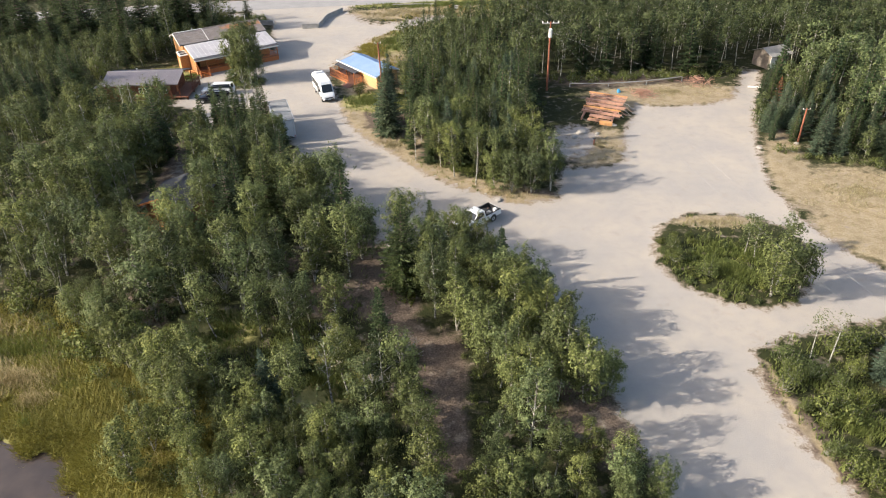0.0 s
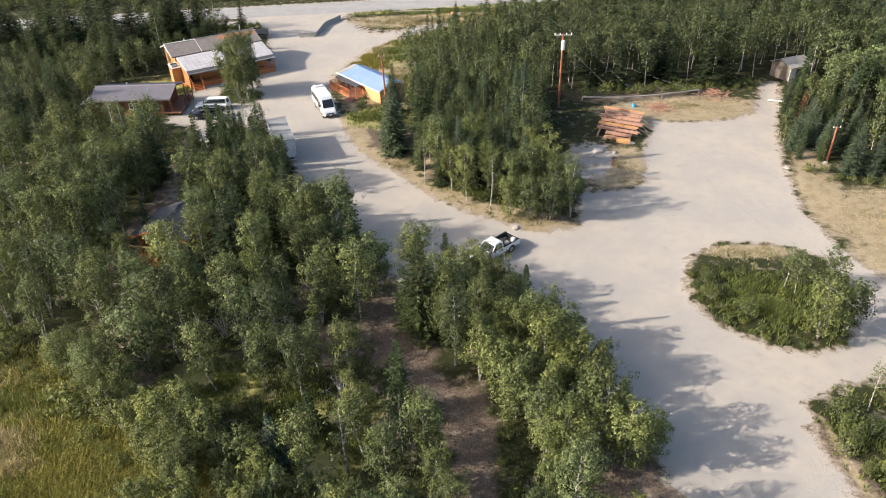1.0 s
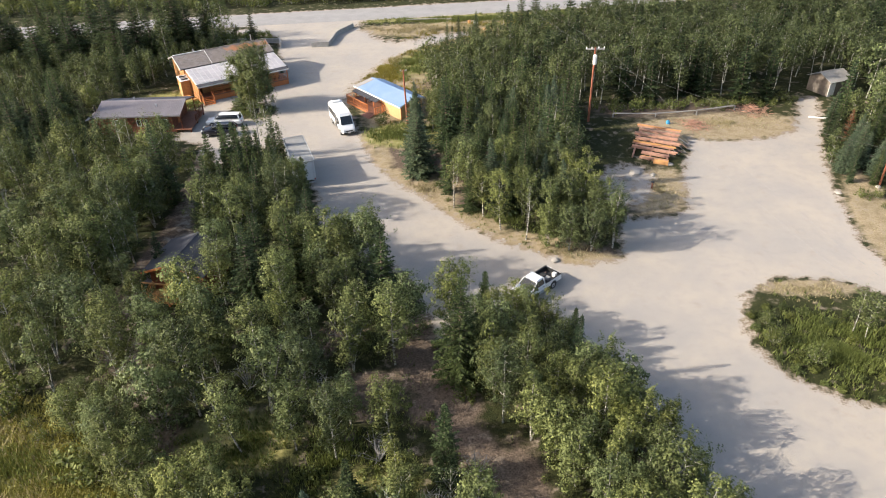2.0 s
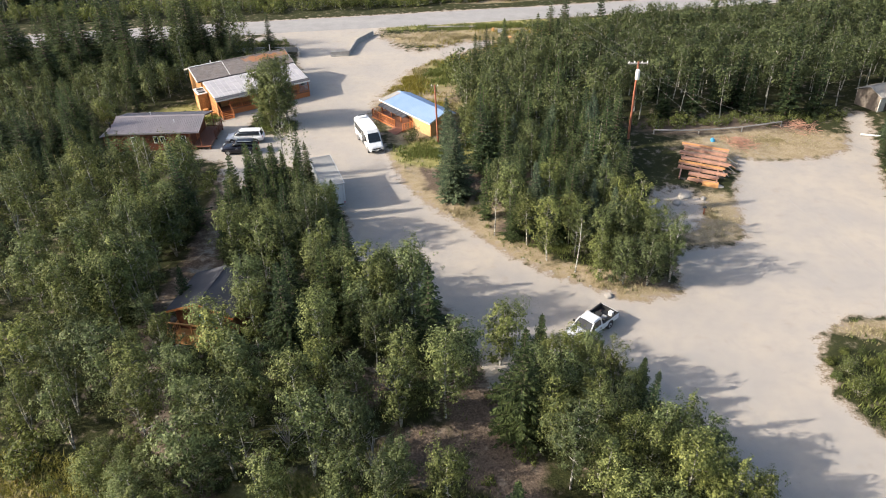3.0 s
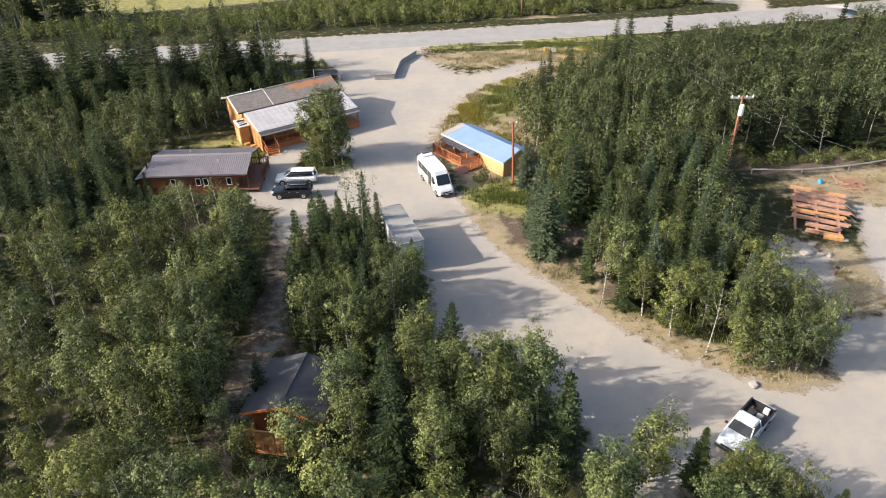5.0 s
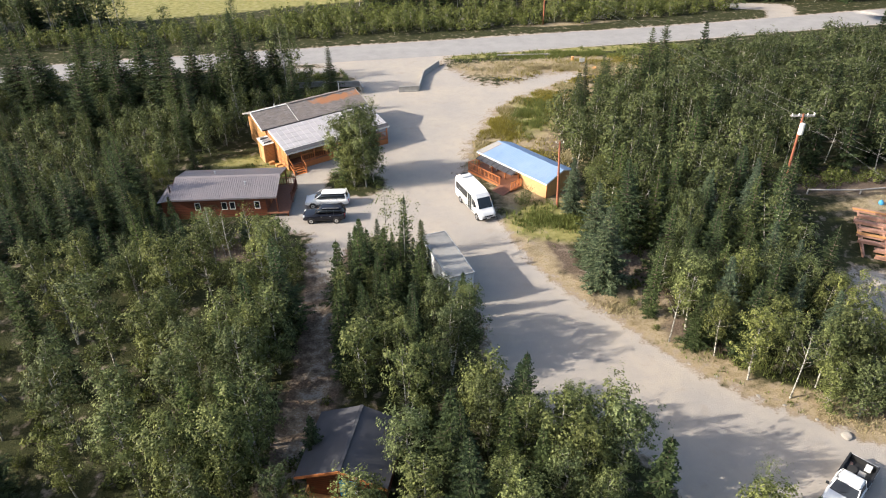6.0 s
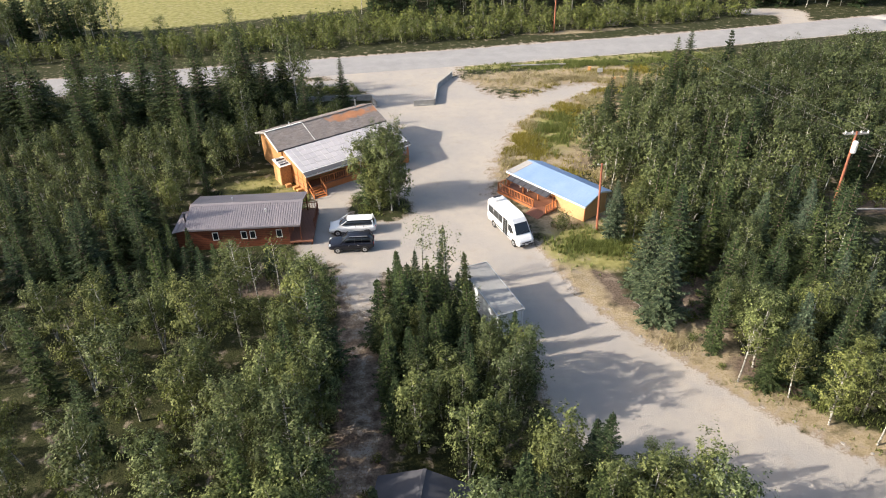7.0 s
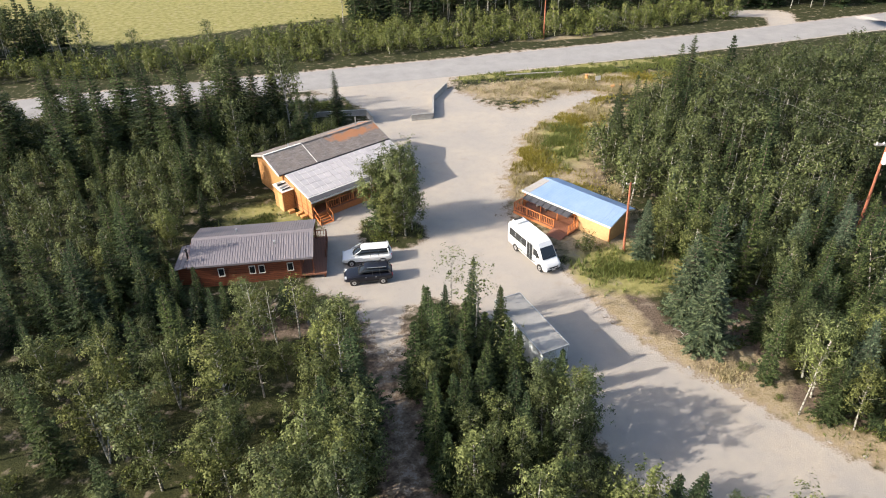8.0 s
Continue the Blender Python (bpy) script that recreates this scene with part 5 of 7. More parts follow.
def lodge():
    # local x along the ridge, y to the back, the origin on the ground under the ridge's south-west end
    t = thing("lodge", on_plan(-50.2, 121.4, 33.7), "orange-stained wooden lodge with grey shingle roof and milky porch roof", "building")
    L, ridge, eave, half, deck = 15.4, 5.15, 3.93, 3.55, 0.85
    wall = prism([(-3.1, 0), (3.1, 0), (3.1, 3.86), (0, 4.95), (-3.1, 3.86)], 0.5, L - 0.45)
    part("wall", wall, ORANGE_WALL, t)
    roof = bmesh.new()
    lay = roof.verts.layers.float.new("rust")
    for sgn in (-1, 1):
        nx = 24
        rows = []
        for i in range(nx + 1):
            x = L * i / nx
            rows.append([roof.verts.new((x, sgn * half * k / 6, ridge - (ridge - eave) * k / 6 + 0.02 * math.sin(i * 1.7 + k))) for k in range(7)])
        for r in rows:
            for k, v in enumerate(r):
                v[lay] = max(0.0, min(1.0, (v.co.x - 7.0) / 3.0)) * max(0.0, 1 - abs(k - 1.6) / 2.4)
        for r, s in zip(rows, rows[1:]):
            for k in range(6):
                q = (r[k], r[k + 1], s[k + 1], s[k])
                roof.faces.new(q if sgn < 0 else q[::-1])
    bmesh.ops.recalc_face_normals(roof, faces=roof.faces)
    ext = bmesh.ops.extrude_face_region(roof, geom=list(roof.faces))
    bmesh.ops.translate(roof, vec=(0, 0, -0.14), verts=[v for v in ext["geom"] if isinstance(v, bmesh.types.BMVert)])
    r = part("roof", roof, SHINGLES, t, "grey shingle roof with rust-brown worn patch")
    for sgn in (-1, 1):
        for x in (-0.02, L - 0.05):
            part("barge_board", bar((x, 0, ridge - 0.08), (x, sgn * half, eave - 0.08), 0.07, 0.2), GREY_WOOD, r)
    part("gable_end", prism([(-half, eave + 0.0), (0, ridge), (0, ridge - 0.22), (-half, eave - 0.22)], -0.12, -0.06), TRIM_WHITE, r)
    part("ridge_cap", bar((0, 0, ridge + 0.04), (5.0, 0, ridge + 0.04), 0.20, 0.05), TRIM_WHITE, r)
    part("ridge_cap", bar((5.0, 0, ridge + 0.03), (L, 0, ridge + 0.03), 0.26, 0.04), SHINGLES, r)
    part("roof_seam", bar((5.0, -0.05, ridge + 0.03), (5.0, -half, eave + 0.03), 0.07, 0.04), TRIM_WHITE, r)
    part("vent_pipe", tube([(3.4, 0.25, 4.9), (3.4, 0.25, 5.5)], [0.09, 0.09]), STEEL, r)
    part("chimney_pipe", tube([(13.2, 0.6, 5.0), (13.2, 0.6, 6.1)], [0.07, 0.07]), STEEL, r)
    part("gutter", bar((0, -half - 0.04, eave - 0.12), (L, -half - 0.04, eave - 0.12), 0.10, 0.1), DARK, r)
    # the porch
    x0, x1, y1, zf, zb = 0.7, 15.2, -9.4, 2.74, 3.88
    floor = part("porch_floor", box(x0, x1, y1 + 0.25, -3.1, deck - 0.12, deck), DECK_WOOD, t)
    part("skirting", box(x0 + 0.05, x1 - 0.05, y1 + 0.28, y1 + 0.33, 0, deck - 0.12), RAIL_WOOD, floor)
    part("side_wall", prism([(y1 + 0.3, 0), (-3.1, 0), (-3.1, 3.72), (y1 + 0.3, 2.5)], x0 + 0.02, x0 + 0.10), ORANGE_WALL, t)
    proof = part("porch_roof", slab(((x0 - 0.1, y1, zf - 0.16), (x1 + 0.1, y1, zf - 0.16), (x1 + 0.1, -half + 0.1, zb - 0.16), (x0 - 0.1, -half + 0.1, zb - 0.16)), 0.07), TRIM_WHITE, t)
    n, rows = 19, 5
    up = Vector((0, -(zb - zf), half * 0 + (-half + 0.1 - y1))).normalized()
    for j in range(rows):
        for i in range(n):
            fa, fb = 0.14 + 0.86 * j / rows, 0.14 + 0.86 * (j + 1) / rows - 0.008
            xa, xb = x0 + (x1 - x0) * i / n + 0.03, x0 + (x1 - x0) * (i + 1) / n - 0.03
            ya, yb = y1 + (-half + 0.1 - y1) * fa, y1 + (-half + 0.1 - y1) * fb
            za, zz = zf + (zb - zf) * fa, zf + (zb - zf) * fb
            part("panel", slab(((xa, ya, za - 0.07), (xb, ya, za - 0.07), (xb, yb, zz - 0.07), (xa, yb, zz - 0.07)), 0.03), PANEL, proof)
    part("eave_flashing", slab(((x0 - 0.12, y1 - 0.05, zf - 0.1), (x1 + 0.12, y1 - 0.05, zf - 0.1), (x1 + 0.12, y1 + 0.62, zf + 0.07), (x0 - 0.12, y1 + 0.62, zf + 0.07)), 0.03), DARK_ROOF, proof)
    part("fascia", box(x0 - 0.1, x1 + 0.1, y1 - 0.02, y1 + 0.05, zf - 0.34, zf - 0.1), TRIM_WHITE, proof)
    for i in range(9):
        x = x0 + 0.15 + (x1 - x0 - 0.3) * i / 8
        part("porch_post", bar((x, y1 + 0.35, deck), (x, y1 + 0.35, zf - 0.1), 0.13), RAIL_WOOD, t)
    part("porch_beam", box(x0, x1, y1 + 0.27, y1 + 0.43, zf - 0.3, zf - 0.12), RAIL_WOOD, t)
    railing(t, (x0 + 1.9, y1 + 0.33, deck), (x1 - 0.1, y1 + 0.33, deck), 0.95, 0.30, RAIL_WOOD)
    part("porch_back", box(x0 + 1, x1 - 1, y1 + 1.9, y1 + 1.98, deck, 2.6), ORANGE_WALL, t)
    stairs(t, Matrix.Translation((x0 + 0.25, y1 + 0.3, deck)), 1.5, 5, 0.165, 0.3, RAIL_WOOD)
    for x in (x0 + 0.2, x0 + 1.8):
        part("stair_rail", bar((x, y1 + 0.35, deck + 0.95), (x, y1 - 1.15, 1.0), 0.07, 0.09), RAIL_WOOD, t)
        part("stair_post", bar((x, y1 - 1.15, 0), (x, y1 - 1.15, 1.05), 0.1), RAIL_WOOD, t)
    # the box at the west end
    shed = part("lean_to", box(-0.75, 0.66, -5.2, -3.11, 0, 2.6), ORANGE_WALL, t, "orange boarded lean-to")
    part("lean_to_roof", slab(((-0.85, -5.35, 2.6), (0.66, -5.35, 2.6), (0.66, -3.12, 2.85), (-0.85, -3.12, 2.85)), 0.05), TRIM_WHITE, shed)
    part("lean_to_wall", box(-0.8, -0.751, -5.1, -4.1, 0.1, 2.2), YELLOW_WALL, shed)
    for k in range(3):
        part("ladder_rail", bar((-0.6, -5.0 + 0.55 * k, 2.78 + 0.06 * k), (0.5, -4.9 + 0.55 * k, 2.80 + 0.06 * k), 0.09, 0.12), BLACK if k != 1 else STEEL, shed)
    part("roof_box", box(-0.5, 0.1, -3.7, -3.3, 2.82, 3.0, 0.03), GREY_WOOD, shed)
    for x, y in ((-0.6, -6.1), (-0.15, -7.2), (-0.1, -8.1)):
        part("stacked_crate", box(x, x + 0.7, y, y + 0.5, 0, 0.45, 0.02), FRESH, shed)
    window_part(t, Matrix.Translation((4.5, y1 + 1.9, 1.6)), 1.3, 0.8, TRIM_WHITE)
    window_part(t, Matrix.Translation((9.0, y1 + 1.9, 1.6)), 1.3, 0.8, TRIM_WHITE)
    window_part(t, Matrix.Translation((L - 0.45, -0.5, 2.0)) @ Matrix.Rotation(radians(90), 4, "Z"), 1.0, 0.9, TRIM_WHITE)
    for x in (1.0, 2.1, 3.2, 4.3):
        part("wall_batten", box(x0 - 0.02, x0 + 0.018, y1 + 1.2 * x, y1 + 1.2 * x + 0.09, 0.1, 2.5 + 0.23 * x), RAIL_WOOD, t)
    part("side_rail", box(x0 - 0.03, x0 + 0.017, y1 + 0.3, -3.2, 1.55, 1.65), RAIL_WOOD, t)
    return t


lodge()


def cabin():
    # local x along the ridge, origin at the ground under the middle of the roof
    t = thing("log_cabin", on_plan(-49.6, 106.25, 1.5), "red-brown log cabin with ribbed grey-brown metal roof", "building")
    hl, hw, ridge, eave = 5.95, 3.64, 3.62, 2.66
    part("wall", prism([(-3.3, 0), (3.3, 0), (3.3, 2.62), (0, 3.48), (-3.3, 2.62)], -5.6, 4.6), RED_LOG, t)
    roof = ribbed("roof", (-hl, -hw, eave), (hl, -hw, eave), (hl, 0, ridge), (-hl, 0, ridge), 0.05, 0.24, 0.035, BROWN_METAL, t)
    ribbed("roof_sheet", (hl, hw, eave), (-hl, hw, eave), (-hl, 0, ridge), (hl, 0, ridge), 0.05, 0.24, 0.035, BROWN_METAL, roof)
    part("ridge_cap", prism([(-0.3, ridge - 0.01), (0, ridge + 0.12), (0.3, ridge - 0.01), (0, ridge + 0.08)], -hl, hl), BROWN_METAL, roof)
    for x in (-hl - 0.03, hl - 0.03):
        for s in (-1, 1):
            part("barge_board", bar((x, 0, ridge - 0.05), (x, s * hw, eave - 0.05), 0.05, 0.16), RED_LOG, roof)
    part("fascia", box(-hl, hl, -hw - 0.02, -hw + 0.03, eave - 0.14, eave - 0.005), BROWN_METAL, roof)
    for x, y in ((2.2, -1.5), (-1.8, 1.2)):
        z = ridge - 0.264 * abs(y)
        part("vent_pipe", tube([(x, y, z - 0.2), (x, y, z + 0.35)], [0.07, 0.07]), STEEL, roof)
        part("vent_cap", tube([(x, y, z + 0.35), (x, y, z + 0.42)], [0.12, 0.11]), STEEL, roof)
    for x, w, n in ((-3.3, 0.62, 0), (-0.35, 0.62, 0), (0.55, 0.62, 0), (3.3, 0.62, 0)):
        window_part(t, Matrix.Translation((x, -3.3, 1.15)), w, 0.95, TRIM_WHITE, bars=n)
    part("door", box(4.6, 4.66, -1.2, -0.3, 0.55, 2.5), RAIL_WOOD, t)
    deck = part("deck", box(4.6, 7.0, -3.4, 3.4, 0.42, 0.55), DECK_WOOD, t, "red-brown board deck")
    for x in (4.8, 6.85):
        for y in (-3.2, 0, 3.2):
            part("footing", box(x - 0.08, x + 0.08, y - 0.08, y + 0.08, 0, 0.42), RED_LOG, deck)
    for y in (-3.2, 3.2):
        part("porch_post", bar((5.8, y, 0.55), (5.8, y, 2.68), 0.12), RED_LOG, t)
    railing(t, (6.9, -0.5, 0.55), (6.9, 3.3, 0.55), 0.95, 0.28, RED_LOG)
    railing(t, (4.8, 3.3, 0.55), (6.9, 3.3, 0.55), 0.95, 0.28, RED_LOG)
    lean = part("lean_to", box(-7.2, -5.61, -2.7, 1.2, 0, 1.95), RED_LOG, t)
    ribbed("lean_to_roof", (-7.5, -3.0, 1.98), (-5.59, -3.0, 2.35), (-5.59, 1.4, 2.35), (-7.5, 1.4, 1.98), 0.05, 0.4, 0.04, BROWN_METAL, lean)
    part("stove_pipe", tube([(-6.2, -1.9, 2.0), (-6.2, -1.9, 3.6)], [0.10, 0.10]), BLACK, lean)
    part("pipe_cap", tube([(-6.2, -1.9, 3.6), (-6.2, -1.9, 3.72)], [0.17, 0.05]), BLACK, lean)
    return t


cabin()


def blue_shed():
    # local x along the front eave from its north-west end, y to the back
    t = thing("office_shed", on_plan(-20.7, 113.9, -50.7), "honey-coloured wooden shed with blue metal roof and railed veranda", "building")
    L, ez, rz, half, back, bz = 11.5, 2.3, 3.2, 2.75, 4.5, 2.62
    part("wall", prism([(0.35, 0.15), (4.1, 0.15), (4.1, 2.66), (half, 3.05), (0.35, 2.3)], 7.0, L - 0.3), YELLOW_WALL, t)
    part("back_wall", prism([(2.0, 0.15), (4.1, 0.15), (4.1, 2.66), (half, 3.05), (2.0, 2.82)], 1.6, 6.99), YELLOW_WALL, t)
    part("end_board", box(L - 0.30, L - 0.25, 0.33, 0.45, 0.1, 2.2), RAIL_WOOD, t)
    roof = ribbed("roof", (-0.3, 0, ez), (L, 0, ez), (L, half, rz), (0.7, half, rz), 0.05, 0.32, 0.02, BLUE_METAL, t)
    ribbed("roof_sheet", (L, back, bz), (1.3, back, bz), (0.7, half, rz), (L, half, rz), 0.05, 0.32, 0.02, BLUE_METAL, roof)
    part("fascia", box(-0.3, L, -0.03, 0.02, ez - 0.16, ez + 0.02), TRIM_WHITE, roof)
    for y, z in ((0.0, ez), (back, bz)):
        part("barge_board", bar((L + 0.02, y, z - 0.05), (L + 0.02, half, rz - 0.05), 0.04, 0.16), TRIM_WHITE, roof)
        part("barge_board", bar((-0.32 if y == 0 else 1.28, y, z - 0.05), (0.68, half, rz - 0.05), 0.04, 0.16), TRIM_WHITE, roof)
    part("roof_edge", slab(((-0.28, 0.02, ez + 0.05), (0.75, 0.02, ez + 0.05), (1.6, half - 0.2, rz - 0.02), (0.62, half - 0.2, rz - 0.02)), 0.035), GREY_WOOD, roof, "weathered pale end of the roof")
    awn = part("awning", slab(((0.5, -0.9, 1.92), (6.8, -0.9, 1.92), (6.8, 0.05, 2.12), (0.5, 0.05, 2.12)), 0.03), DARK_ROOF, t, "dark smoked awning panel")
    for i in range(8):
        x = 0.6 + i * 0.87
        part("awning_bar", bar((x, -0.88, 1.98), (x, 0.03, 2.18), 0.04), BLACK, awn)
    deck = part("veranda", box(-0.2, 7.4, -1.5, 2.0, 0.30, 0.42), DECK_WOOD, t)
    for x in (0, 2.4, 4.8, 7.2):
        for y in (-1.35, 1.6):
            part("footing", box(x - 0.08, x + 0.08, y - 0.08, y + 0.08, 0, 0.3), RAIL_WOOD, deck)
    for x in (0.1, 2.4, 4.7, 6.9):
        part("porch_post", bar((x, 0.12, 0.42), (x, 0.12, 2.22), 0.11), RAIL_WOOD, t)
    railing(t, (-0.15, -1.45, 0.42), (5.4, -1.45, 0.42), 0.95, 0.24, RAIL_WOOD)
    railing(t, (-0.15, -1.45, 0.42), (-0.15, 1.9, 0.42), 0.95, 0.24, RAIL_WOOD)
    railing(t, (7.35, -1.45, 0.42), (7.35, 0.2, 0.42), 0.95, 0.24, RAIL_WOOD)
    part("ramp", slab(((5.4, -1.5, 0.36), (7.3, -1.5, 0.36), (7.3, -2.7, 0.03), (5.4, -2.7, 0.03)), -0.06), DECK_WOOD, deck)
    part("front_skirt", box(-0.2, 5.4, -1.53, -1.48, 0.02, 0.3), RAIL_WOOD, deck)
    window_part(t, Matrix.Translation((3.0, 2.0, 1.2)), 1.6, 0.9, TRIM_WHITE)
    part("door", box(5.4, 6.3, 1.95, 2.01, 0.42, 2.4), RAIL_WOOD, t)
    part("table", box(1.2, 2.6, 0.7, 1.3, 1.08, 1.14), TRIM_WHITE, t)
    for x in (1.3, 2.5):
        part("table_leg", box(x - 0.04, x + 0.04, 0.75, 1.25, 0.42, 1.08), TRIM_WHITE, t)
    return t


blue_shed()


def hut():
    t = thing("log_hut", on_plan(-31.4, 67.2, 80), "dark-roofed log hut with a broken orange wood porch", "building")
    # local x along the ridge to the back
    part("wall", prism([(-2.6, 0), (2.6, 0), (2.6, 2.6), (0, 3.65), (-2.6, 2.6)], -2.3, 2.5), RED_LOG, t)
    r = part("roof", slab(((-2.9, -3.1, 2.75), (2.8, -3.1, 2.75), (2.8, 0, 3.9), (-2.9, 0, 3.9)), 0.06), DARK_ROOF, t)
    part("roof_slope", slab(((2.8, 3.1, 2.75), (-2.9, 3.1, 2.75), (-2.9, 0, 3.9), (2.8, 0, 3.9)), 0.06), DARK_ROOF, r)
    part("ridge_cap", bar((-2.9, 0, 3.97), (2.8, 0, 3.97), 0.24, 0.04), DARK_ROOF, r)
    for s in (-1, 1):
        part("barge_board", bar((-2.93, 0, 3.84), (-2.93, s * 3.1, 2.69), 0.05, 0.2), RAIL_WOOD, r)
    part("gable_board", prism([(-2.5, 1.2), (2.5, 1.2), (2.5, 2.55), (0, 3.6), (-2.5, 2.55)], -2.38, -2.31), RED_LOG, t)
    part("porch_floor", box(-4.2, -2.3, -2.5, 2.6, 0.45, 0.55), FRESH, t)
    part("porch_panel", box(-2.45, -2.39, -0.9, 0.3, 0.9, 2.4), TARP, t, "faded blue door panel")
    railing(t, (-4.15, -2.4, 0.55), (-4.15, 2.5, 0.55), 0.9, 0.25, FRESH)
    railing(t, (-4.15, 2.5, 0.55), (-2.4, 2.5, 0.55), 0.9, 0.25, FRESH)
    for y in (-2.3, 0.2, 2.4):
        part("footing", box(-4.1, -3.9, y - 0.1, y + 0.1, -0.1, 0.45), RAIL_WOOD, t)
        part("porch_post", bar((-4.1, y, 0.55), (-4.1, y, 2.55), 0.1), FRESH, t)
    part("porch_roof_bar", bar((-4.1, -2.6, 2.6), (-4.1, 2.7, 2.6), 0.12), FRESH, t)
    return t


hut()


def tool_shed():
    t = thing("tool_shed", on_plan(50.6, 114.2, 24), "small weathered brown shed with plank roof and white door", "building")
    part("wall", prism([(-1.9, 0), (1.9, 0), (1.9, 2.2), (0, 3.0), (-1.9, 2.2)], -2.0, 2.0), SHED_WOOD, t)
    r = part("roof", slab(((-2.3, -2.2, 2.2), (2.3, -2.2, 2.2), (2.3, 0, 3.15), (-2.3, 0, 3.15)), 0.08), GREY_WOOD, t)
    part("roof_slope", slab(((2.3, 2.2, 2.2), (-2.3, 2.2, 2.2), (-2.3, 0, 3.15), (2.3, 0, 3.15)), 0.08), GREY_WOOD, r)
    d = part("door", box(-2.1, -0.9, -1.97, -1.90, 0.05, 2.0), TRIM_WHITE, t, "white door")
    part("door_handle", box(-1.1, -1.02, -2.02, -1.97, 1.0, 1.12), STEEL, d)
    return t


tool_shed()


def box_trailer():
    # local x towards the near end
    c = Vector((-24.85, 89.85, 0))
    t = thing("box_trailer", on_plan(c.x, c.y, -70), "dull white box trailer with patched grey roof, parked by the drive", "trailer")
    b = part("body", box(-3.75, 3.75, -1.2, 1.2, 0.75, 3.22, 0.03), TRAILER_WHITE, t)
    part("roof", box(-3.80, 3.80, -1.25, 1.25, 3.22, 3.30), GREY_ROOF, t)
    for s in (-1, 1):
        part("roof_rail", box(-3.82, 3.82, s * 1.25 - 0.03, s * 1.25 + 0.03, 3.18, 3.34), STEEL, b)
        for i in range(6):
            x = -3.4 + i * 1.36
            part("side_post", box(x - 0.025, x + 0.025, s * 1.2 - 0.012, s * 1.2 + 0.012, 0.8, 3.18), STEEL, b)
    for x in (-3.82, 3.82):
        part("end_rail", box(x - 0.03, x + 0.03, -1.28, 1.28, 3.18, 3.34), STEEL, b)
    for y in (-1.17, 0.02):
        d = part("door", box(3.75, 3.79, y, y + 1.15, 0.8, 3.14), TRAILER_WHITE, t)
        part("lock_rod", tube([(3.82, y + 0.95, 0.85), (3.82, y + 0.95, 3.1)], [0.02, 0.02]), STEEL, d)
        part("hinge", box(3.79, 3.81, y + 0.03, y + 0.12, 2.6, 2.75), STEEL, d)
    part("under_frame", box(-3.7, 3.7, -0.9, 0.9, 0.55, 0.75), BLACK, t)
    part("bumper", box(3.70, 3.86, -1.1, 1.1, 0.45, 0.58), STEEL, t)
    for s in (-1, 1):
        part("tail_lamp", box(3.79, 3.82, s * 1.08 - 0.07, s * 1.08 + 0.07, 0.85, 1.0), RED_LAMP, t)
        for x in (0.2, 1.2):
            w = part("tyre", tube([(x, s * 0.82, 0.42), (x, s * 1.08, 0.42)], [0.42, 0.42], 16), RUBBER, t)
            part("rim", tube([(x, s * 1.0, 0.42), (x, s * 1.10, 0.42)], [0.22, 0.2], 12), STEEL, w)
    part("drawbar", bar((-3.7, 0, 0.6), (-5.0, 0, 0.5), 0.14), BLACK, t)
    part("jack_leg", bar((-4.5, 0, 0.0), (-4.5, 0, 0.75), 0.1), STEEL, t)
    return t


box_trailer()


# ---- vehicles ----
def section(x, rows):
    """A ring at x from (half width, z) rows, bottom to top."""
    return [(x, -w, z) for w, z in rows] + [(x, w, z) for w, z in rows[::-1]]


def wheel(parent, x, y, r, w, side):
    t = part("wheel", tube([(x, y - side * w / 2, r), (x, y - side * w * 0.4, r), (x, y + side * w * 0.4, r), (x, y + side * w / 2, r)], [r * 0.9, r, r, r * 0.9], 18), RUBBER, parent)
    part("rim", tube([(x, y + side * w * 0.30, r), (x, y + side * (w / 2 + 0.012), r)], [r * 0.66, r * 0.60], 14), ALLOY, t)
    part("hub_cap", tube([(x, y + side * (w / 2 + 0.010), r), (x, y + side * (w / 2 + 0.03), r)], [r * 0.22, r * 0.16], 10), BLACK, t)


def lamps(parent, xf, xr, y, zf, zr, hf=0.16, hr=0.3):
    for s in (-1, 1):
        part("headlight", box(xf - 0.20, xf, s * y - 0.17, s * y + 0.17, zf, zf + hf, 0.02), CLEAR_LAMP, parent)
        part("tail_light", box(xr, xr + 0.08, s * y - 0.09, s * y + 0.09, zr, zr + hr, 0.02), RED_LAMP, parent)


def mirrors(parent, x, y, z, mat, size=0.16):
    for s in (-1, 1):
        m = part("mirror", box(x - 0.07, x + 0.05, s * (y + 0.14) - 0.10, s * (y + 0.14) + 0.10, z, z + size, 0.02), mat, parent)
        part("mirror_arm", bar((x, s * (y - 0.04), z + 0.05), (x, s * (y + 0.06), z + 0.05), 0.04), BLACK, m)


def rounded(ob, levels=2):
    m = ob.modifiers.new("soft_edges", "SUBSURF")
    m.levels = m.render_levels = levels
    return ob


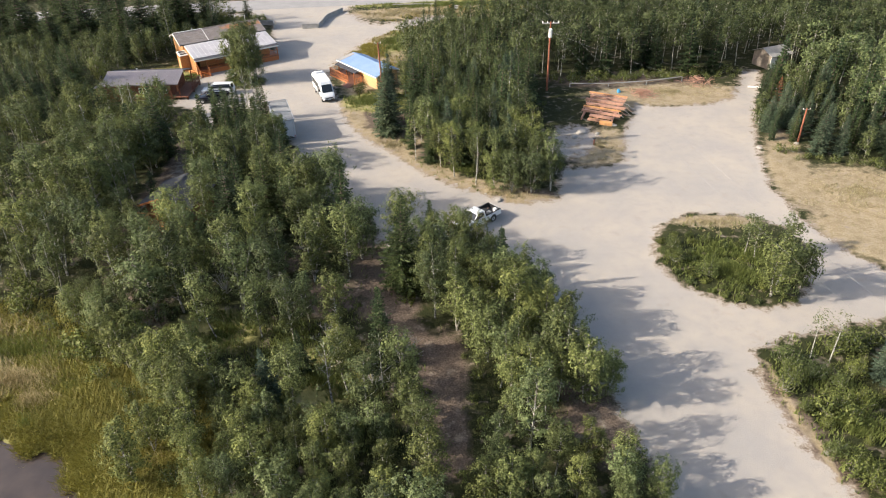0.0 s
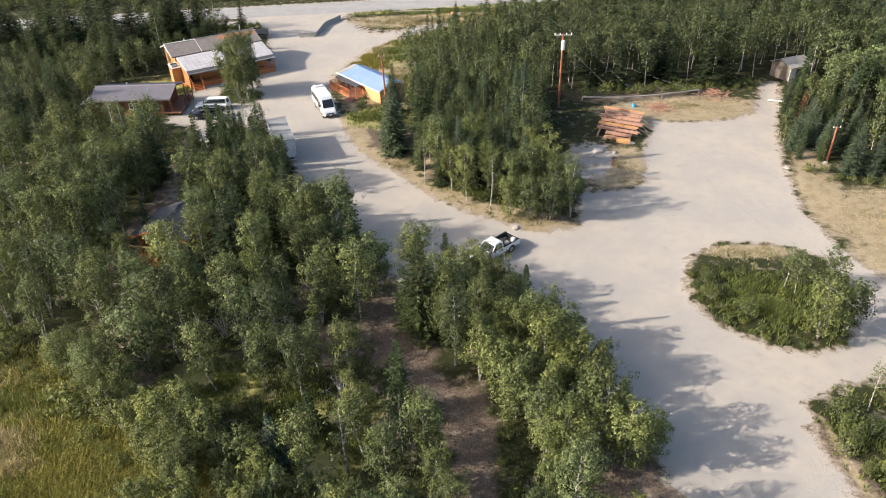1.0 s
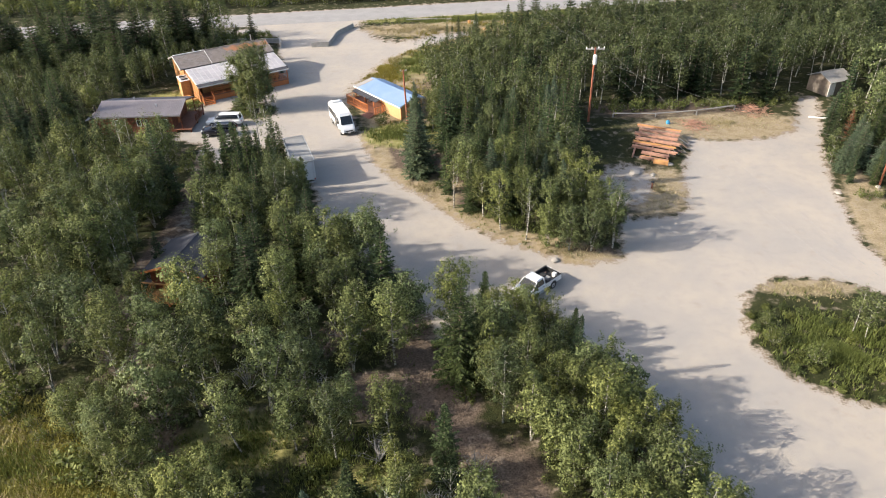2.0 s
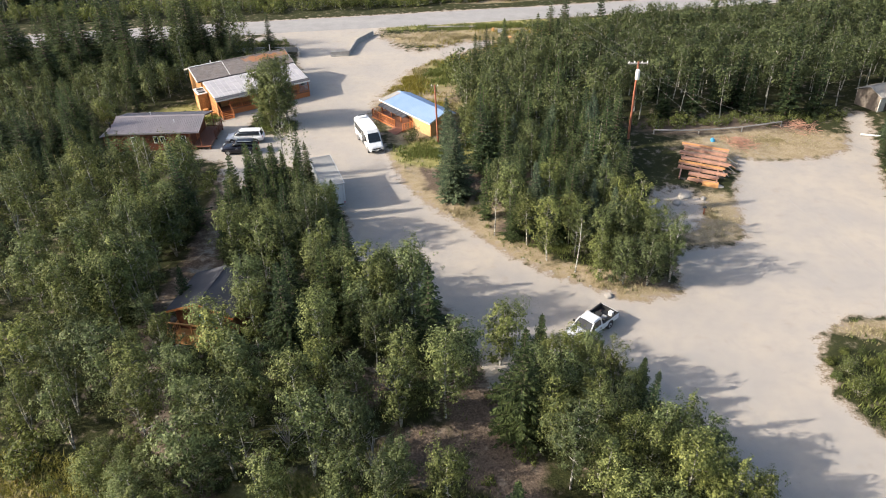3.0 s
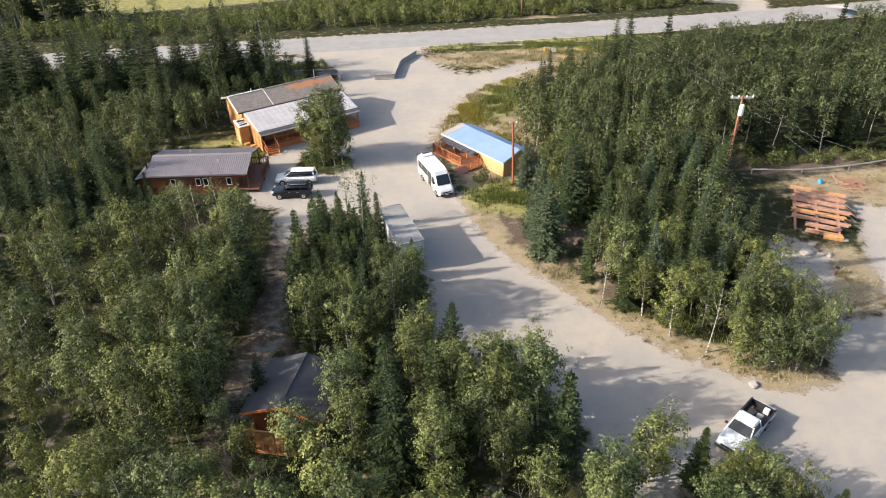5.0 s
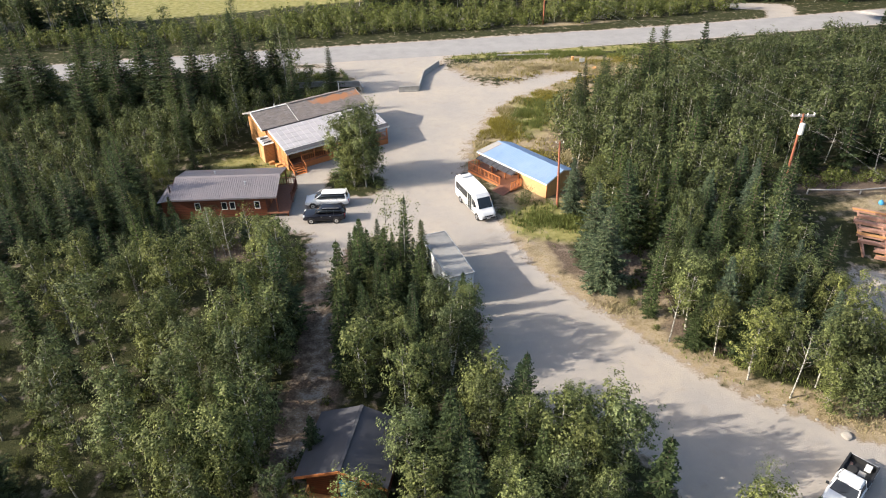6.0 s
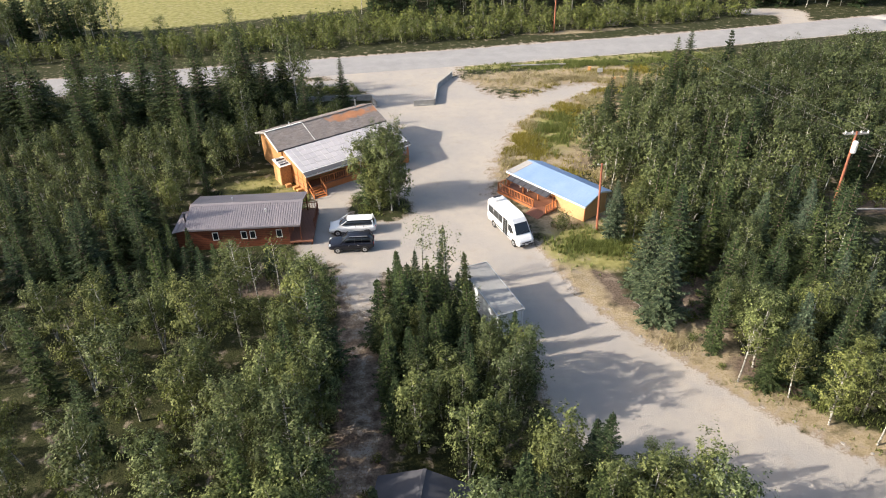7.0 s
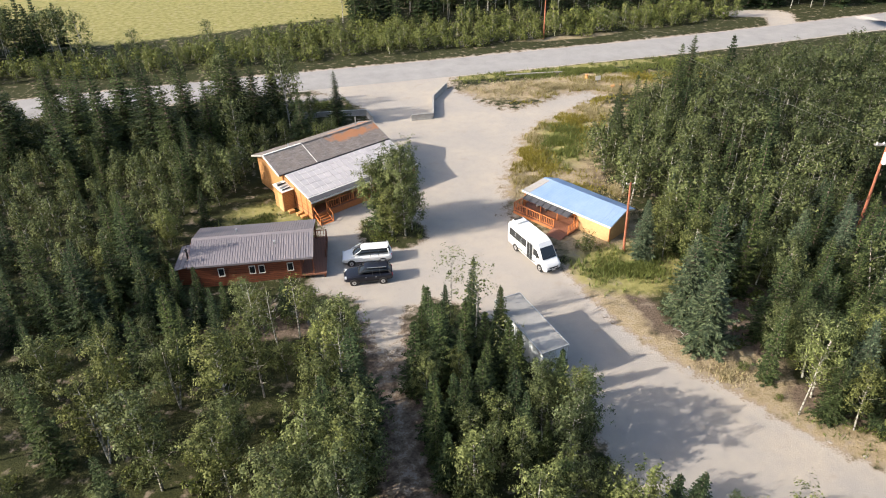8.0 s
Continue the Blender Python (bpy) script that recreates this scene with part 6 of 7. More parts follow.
def passenger_car(name, label, m, L, W, H, paint, belt, roof_x, nose, roof_mat=None, rails=False):
    """A closed car with the front towards local +x. roof_x: rear foot, rear top, front top, front foot of the windows."""
    t = thing(name, m, label, "car", "cars parked by the cabin")
    hw, f, r = W / 2, L / 2, -L / 2
    body = [section(r, [(hw * 0.70, 0.42), (hw * 0.80, 0.60), (hw * 0.80, belt - 0.12), (hw * 0.72, belt)]),
            section(r + 0.12, [(hw * 0.86, 0.34), (hw * 0.95, 0.55), (hw * 0.95, belt - 0.08), (hw * 0.86, belt + 0.02)]),
            section(r + 0.7, [(hw * 0.92, 0.28), (hw, 0.55), (hw, belt - 0.08), (hw * 0.92, belt + 0.02)]),
            section(roof_x[3] - 0.9, [(hw * 0.92, 0.28), (hw, 0.55), (hw, belt - 0.08), (hw * 0.92, belt + 0.02)]),
            section(roof_x[3], [(hw * 0.92, 0.28), (hw, 0.55), (hw * 0.99, belt - 0.10), (hw * 0.88, belt + 0.01)]),
            section(f - 0.45, [(hw * 0.90, 0.30), (hw * 0.97, 0.5), (hw * 0.95, nose), (hw * 0.80, nose + 0.10)]),
            section(f - 0.12, [(hw * 0.78, 0.30), (hw * 0.86, 0.45), (hw * 0.84, nose - 0.10), (hw * 0.66, nose)]),
            section(f, [(hw * 0.60, 0.36), (hw * 0.70, 0.48), (hw * 0.68, nose - 0.22), (hw * 0.5, nose - 0.14)])]
    b = rounded(part("body", loft(body), paint, t, smooth=True))
    a0, a1, b1, b0 = roof_x
    z0, z1 = belt - 0.02, H - 0.07
    cab = [section(a0, [(hw * 0.84, z0), (hw * 0.82, z0 + 0.03)]), section(a1, [(hw * 0.90, z0), (hw * 0.70, z1)]),
           section((a1 + b1) / 2, [(hw * 0.93, z0), (hw * 0.74, z1 + 0.015)]), section(b1, [(hw * 0.92, z0), (hw * 0.70, z1)]), section(b0, [(hw * 0.86, z0), (hw * 0.84, z0 + 0.03)])]
    rounded(part("cabin_glass", loft(cab), GLASS, t, "dark tinted glass", smooth=True), 1)
    top = [section(a1 - 0.10, [(hw * 0.66, z1 - 0.04), (hw * 0.62, z1 + 0.02)]), section(a1 + 0.25, [(hw * 0.735, z1 - 0.03), (hw * 0.62, H - 0.02)]),
           section((a1 + b1) / 2, [(hw * 0.755, z1 - 0.03), (hw * 0.62, H)]), section(b1 - 0.2, [(hw * 0.735, z1 - 0.03), (hw * 0.60, H - 0.02)]), section(b1 + 0.06, [(hw * 0.66, z1 - 0.05), (hw * 0.60, z1)])]
    roof = rounded(part("roof", loft(top), roof_mat or paint, t, smooth=True))
    for s in (-1, 1):
        part("pillar", bar((b1, s * hw * 0.71, z1), (b0, s * hw * 0.87, z0), 0.07, 0.06), paint, roof)
        part("pillar", bar((a1, s * hw * 0.71, z1), (a0 + 0.1, s * hw * 0.87, z0), 0.16, 0.06), paint, roof)
        for fx in (0.36, 0.68):
            x = a1 + (b1 - a1) * fx
            part("pillar", bar((x, s * hw * 0.735, z1), (x - 0.02, s * hw * 0.935, z0), 0.05, 0.05), BLACK, roof)
        if rails:
            part("roof_rail", bar((a1 + 0.2, s * hw * 0.66, H + 0.05), (b1 - 0.25, s * hw * 0.66, H + 0.05), 0.045, 0.05), STEEL, roof)
        part("side_trim", bar((r + 0.9, s * hw * 1.003, 0.42), (f - 1.1, s * hw * 1.003, 0.42), 0.02, 0.10), BLACK, b)
        for x in (r + 1.55, (r + f) / 2 + 0.15):
            part("door_handle", box(x, x + 0.18, s * hw - 0.012, s * hw + 0.025, belt - 0.2, belt - 0.16), STEEL if paint is CHARCOAL else paint, b)
    for x in (f - 0.95, r + 1.0):
        for s in (-1, 1):
            part("wheel_arch", tube([(x, s * hw * 0.80, 0.36), (x, s * hw * 1.004, 0.36)], [0.41, 0.41], 18), BLACK, b)
            wheel(t, x, s * (hw - 0.10), 0.345, 0.23, s)
    part("grille", box(f - 0.02, f + 0.015, -hw * 0.42, hw * 0.42, nose - 0.30, nose - 0.16), BLACK, b)
    part("bumper", box(f - 0.10, f + 0.02, -hw * 0.60, hw * 0.60, 0.34, 0.46, 0.03), BLACK if paint is CHARCOAL else paint, b)
    part("number_plate", box(r - 0.015, r + 0.01, -0.26, 0.26, 0.62, 0.76), TRIM_WHITE, b)
    lamps(b, f - 0.06, r + 0.02, hw * 0.70, nose - 0.16, belt - 0.32)
    mirrors(b, b0 - 0.45, hw * 0.95, belt + 0.0, paint)
    return t


passenger_car("minivan", "white minivan with tinted windows parked on gravel", on_plan(-38.5, 105.65, 181.5), 5.1, 1.98, 1.74, WHITE, 1.02, (-2.42, -2.15, 0.55, 1.55), 0.82)
passenger_car("dark_suv", "charcoal grey off-road car with roof rails parked on gravel", on_plan(-38.35, 102.2, 181.0), 4.75, 1.90, 1.74, CHARCOAL, 1.08, (-2.28, -1.95, 0.35, 1.12), 0.92, rails=True)


def shuttle_van():
    t = thing("shuttle_van", on_plan(-21.5, 104.1, -67.3), "white high-roofed shuttle van with dark windows on the drive", "van")
    hw, f, r, belt = 1.0, 3.42, -3.42, 1.28
    low = [section(r, [(0.90, 0.45), (0.97, 0.7), (0.97, 2.45), (0.80, 2.70)]), section(r + 0.1, [(0.95, 0.36), (hw, 0.6), (hw, 2.45), (0.82, 2.76)]),
           section(0.9, [(0.95, 0.34), (hw, 0.6), (hw, 2.45), (0.82, 2.78)]), section(1.55, [(0.95, 0.34), (hw, 0.6), (hw * 0.985, 2.30), (0.76, 2.66)]),
           section(1.95, [(0.95, 0.34), (hw, 0.6), (hw * 0.96, 2.0), (0.76, 2.30)]), section(2.62, [(0.95, 0.34), (hw, 0.6), (hw * 0.96, 1.25), (0.82, 1.36)]),
           section(3.12, [(0.92, 0.34), (0.97, 0.55), (0.92, 1.0), (0.74, 1.10)]), section(3.34, [(0.82, 0.34), (0.88, 0.5), (0.84, 0.86), (0.66, 0.94)]), section(f, [(0.72, 0.38), (0.78, 0.5), (0.74, 0.78), (0.58, 0.84)])]
    b = part("body", loft(low), WHITE, t)
    ws = slab(((2.66, -0.80, 1.36), (2.66, 0.80, 1.36), (1.97, 0.745, 2.33), (1.97, -0.745, 2.33)), 0.02)
    part("windscreen", ws, GLASS, t)
    for s in (-1, 1):
        for xa, xb in ((-3.1, -2.05), (-2.0, -0.95), (-0.9, 0.0)):
            q = ((xa, s * 1.0, 1.42), (xb, s * 1.0, 1.42), (xb, s * 0.995, 2.28), (xa, s * 0.995, 2.28))
            part("window", slab(q if s < 0 else q[::-1], 0.015), GLASS, t)
        q = ((1.25, s * 1.0, 1.36), (2.30, s * 0.975, 1.36), (1.80, s * 0.975, 2.08), (1.25, s * 0.99, 2.12))
        part("cab_window", slab(q if s < 0 else q[::-1], 0.015), GLASS, t)
        part("side_trim", bar((-2.0, s * 1.005, 0.62), (1.7, s * 1.005, 0.62), 0.02, 0.12), BLACK, b)
        part("door_handle", box(1.22, 1.4, s * 1.0 - 0.012, s * 1.0 + 0.03, 1.12, 1.17), BLACK, b)
        part("side_lamp", box(-0.1, 0.05, s * 1.0 - 0.01, s * 1.0 + 0.02, 0.9, 0.96), AMBER, b)
    # the folding passenger door on the kerb side
    for xa in (0.18, 0.68):
        d = part("door_leaf", box(xa, xa + 0.45, -1.03, -1.0, 0.48, 2.35), BLACK, t)
        part("door_pane", box(xa + 0.06, xa + 0.39, -1.045, -1.03, 0.62, 2.25), GLASS, d)
        part("door_edge", box(xa + 0.45, xa + 0.48, -1.05, -1.0, 0.48, 2.38), STEEL, d)
    part("rear_window", box(r - 0.02, r, -0.72, 0.72, 1.5, 2.25), GLASS, t)
    part("roof_hatch", box(-0.6, 0.1, -0.35, 0.35, 2.77, 2.83, 0.02), WHITE, b)
    ac = part("roof_unit", box(-3.25, -2.35, -0.62, 0.62, 2.75, 2.96, 0.06), WHITE, t, "white roof cooling unit")
    part("vent_grille", box(-3.2, -2.9, -0.5, 0.5, 2.955, 2.97), BLACK, ac)
    part("grille", box(f - 0.03, f + 0.015, -0.5, 0.5, 0.64, 0.78), BLACK, b)
    part("bumper", box(f - 0.16, f + 0.03, -0.76, 0.76, 0.34, 0.56, 0.04), BLACK, b)
    part("number_plate", box(f + 0.03, f + 0.045, -0.2, 0.2, 0.42, 0.54), TRIM_WHITE, b)
    part("wiper", bar((2.69, -0.5, 1.40), (2.50, 0.2, 1.66), 0.025), BLACK, b)
    part("wiper", bar((2.69, 0.1, 1.40), (2.50, 0.7, 1.66), 0.025), BLACK, b)
    lamps(b, 3.30, r + 0.0, 0.74, 0.76, 0.9, 0.2, 0.5)
    mirrors(b, 2.1, 1.0, 1.45, BLACK, 0.3)
    for x in (2.45, -1.9):
        for s in (-1, 1):
            part("wheel_arch", tube([(x, s * 0.80, 0.38), (x, s * 1.006, 0.38)], [0.45, 0.45], 18), BLACK, b)
            wheel(t, x, s * 0.90, 0.36, 0.24, s)
    return t


shuttle_van()


def pickup():
    t = thing("pickup_truck", on_plan(1.25, 64.85, 223.8), "white pickup truck with a black bed full of tools and scrap", "truck")
    hw, f, r = 0.95, 2.72, -2.72
    front = [section(0.28, [(0.84, 0.45), (hw, 0.62), (hw, 1.06), (0.86, 1.14)]), section(1.45, [(0.84, 0.45), (hw, 0.62), (hw, 1.04), (0.84, 1.12)]),
             section(2.35, [(0.84, 0.45), (0.93, 0.62), (0.91, 0.98), (0.78, 1.05)]), section(2.62, [(0.80, 0.5), (0.86, 0.62), (0.84, 0.92), (0.70, 0.98)]), section(f, [(0.72, 0.55), (0.78, 0.64), (0.76, 0.84), (0.66, 0.88)])]
    b = part("body", loft(front), WHITE, t)
    cab = [section(-0.42, [(0.84, 0.45), (hw, 0.62), (hw, 1.10), (0.90, 1.14)]), section(0.30, [(0.84, 0.45), (hw, 0.62), (hw, 1.10), (0.90, 1.14)])]
    part("cab_side", loft(cab), WHITE, t)
    win = [section(-0.44, [(0.86, 1.10), (0.84, 1.13)]), section(-0.30, [(0.88, 1.10), (0.71, 1.70)]), section(0.62, [(0.88, 1.10), (0.70, 1.70)]), section(1.28, [(0.86, 1.10), (0.83, 1.13)])]
    part("cab_glass", loft(win), GLASS, t, "dark cab glass")
    top = [section(-0.40, [(0.68, 1.62), (0.62, 1.70)]), section(-0.15, [(0.74, 1.66), (0.62, 1.77)]), section(0.45, [(0.735, 1.66), (0.62, 1.77)]), section(0.70, [(0.68, 1.63), (0.62, 1.68)])]
    roof = part("roof", loft(top), WHITE, t)
    for s in (-1, 1):
        part("pillar", bar((0.62, s * 0.71, 1.69), (1.26, s * 0.85, 1.12), 0.08, 0.06), WHITE, roof)
        part("pillar", bar((-0.30, s * 0.72, 1.69), (-0.38, s * 0.88, 1.10), 0.20, 0.06), WHITE, roof)
        part("door_handle", box(-0.2, 0.0, s * 0.95 - 0.012, s * 0.95 + 0.025, 0.92, 0.97), BLACK, b)
        part("step_bar", bar((-0.4, s * 0.93, 0.42), (1.1, s * 0.93, 0.42), 0.12, 0.06), STEEL, b)
    # the bed: floor, sides, head board and tail gate
    bed = part("bed_floor", box(r, -0.46, -0.86, 0.86, 0.62, 0.70), BLACK, t)
    for s in (-1, 1):
        y0, y1 = (s * 0.86, s * 0.95) if s > 0 else (s * 0.95, s * 0.86)
        part("bed_side", box(r, -0.46, y0, y1, 0.52, 1.12, 0.02), WHITE, t)
        part("bed_liner", box(r + 0.05, -0.5, s * 0.845 - 0.012, s * 0.845 + 0.012, 0.70, 1.15), BLACK, bed)
        part("bed_rail", box(r, -0.46, s * 0.905 - 0.06, s * 0.905 + 0.06, 1.12, 1.16), BLACK, bed)
    part("head_board", box(-0.50, -0.44, -0.86, 0.86, 0.70, 1.20), BLACK, bed)
    gate = part("tail_gate", box(r - 0.02, r + 0.06, -0.86, 0.86, 0.58, 1.12, 0.02), WHITE, t)
    part("gate_liner", box(r + 0.06, r + 0.08, -0.84, 0.84, 0.70, 1.14), BLACK, gate)
    part("bumper", box(r - 0.16, r - 0.02, -0.9, 0.9, 0.44, 0.58, 0.02), STEEL, t)
    part("front_bumper", box(f - 0.08, f + 0.12, -0.90, 0.90, 0.44, 0.64, 0.04), BLACK, b)
    part("grille", box(f - 0.02, f + 0.02, -0.50, 0.50, 0.68, 0.86), BLACK, b)
    part("wiper", bar((1.24, -0.4, 1.15), (1.05, 0.2, 1.33), 0.025), BLACK, b)
    lamps(b, 2.70, r - 0.03, 0.72, 0.70, 0.72, 0.16, 0.3)
    mirrors(b, 1.0, 0.92, 1.12, BLACK, 0.2)
    for x in (1.75, -1.55):
        for s in (-1, 1):
            part("wheel_arch", tube([(x, s * 0.74, 0.42), (x, s * 0.956, 0.42)], [0.46, 0.46], 18), BLACK, b)
            wheel(t, x, s * 0.84, 0.37, 0.25, s)
    m = t.matrix_world
    for name, label, x0, x1, y0, y1, z0, z1, mat in (("toolbox", "grey metal toolbox in the truck bed", -1.1, -0.65, -0.75, 0.1, 0.70, 1.02, STEEL), ("crate", "pale wooden crate in the truck bed", -1.75, -1.3, 0.1, 0.55, 0.70, 0.98, GREY_WOOD),
                                                     ("bucket_box", "white plastic box in the truck bed", -2.5, -2.15, 0.3, 0.7, 0.70, 1.12, TRIM_WHITE), ("spare_board", "weathered board lying in the truck bed", -2.4, -0.7, -0.6, -0.4, 0.70, 0.76, PLANK)):
        o = tagged(link_mesh(name, box(x0, x1, y0, y1, z0, z1, 0.03), mat), label, "cargo")
        o.matrix_world = m @ Matrix.Rotation(0.04, 4, "Z")
    part("spare_tyre", tube([(-1.6, -0.35, 0.71), (-1.6, -0.35, 0.77), (-1.6, -0.35, 0.89), (-1.6, -0.35, 0.95)], [0.30, 0.36, 0.36, 0.30], 18), RUBBER, bed)
    return t


pickup()


# ---- poles, wires, fences ----
def utility_pole(x, y, h, lean=(0, 0)):
    t = thing("utility_pole", Matrix.Translation((x, y, 0)), "red-brown wooden utility pole with cross-arm and white transformer", "pole")
    tip = (lean[0], lean[1], h)
    part("pole", tube([(0, 0, -0.2), (tip[0] * 0.5, tip[1] * 0.5, h * 0.5), tip], [0.17, 0.14, 0.11], 10), POLE_WOOD, t)
    a = part("cross_arm", bar((tip[0] - 1.25, tip[1] + 0.0, h - 0.25), (tip[0] + 1.25, tip[1], h - 0.25), 0.12, 0.14), GREY_WOOD, t)
    part("cross_arm", bar((tip[0] - 1.25, tip[1] + 0.22, h - 0.25), (tip[0] + 1.25, tip[1] + 0.22, h - 0.25), 0.1, 0.14), GREY_WOOD, t)
    for k in (-1.15, -0.45, 0.45, 1.15):
        part("insulator", tube([(tip[0] + k, tip[1], h - 0.2), (tip[0] + k, tip[1], h - 0.1), (tip[0] + k, tip[1], h + 0.08)], [0.04, 0.09, 0.04], 8), TRIM_WHITE, a)
    c = part("transformer", tube([(tip[0], tip[1] - 0.36, h - 2.2), (tip[0], tip[1] - 0.36, h - 2.1), (tip[0], tip[1] - 0.36, h - 1.0), (tip[0], tip[1] - 0.36, h - 0.9)], [0.2, 0.27, 0.27, 0.18], 14), TRIM_WHITE, t, "white transformer can")
    part("bracket", bar((tip[0], tip[1], h - 1.5), (tip[0], tip[1] - 0.3, h - 1.5), 0.08), STEEL, c)
    return t


utility_pole(12.9, 103.9, 10.6)


def plain_pole(x, y, h, label, arms=True, lean=0.0):
    t = thing("wooden_pole", Matrix.Translation((x, y, 0)), label, "pole")
    part("pole", tube([(0, 0, -0.2), (lean * 0.5, 0, h * 0.5), (lean, 0, h)], [0.14, 0.125, 0.10], 10), POLE_WOOD, t)
    if arms:
        a = part("arm", bar((lean - 0.45, 0, h - 0.12), (lean + 0.45, 0, h - 0.12), 0.07), GREY_WOOD, t)
        for k in (-0.4, 0.4):
            part("insulator", tube([(lean + k, 0, h - 0.1), (lean + k, 0, h + 0.08)], [0.05, 0.03], 8), TRIM_WHITE, a)
    return t


plain_pole(-12.3, 103.5, 8.2, "orange-brown wooden pole beside the blue-roofed shed", lean=-0.25)
plain_pole(43.0, 84.1, 4.6, "short red-brown pole at the clearing's edge")
plain_pole(-4.5, 178.0, 11.0, "red-brown wooden pole beyond the road")


def wire(a, b, sag, r=0.014):
    a, b = Vector(a), Vector(b)
    pts = [a.lerp(b, i / 16) - Vector((0, 0, sag * 4 * (i / 16) * (1 - i / 16))) for i in range(17)]
    return tagged(link_mesh("power_line", tube(pts, [r] * 17, 5), WIRE), "thin pale overhead wire strung between the poles", "wire", "overhead wires")


wire((11.75, 103.9, 10.7), (28.5, 21.0, 10.5), 1.4, 0.006)
wire((14.05, 103.9, 10.7), (31.0, 21.0, 10.5), 1.4, 0.006)
wire((11.75, 103.9, 10.7), (-5.2, 178.0, 11.0), 1.0, 0.008)
wire((14.05, 103.9, 10.7), (-3.8, 178.0, 11.0), 1.0, 0.008)
wire((12.9, 103.9, 9.2), (43.0, 84.1, 4.5), 0.8, 0.008)
plain_pole(29.7, 20.9, 10.6, "red-brown wooden pole carrying the overhead wires")


def plank_wall(name, pts, h, mat, label):
    """A low wall of separate panels between posts along pts."""
    t = thing(name, Matrix.Identity(4), label, "barrier")
    for a, b in zip(pts, pts[1:]):
        a, b = Vector((*a, 0)), Vector((*b, 0))
        n = max(1, round((b - a).length / 2.4))
        for i in range(n):
            p, q = a.lerp(b, i / n), a.lerp(b, (i + 0.97) / n)
            part("panel", bar(p + Vector((0, 0, h / 2)), q + Vector((0, 0, h / 2)), 0.16, h), mat, t)
            part("cap", bar(p + Vector((0, 0, h)), q + Vector((0, 0, h)), 0.24, 0.08), mat, t)
            part("foot", bar(p + Vector((0, 0, 0.09)), q + Vector((0, 0, 0.09)), 0.42, 0.18), mat, t)
    return t


plank_wall("gate_barrier", [(-32, 141.7), (-28.8, 141.9), (-28.5, 145.5), (-28.2, 149), (-25.6, 154.4)], 0.85, CONCRETE, "low grey barrier wall bending round the drive's mouth")
plank_wall("yard_fence", [(-37.6, 141.6), (-38.5, 144.5), (-48.5, 144.4)], 0.95, CONCRETE, "pale low fence behind the lodge")


def log_rail():
    t = thing("log_rail", Matrix.Identity(4), "long pale pole laid on short posts as a barrier", "barrier")
    pts = [(16.6, 105.3), (22.5, 105.0), (28.5, 105.8), (34.4, 107.4)]
    for a, b in zip(pts, pts[1:]):
        part("log", tube([(*a, 0.75), ((a[0] + b[0]) / 2, (a[1] + b[1]) / 2, 0.72), (*b, 0.75)], [0.09, 0.10, 0.08], 8), GREY_WOOD, t)
    for p in pts:
        part("post", tube([(*p, -0.1), (*p, 0.72)], [0.1, 0.09], 8), GREY_WOOD, t)
    return t


log_rail()
b = tagged(link_mesh("pole_on_ground", tube([(43.5, 104.0, 0.2), (47.5, 102.8, 0.2)], [0.14, 0.11], 8), TRIM_WHITE), "pale peeled log lying at the clearing's mouth", "log")


def timber_stack():
    """Rows of planks on bearers; local x along the planks, y to the back."""
    t = thing("timber_stack", on_plan(16.6, 93.8, -27), "weathered brown planks stacked in open rows on bearers", "timber")
    rng = random.Random(5)
    for j in range(8):
        y = -1.5 + j * 1.08
        x0 = rng.uniform(-0.2, 0.2) + (1.2 if j < 2 else 0) - 0.11 * y
        z = 0.50 + 0.13 * j
        ln = rng.uniform(5.2, 5.7) if j > 1 else 3.4
        for k in range(2):
            m = Matrix.Translation((x0 + rng.uniform(-0.12, 0.12), y + k * 0.23, z + rng.uniform(-0.015, 0.02))) @ Matrix.Rotation(rng.uniform(-0.012, 0.012), 4, "Z")
            bb = bmesh.new()
            add_box(bb, 0, ln, 0, 0.21, 0, 0.08, m)
            part("plank", bb, PLANK if rng.random() < 0.9 else FRESH, t)
        bb = bmesh.new()
        add_box(bb, x0, x0 + ln - 0.1, y - 0.01, y + 0.05, z - 0.22, z - 0.002)
        part("edge_beam", bb, PLANK, t)
    for x in (0.5, 2.6, 4.7):
        for k in range(2):
            part("bearer", bar((x, -1.3, 0.12 + 0.2 * k), (x - 0.8, 6.5, 0.32 + 0.95 * k), 0.16, 0.2), PLANK, t)
    part("end_panel", slab(((3.2, -1.75, 0.0), (5.0, -1.75, 0.0), (5.0, -1.55, 0.62), (3.2, -1.55, 0.62)), 0.04), FRESH, t, "fresh orange plywood panel")
    for i in range(5):
        y = 1.5 + i * 0.9
        part("leaning_pole", tube([(5.1 - 0.11 * y, y, 0.75 + 0.1 * i), (5.75 + 0.1 * i, y + 0.3, 0.05)], [0.04, 0.05], 6), PLANK if i % 2 else GREY_WOOD, t)
    return t


timber_stack()


def boulder(x, y, r, seed, label="pale rounded boulder beside the drive"):
    rng = random.Random(seed)
    bm = bmesh.new()
    bmesh.ops.create_icosphere(bm, subdivisions=3, radius=r)
    off = Vector((rng.uniform(0, 50), rng.uniform(0, 50), 0))
    for v in bm.verts:
        v.co *= 1 + 0.28 * noise.noise(v.co * (1.1 / r) + off)
        v.co.z *= 0.62
        v.co.x *= 1.25
    o = tagged(link_mesh("boulder", bm, ROCK), label, "rock", "boulders at the verge")
    o.matrix_world = Matrix.Translation((x, y, 0.18 * r)) @ Matrix.Rotation(rng.uniform(0, 6), 4, "Z")
    return o


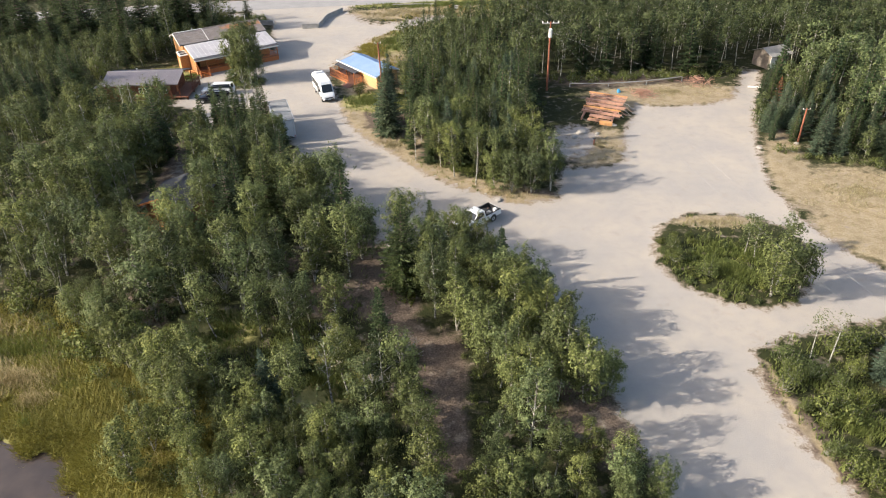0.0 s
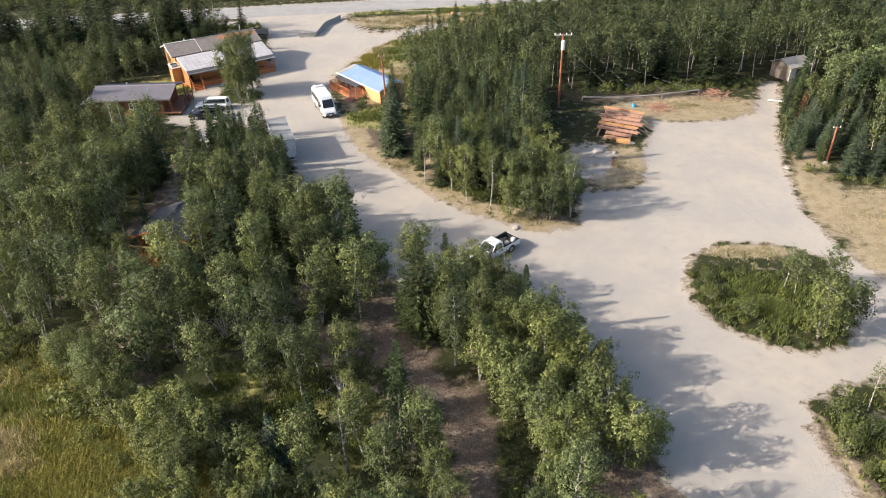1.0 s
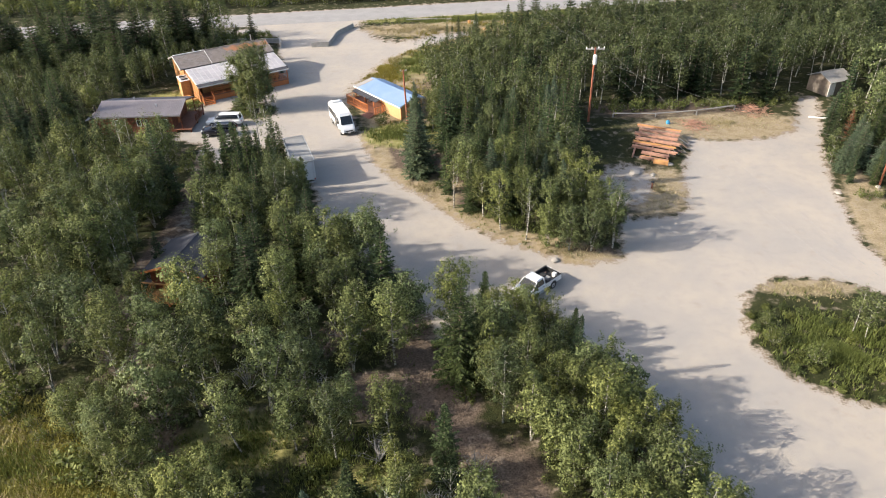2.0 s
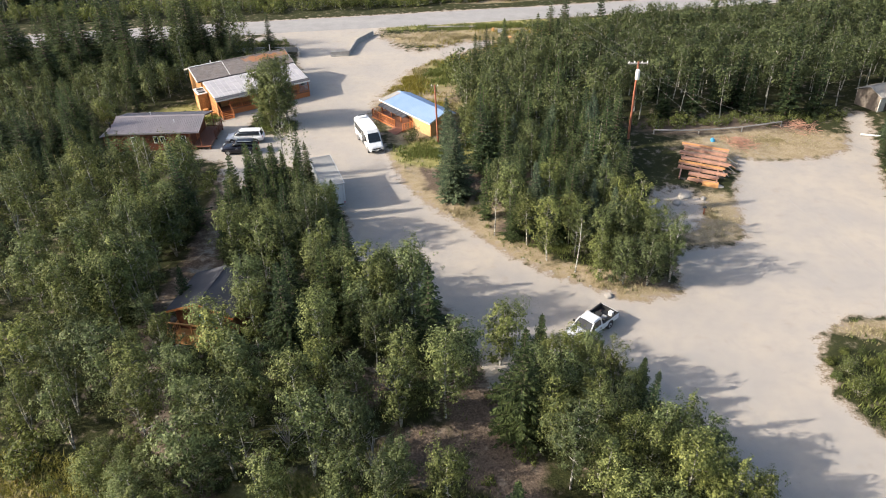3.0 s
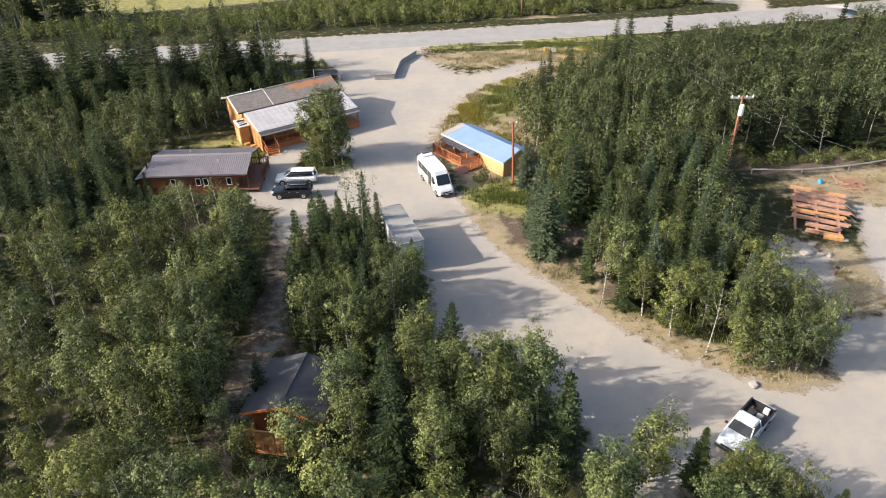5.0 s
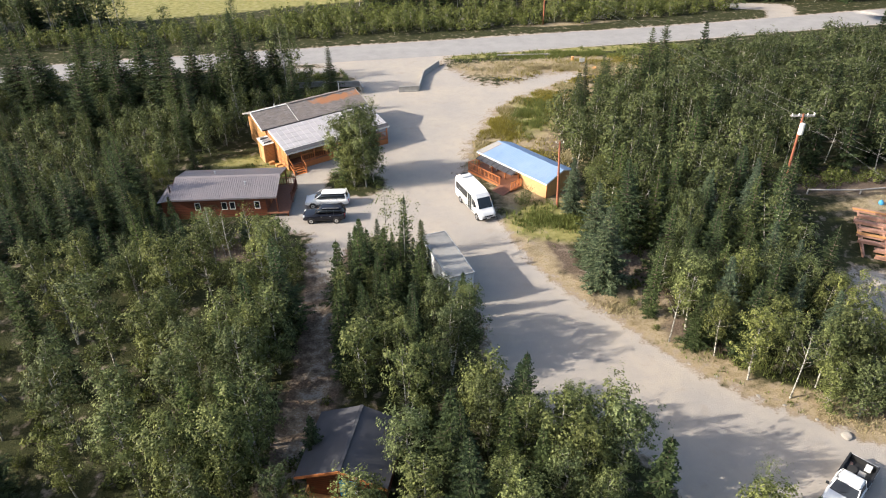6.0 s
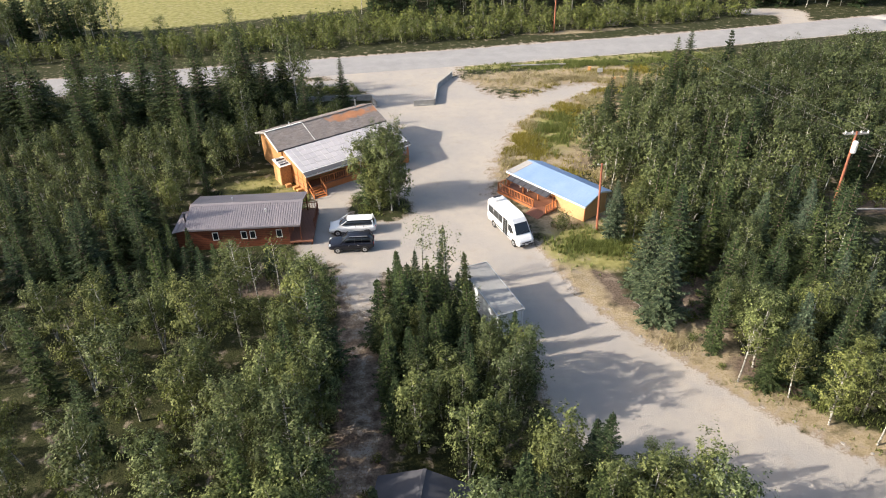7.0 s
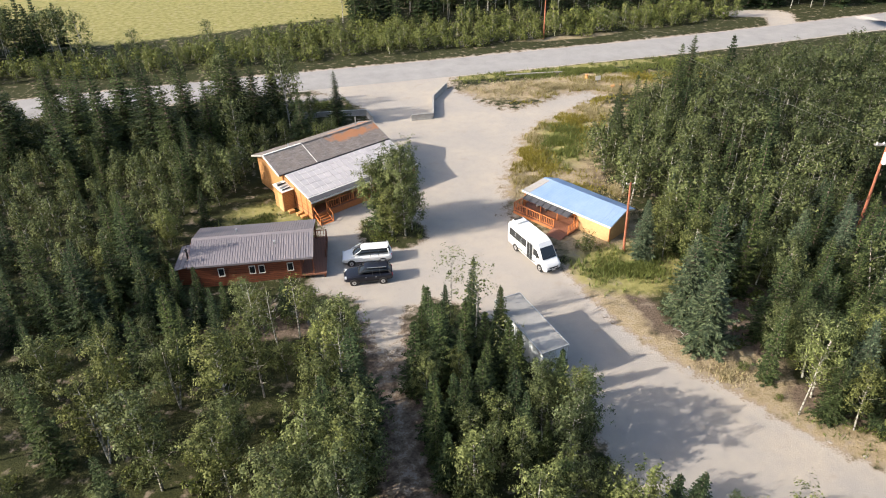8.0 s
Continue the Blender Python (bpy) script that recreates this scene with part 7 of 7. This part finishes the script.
for i, (x, y, r) in enumerate([(3.8, 69.8, 0.36), (20.5, 90.4, 0.42), (15.8, 88.2, 0.6), (14.6, 86.8, 0.45), (17.9, 87.6, 0.35), (-1.0, 73.9, 0.15), (0.6, 72.9, 0.13), (-3.5, 76.1, 0.16), (-5.2, 77.6, 0.13), (2.4, 71.4, 0.12),
                               (24.5, 33.6, 0.2), (37.5, 82.4, 0.35), (42.6, 83.6, 0.3), (-10.6, 84.5, 0.14), (-12.2, 86.4, 0.13)]):
    boulder(x, y, r, 100 + i)


def tarp_bundle():
    bm = bmesh.new()
    bmesh.ops.create_icosphere(bm, subdivisions=2, radius=0.3)
    for v in bm.verts:
        v.co *= 1 + 0.35 * noise.noise(v.co * 2.6)
        v.co.z = max(v.co.z * 1.3, -0.4)
    o = tagged(link_mesh("tarpaulin_bundle", bm, TARP), "crumpled blue tarpaulin bundle beside the brush pile", "tarpaulin")
    o.matrix_world = Matrix.Translation((23.6, 102.6, 0.35))


tarp_bundle()


def brush_pile(x, y, r, n, seed, mat, label):
    rng = random.Random(seed)
    bm = bmesh.new()
    for _ in range(n):
        a = rng.uniform(0, 6.28)
        d = rng.uniform(0, r)
        p = Vector((math.cos(a) * d, math.sin(a) * d, rng.uniform(0.05, 0.7) * (1 - d / r)))
        w = rng.uniform(0, 6.28)
        q = p + Vector((math.cos(w), math.sin(w), rng.uniform(-0.25, 0.35))) * rng.uniform(0.5, 1.5)
        q.z = max(q.z, 0.03)
        add_tube(bm, [p, p.lerp(q, 0.5) + Vector((0, 0, 0.06)), q], [0.03, 0.024, 0.01], 4)
    o = tagged(link_mesh("brushwood", bm, mat), label, "brushwood", kind="stuff")
    o.matrix_world = Matrix.Translation((x, y, 0.08))


brush_pile(27.0, 102.0, 2.0, 160, 3, PLANK, "heap of cut reddish branches at the clearing's edge")
brush_pile(36.5, 106.8, 2.6, 140, 4, PLANK, "scattered cut branches and roots on bare soil")
brush_pile(-10.2, 90.6, 1.4, 60, 6, GREY_WOOD, "small heap of grey branches under the trees")


def stump_post(x, y):
    t = thing("marker_post", Matrix.Translation((x, y, 0)), "short dark post with a flat top on the dry verge", "post")
    part("post", tube([(0, 0, -0.1), (0, 0, 0.85)], [0.09, 0.08], 8), POLE_WOOD, t)
    part("top", tube([(0, 0, 0.85), (0, 0, 0.93)], [0.22, 0.20], 12), BLACK, t)


stump_post(16.9, 84.3)


def tree_stump(x, y, r, h):
    bm = tube([(0, 0, -0.1), (0, 0, 0.1), (0, 0, h)], [r * 1.35, r * 1.05, r], 10)
    o = tagged(link_mesh("tree_stump", bm, FRESH), "pale cut tree stump in dry grass by the road", "stump", "stumps by the road")
    o.matrix_world = Matrix.Translation((x, y, 0.08))


for x, y, r, h in ((-2.3, 154.9, 0.28, 0.7), (0.6, 149.9, 0.35, 0.45), (2.0, 150.3, 0.3, 0.4)):
    tree_stump(x, y, r, h)


def small_sign():
    t = thing("verge_sign", on_plan(-1.1, 152.5, 8), "small pale board sign on a post in the dry grass", "sign")
    part("post", box(-0.05, 0.05, 0.0, 0.1, -0.1, 1.3), GREY_WOOD, t)
    part("board", box(-0.45, 0.45, -0.04, -0.002, 0.6, 1.3), TRIM_WHITE, t)


small_sign()
tagged(link_mesh("guard_log", tube([(-15.2, 158.2, 0.28), (-10.3, 158.3, 0.26), (-5.5, 158.2, 0.28)], [0.13, 0.14, 0.11], 8), GREY_WOOD), "long grey log lying along the road verge", "log")


def dead_shrub(x, y, h, seed):
    """A bare, leafless shrub of many grey twigs."""
    rng = random.Random(seed)
    bm = bmesh.new()
    for i in range(16):
        a, e = i * 2.4 + rng.uniform(-0.4, 0.4), rng.uniform(0.35, 1.0)
        tip = Vector((math.cos(a) * (1.1 - e) * h * 0.9, math.sin(a) * (1.1 - e) * h * 0.9, h * e))
        mid = tip * 0.55 + Vector((rng.uniform(-0.12, 0.12), rng.uniform(-0.12, 0.12), 0))
        add_tube(bm, [Vector((0, 0, -0.05)), mid, tip], [0.045, 0.028, 0.008], 4)
        for _ in range(3):
            p = mid.lerp(tip, rng.uniform(0.1, 0.8))
            q = p + Vector((rng.uniform(-1, 1), rng.uniform(-1, 1), rng.uniform(0.1, 0.9))) * 0.3 * h
            add_tube(bm, [p, p.lerp(q, 0.5), q], [0.018, 0.012, 0.005], 3)
    o = tagged(link_mesh("dead_shrub", bm, GREY_WOOD), "leafless grey shrub among the aspens", "shrub", "dead shrubs in the wood")
    o.matrix_world = Matrix.Translation((x, y, float(ground_z(x, y)) - 0.02))


for i, (x, y, h) in enumerate(((-16.2, 50.6, 3.4), (-18.6, 53.2, 3.0), (-11.6, 45.4, 2.6), (-7.4, 40.6, 2.8), (-15.0, 57.6, 3.2), (-22.4, 52.6, 3.0), (-5.0, 43.8, 2.4))):
    dead_shrub(x, y, h, 300 + i)


# ---- grass ----
def grass(name, label, seed, patches, mat, lean=0.3, even=False):
    """Tufts of blades scattered over round patches (x, y, rx, ry, tufts, height)."""
    rng = np.random.default_rng(seed)
    vs = []
    for cx, cy, rx, ry, n, h in patches:
        a, d = rng.uniform(0, 6.283, n), np.sqrt(rng.uniform(0, 1, n)) if even else np.abs(rng.normal(0, 0.55, n))
        x, y = cx + np.cos(a) * d * rx, cy + np.sin(a) * d * ry
        i = np.clip(((y - RY) / RSTEP).astype(int), 0, BARE.shape[0] - 1)
        j = np.clip(((x - RX) / RSTEP).astype(int), 0, BARE.shape[1] - 1)
        ok = ~BARE[i, j] if not even else sd_poly(x, y, POND) > -0.3 + 0.5 * np.sin(x * 2.3 + y)
        if not even:
            ok &= np.sin(x * 1.1 + 1.3 * np.sin(y * 0.9)) + np.sin(y * 1.4 + x * 0.5) > rng.uniform(-1.6, 1.0, n)
        for bx, by, ex, ey in KEEP[:6]:
            ok &= ~((np.abs(x - bx) < ex * 0.8) & (np.abs(y - by) < ey * 0.8))
        x, y = x[ok], y[ok]
        k = 5
        m = len(x) * k
        bx, by = np.repeat(x, k) + rng.normal(0, 0.14, m), np.repeat(y, k) + rng.normal(0, 0.14, m)
        bz = np.repeat(ground_z(x, y), k)
        w = rng.uniform(0, 6.283, m)
        hh = h * rng.uniform(0.35, 1.0, m)
        ln = lean * hh * rng.uniform(0.3, 1.6, m)
        wd = 0.035 + 0.03 * rng.uniform(0, 1, m)
        v = np.zeros((m, 3, 3))
        v[:, 0] = np.stack([bx - np.sin(w) * wd, by + np.cos(w) * wd, bz - 0.03], -1)
        v[:, 1] = np.stack([bx + np.sin(w) * wd, by - np.cos(w) * wd, bz - 0.03], -1)
        v[:, 2] = np.stack([bx + np.cos(w) * ln, by + np.sin(w) * ln, bz + hh], -1)
        vs.append(v.reshape(-1, 3))
    v = np.concatenate(vs)
    me = mesh_from(name, v, np.arange(len(v)).reshape(-1, 3), [mat])
    return tagged(new(name, me), label, "grass", kind="stuff")


grass("marsh_grass", "tall yellow-green marsh grass round the pond", 1, [(-33, 37.5, 9, 6, 7000, 0.5), (-25, 34, 8, 8, 9000, 0.6), (-41, 46, 9, 6, 3000, 0.4), (-23, 29, 6, 6, 3000, 0.6)], MARSH, 1.0, True)
grass("green_marsh_grass", "green grass between the marsh and the wood", 5, [(-38, 44.5, 7, 3, 2600, 0.55), (-31, 40.5, 5, 2.5, 1800, 0.35), (-24, 37, 3, 4, 1200, 0.6), (-27.5, 32, 3, 4, 700, 0.6), (-33, 36.5, 5, 2, 900, 0.5)], GRASS, 0.5)
grass("marsh_straw", "flattened pale straw in the marsh", 6, [(-36.3, 41.3, 3.2, 1.5, 2200, 0.6), (-34.4, 38.9, 2.5, 1.1, 900, 0.6), (-43, 48, 4, 2, 1500, 0.5), (-22, 33.3, 1.2, 1.0, 250, 0.5)], DRY, 0.9)
grass("yellow_meadow_grass", "long yellow-green grass in the meadow behind the shed", 8, [(-17.5, 126, 4, 8, 3000, 0.55), (-9, 137, 6, 6, 2600, 0.55), (-14, 117, 4, 6, 1500, 0.45), (-6, 146, 8, 4, 1500, 0.5), (6, 153.5, 14, 3, 2200, 0.5)], MARSH, 0.6)
grass("dry_verge_grass", "tufts of straw-coloured dry grass on the verges", 2, [(44, 70, 8, 7, 1500, 0.2), (-8, 151.5, 14, 3.5, 3600, 0.5), (-18.8, 121, 2.6, 8, 1500, 0.45), (-15, 133, 4.5, 7, 1600, 0.45), (-6, 140, 5, 4, 1500, 0.5), (2, 150, 6, 4, 1300, 0.5), (-9, 116, 3, 8, 700, 0.35), (32, 103, 9, 3, 900, 0.2), (17.5, 84, 3, 5, 500, 0.22),
                                                                               (3, 71, 9, 1.6, 600, 0.22), (26, 64.3, 6, 1.6, 350, 0.25), (-38, 43, 7, 4, 900, 0.5), (-9.5, 85, 3, 2, 260, 0.3)], DRY, 0.8)
grass("green_verge_grass", "rough green grass growing in tufts", 3, [(-50.5, 114.3, 4, 3.4, 900, 0.4), (-12.8, 100.8, 5.5, 3.2, 2200, 0.6), (-12, 41, 4.5, 4, 1500, 0.45), (-22, 47, 4.5, 3.5, 1200, 0.45), (-12.6, 130.5, 2.6, 5.5, 2600, 0.7), (-10.5, 134, 3, 4, 900, 0.6), (0, 157.5, 20, 1.8, 2600, 0.5), (16, 160.5, 8, 2.5, 1200, 0.6), (-36, 110.6, 3, 2.4, 500, 0.4), (-15, 45, 10, 12, 2600, 0.4), (-8, 36, 4, 7, 900, 0.4),
                                                                   (5, 42, 5, 12, 900, 0.35), (27.5, 36, 3.5, 9, 2600, 0.5), (25.5, 56.5, 5.5, 5, 4200, 0.55), (0, 78, 8, 6, 700, 0.4), (-46, 113.5, 2, 1.6, 250, 0.4), (-5, 159, 24, 2, 1500, 0.5), (-46, 149.5, 6, 2, 500, 0.5)], GRASS, 0.4)
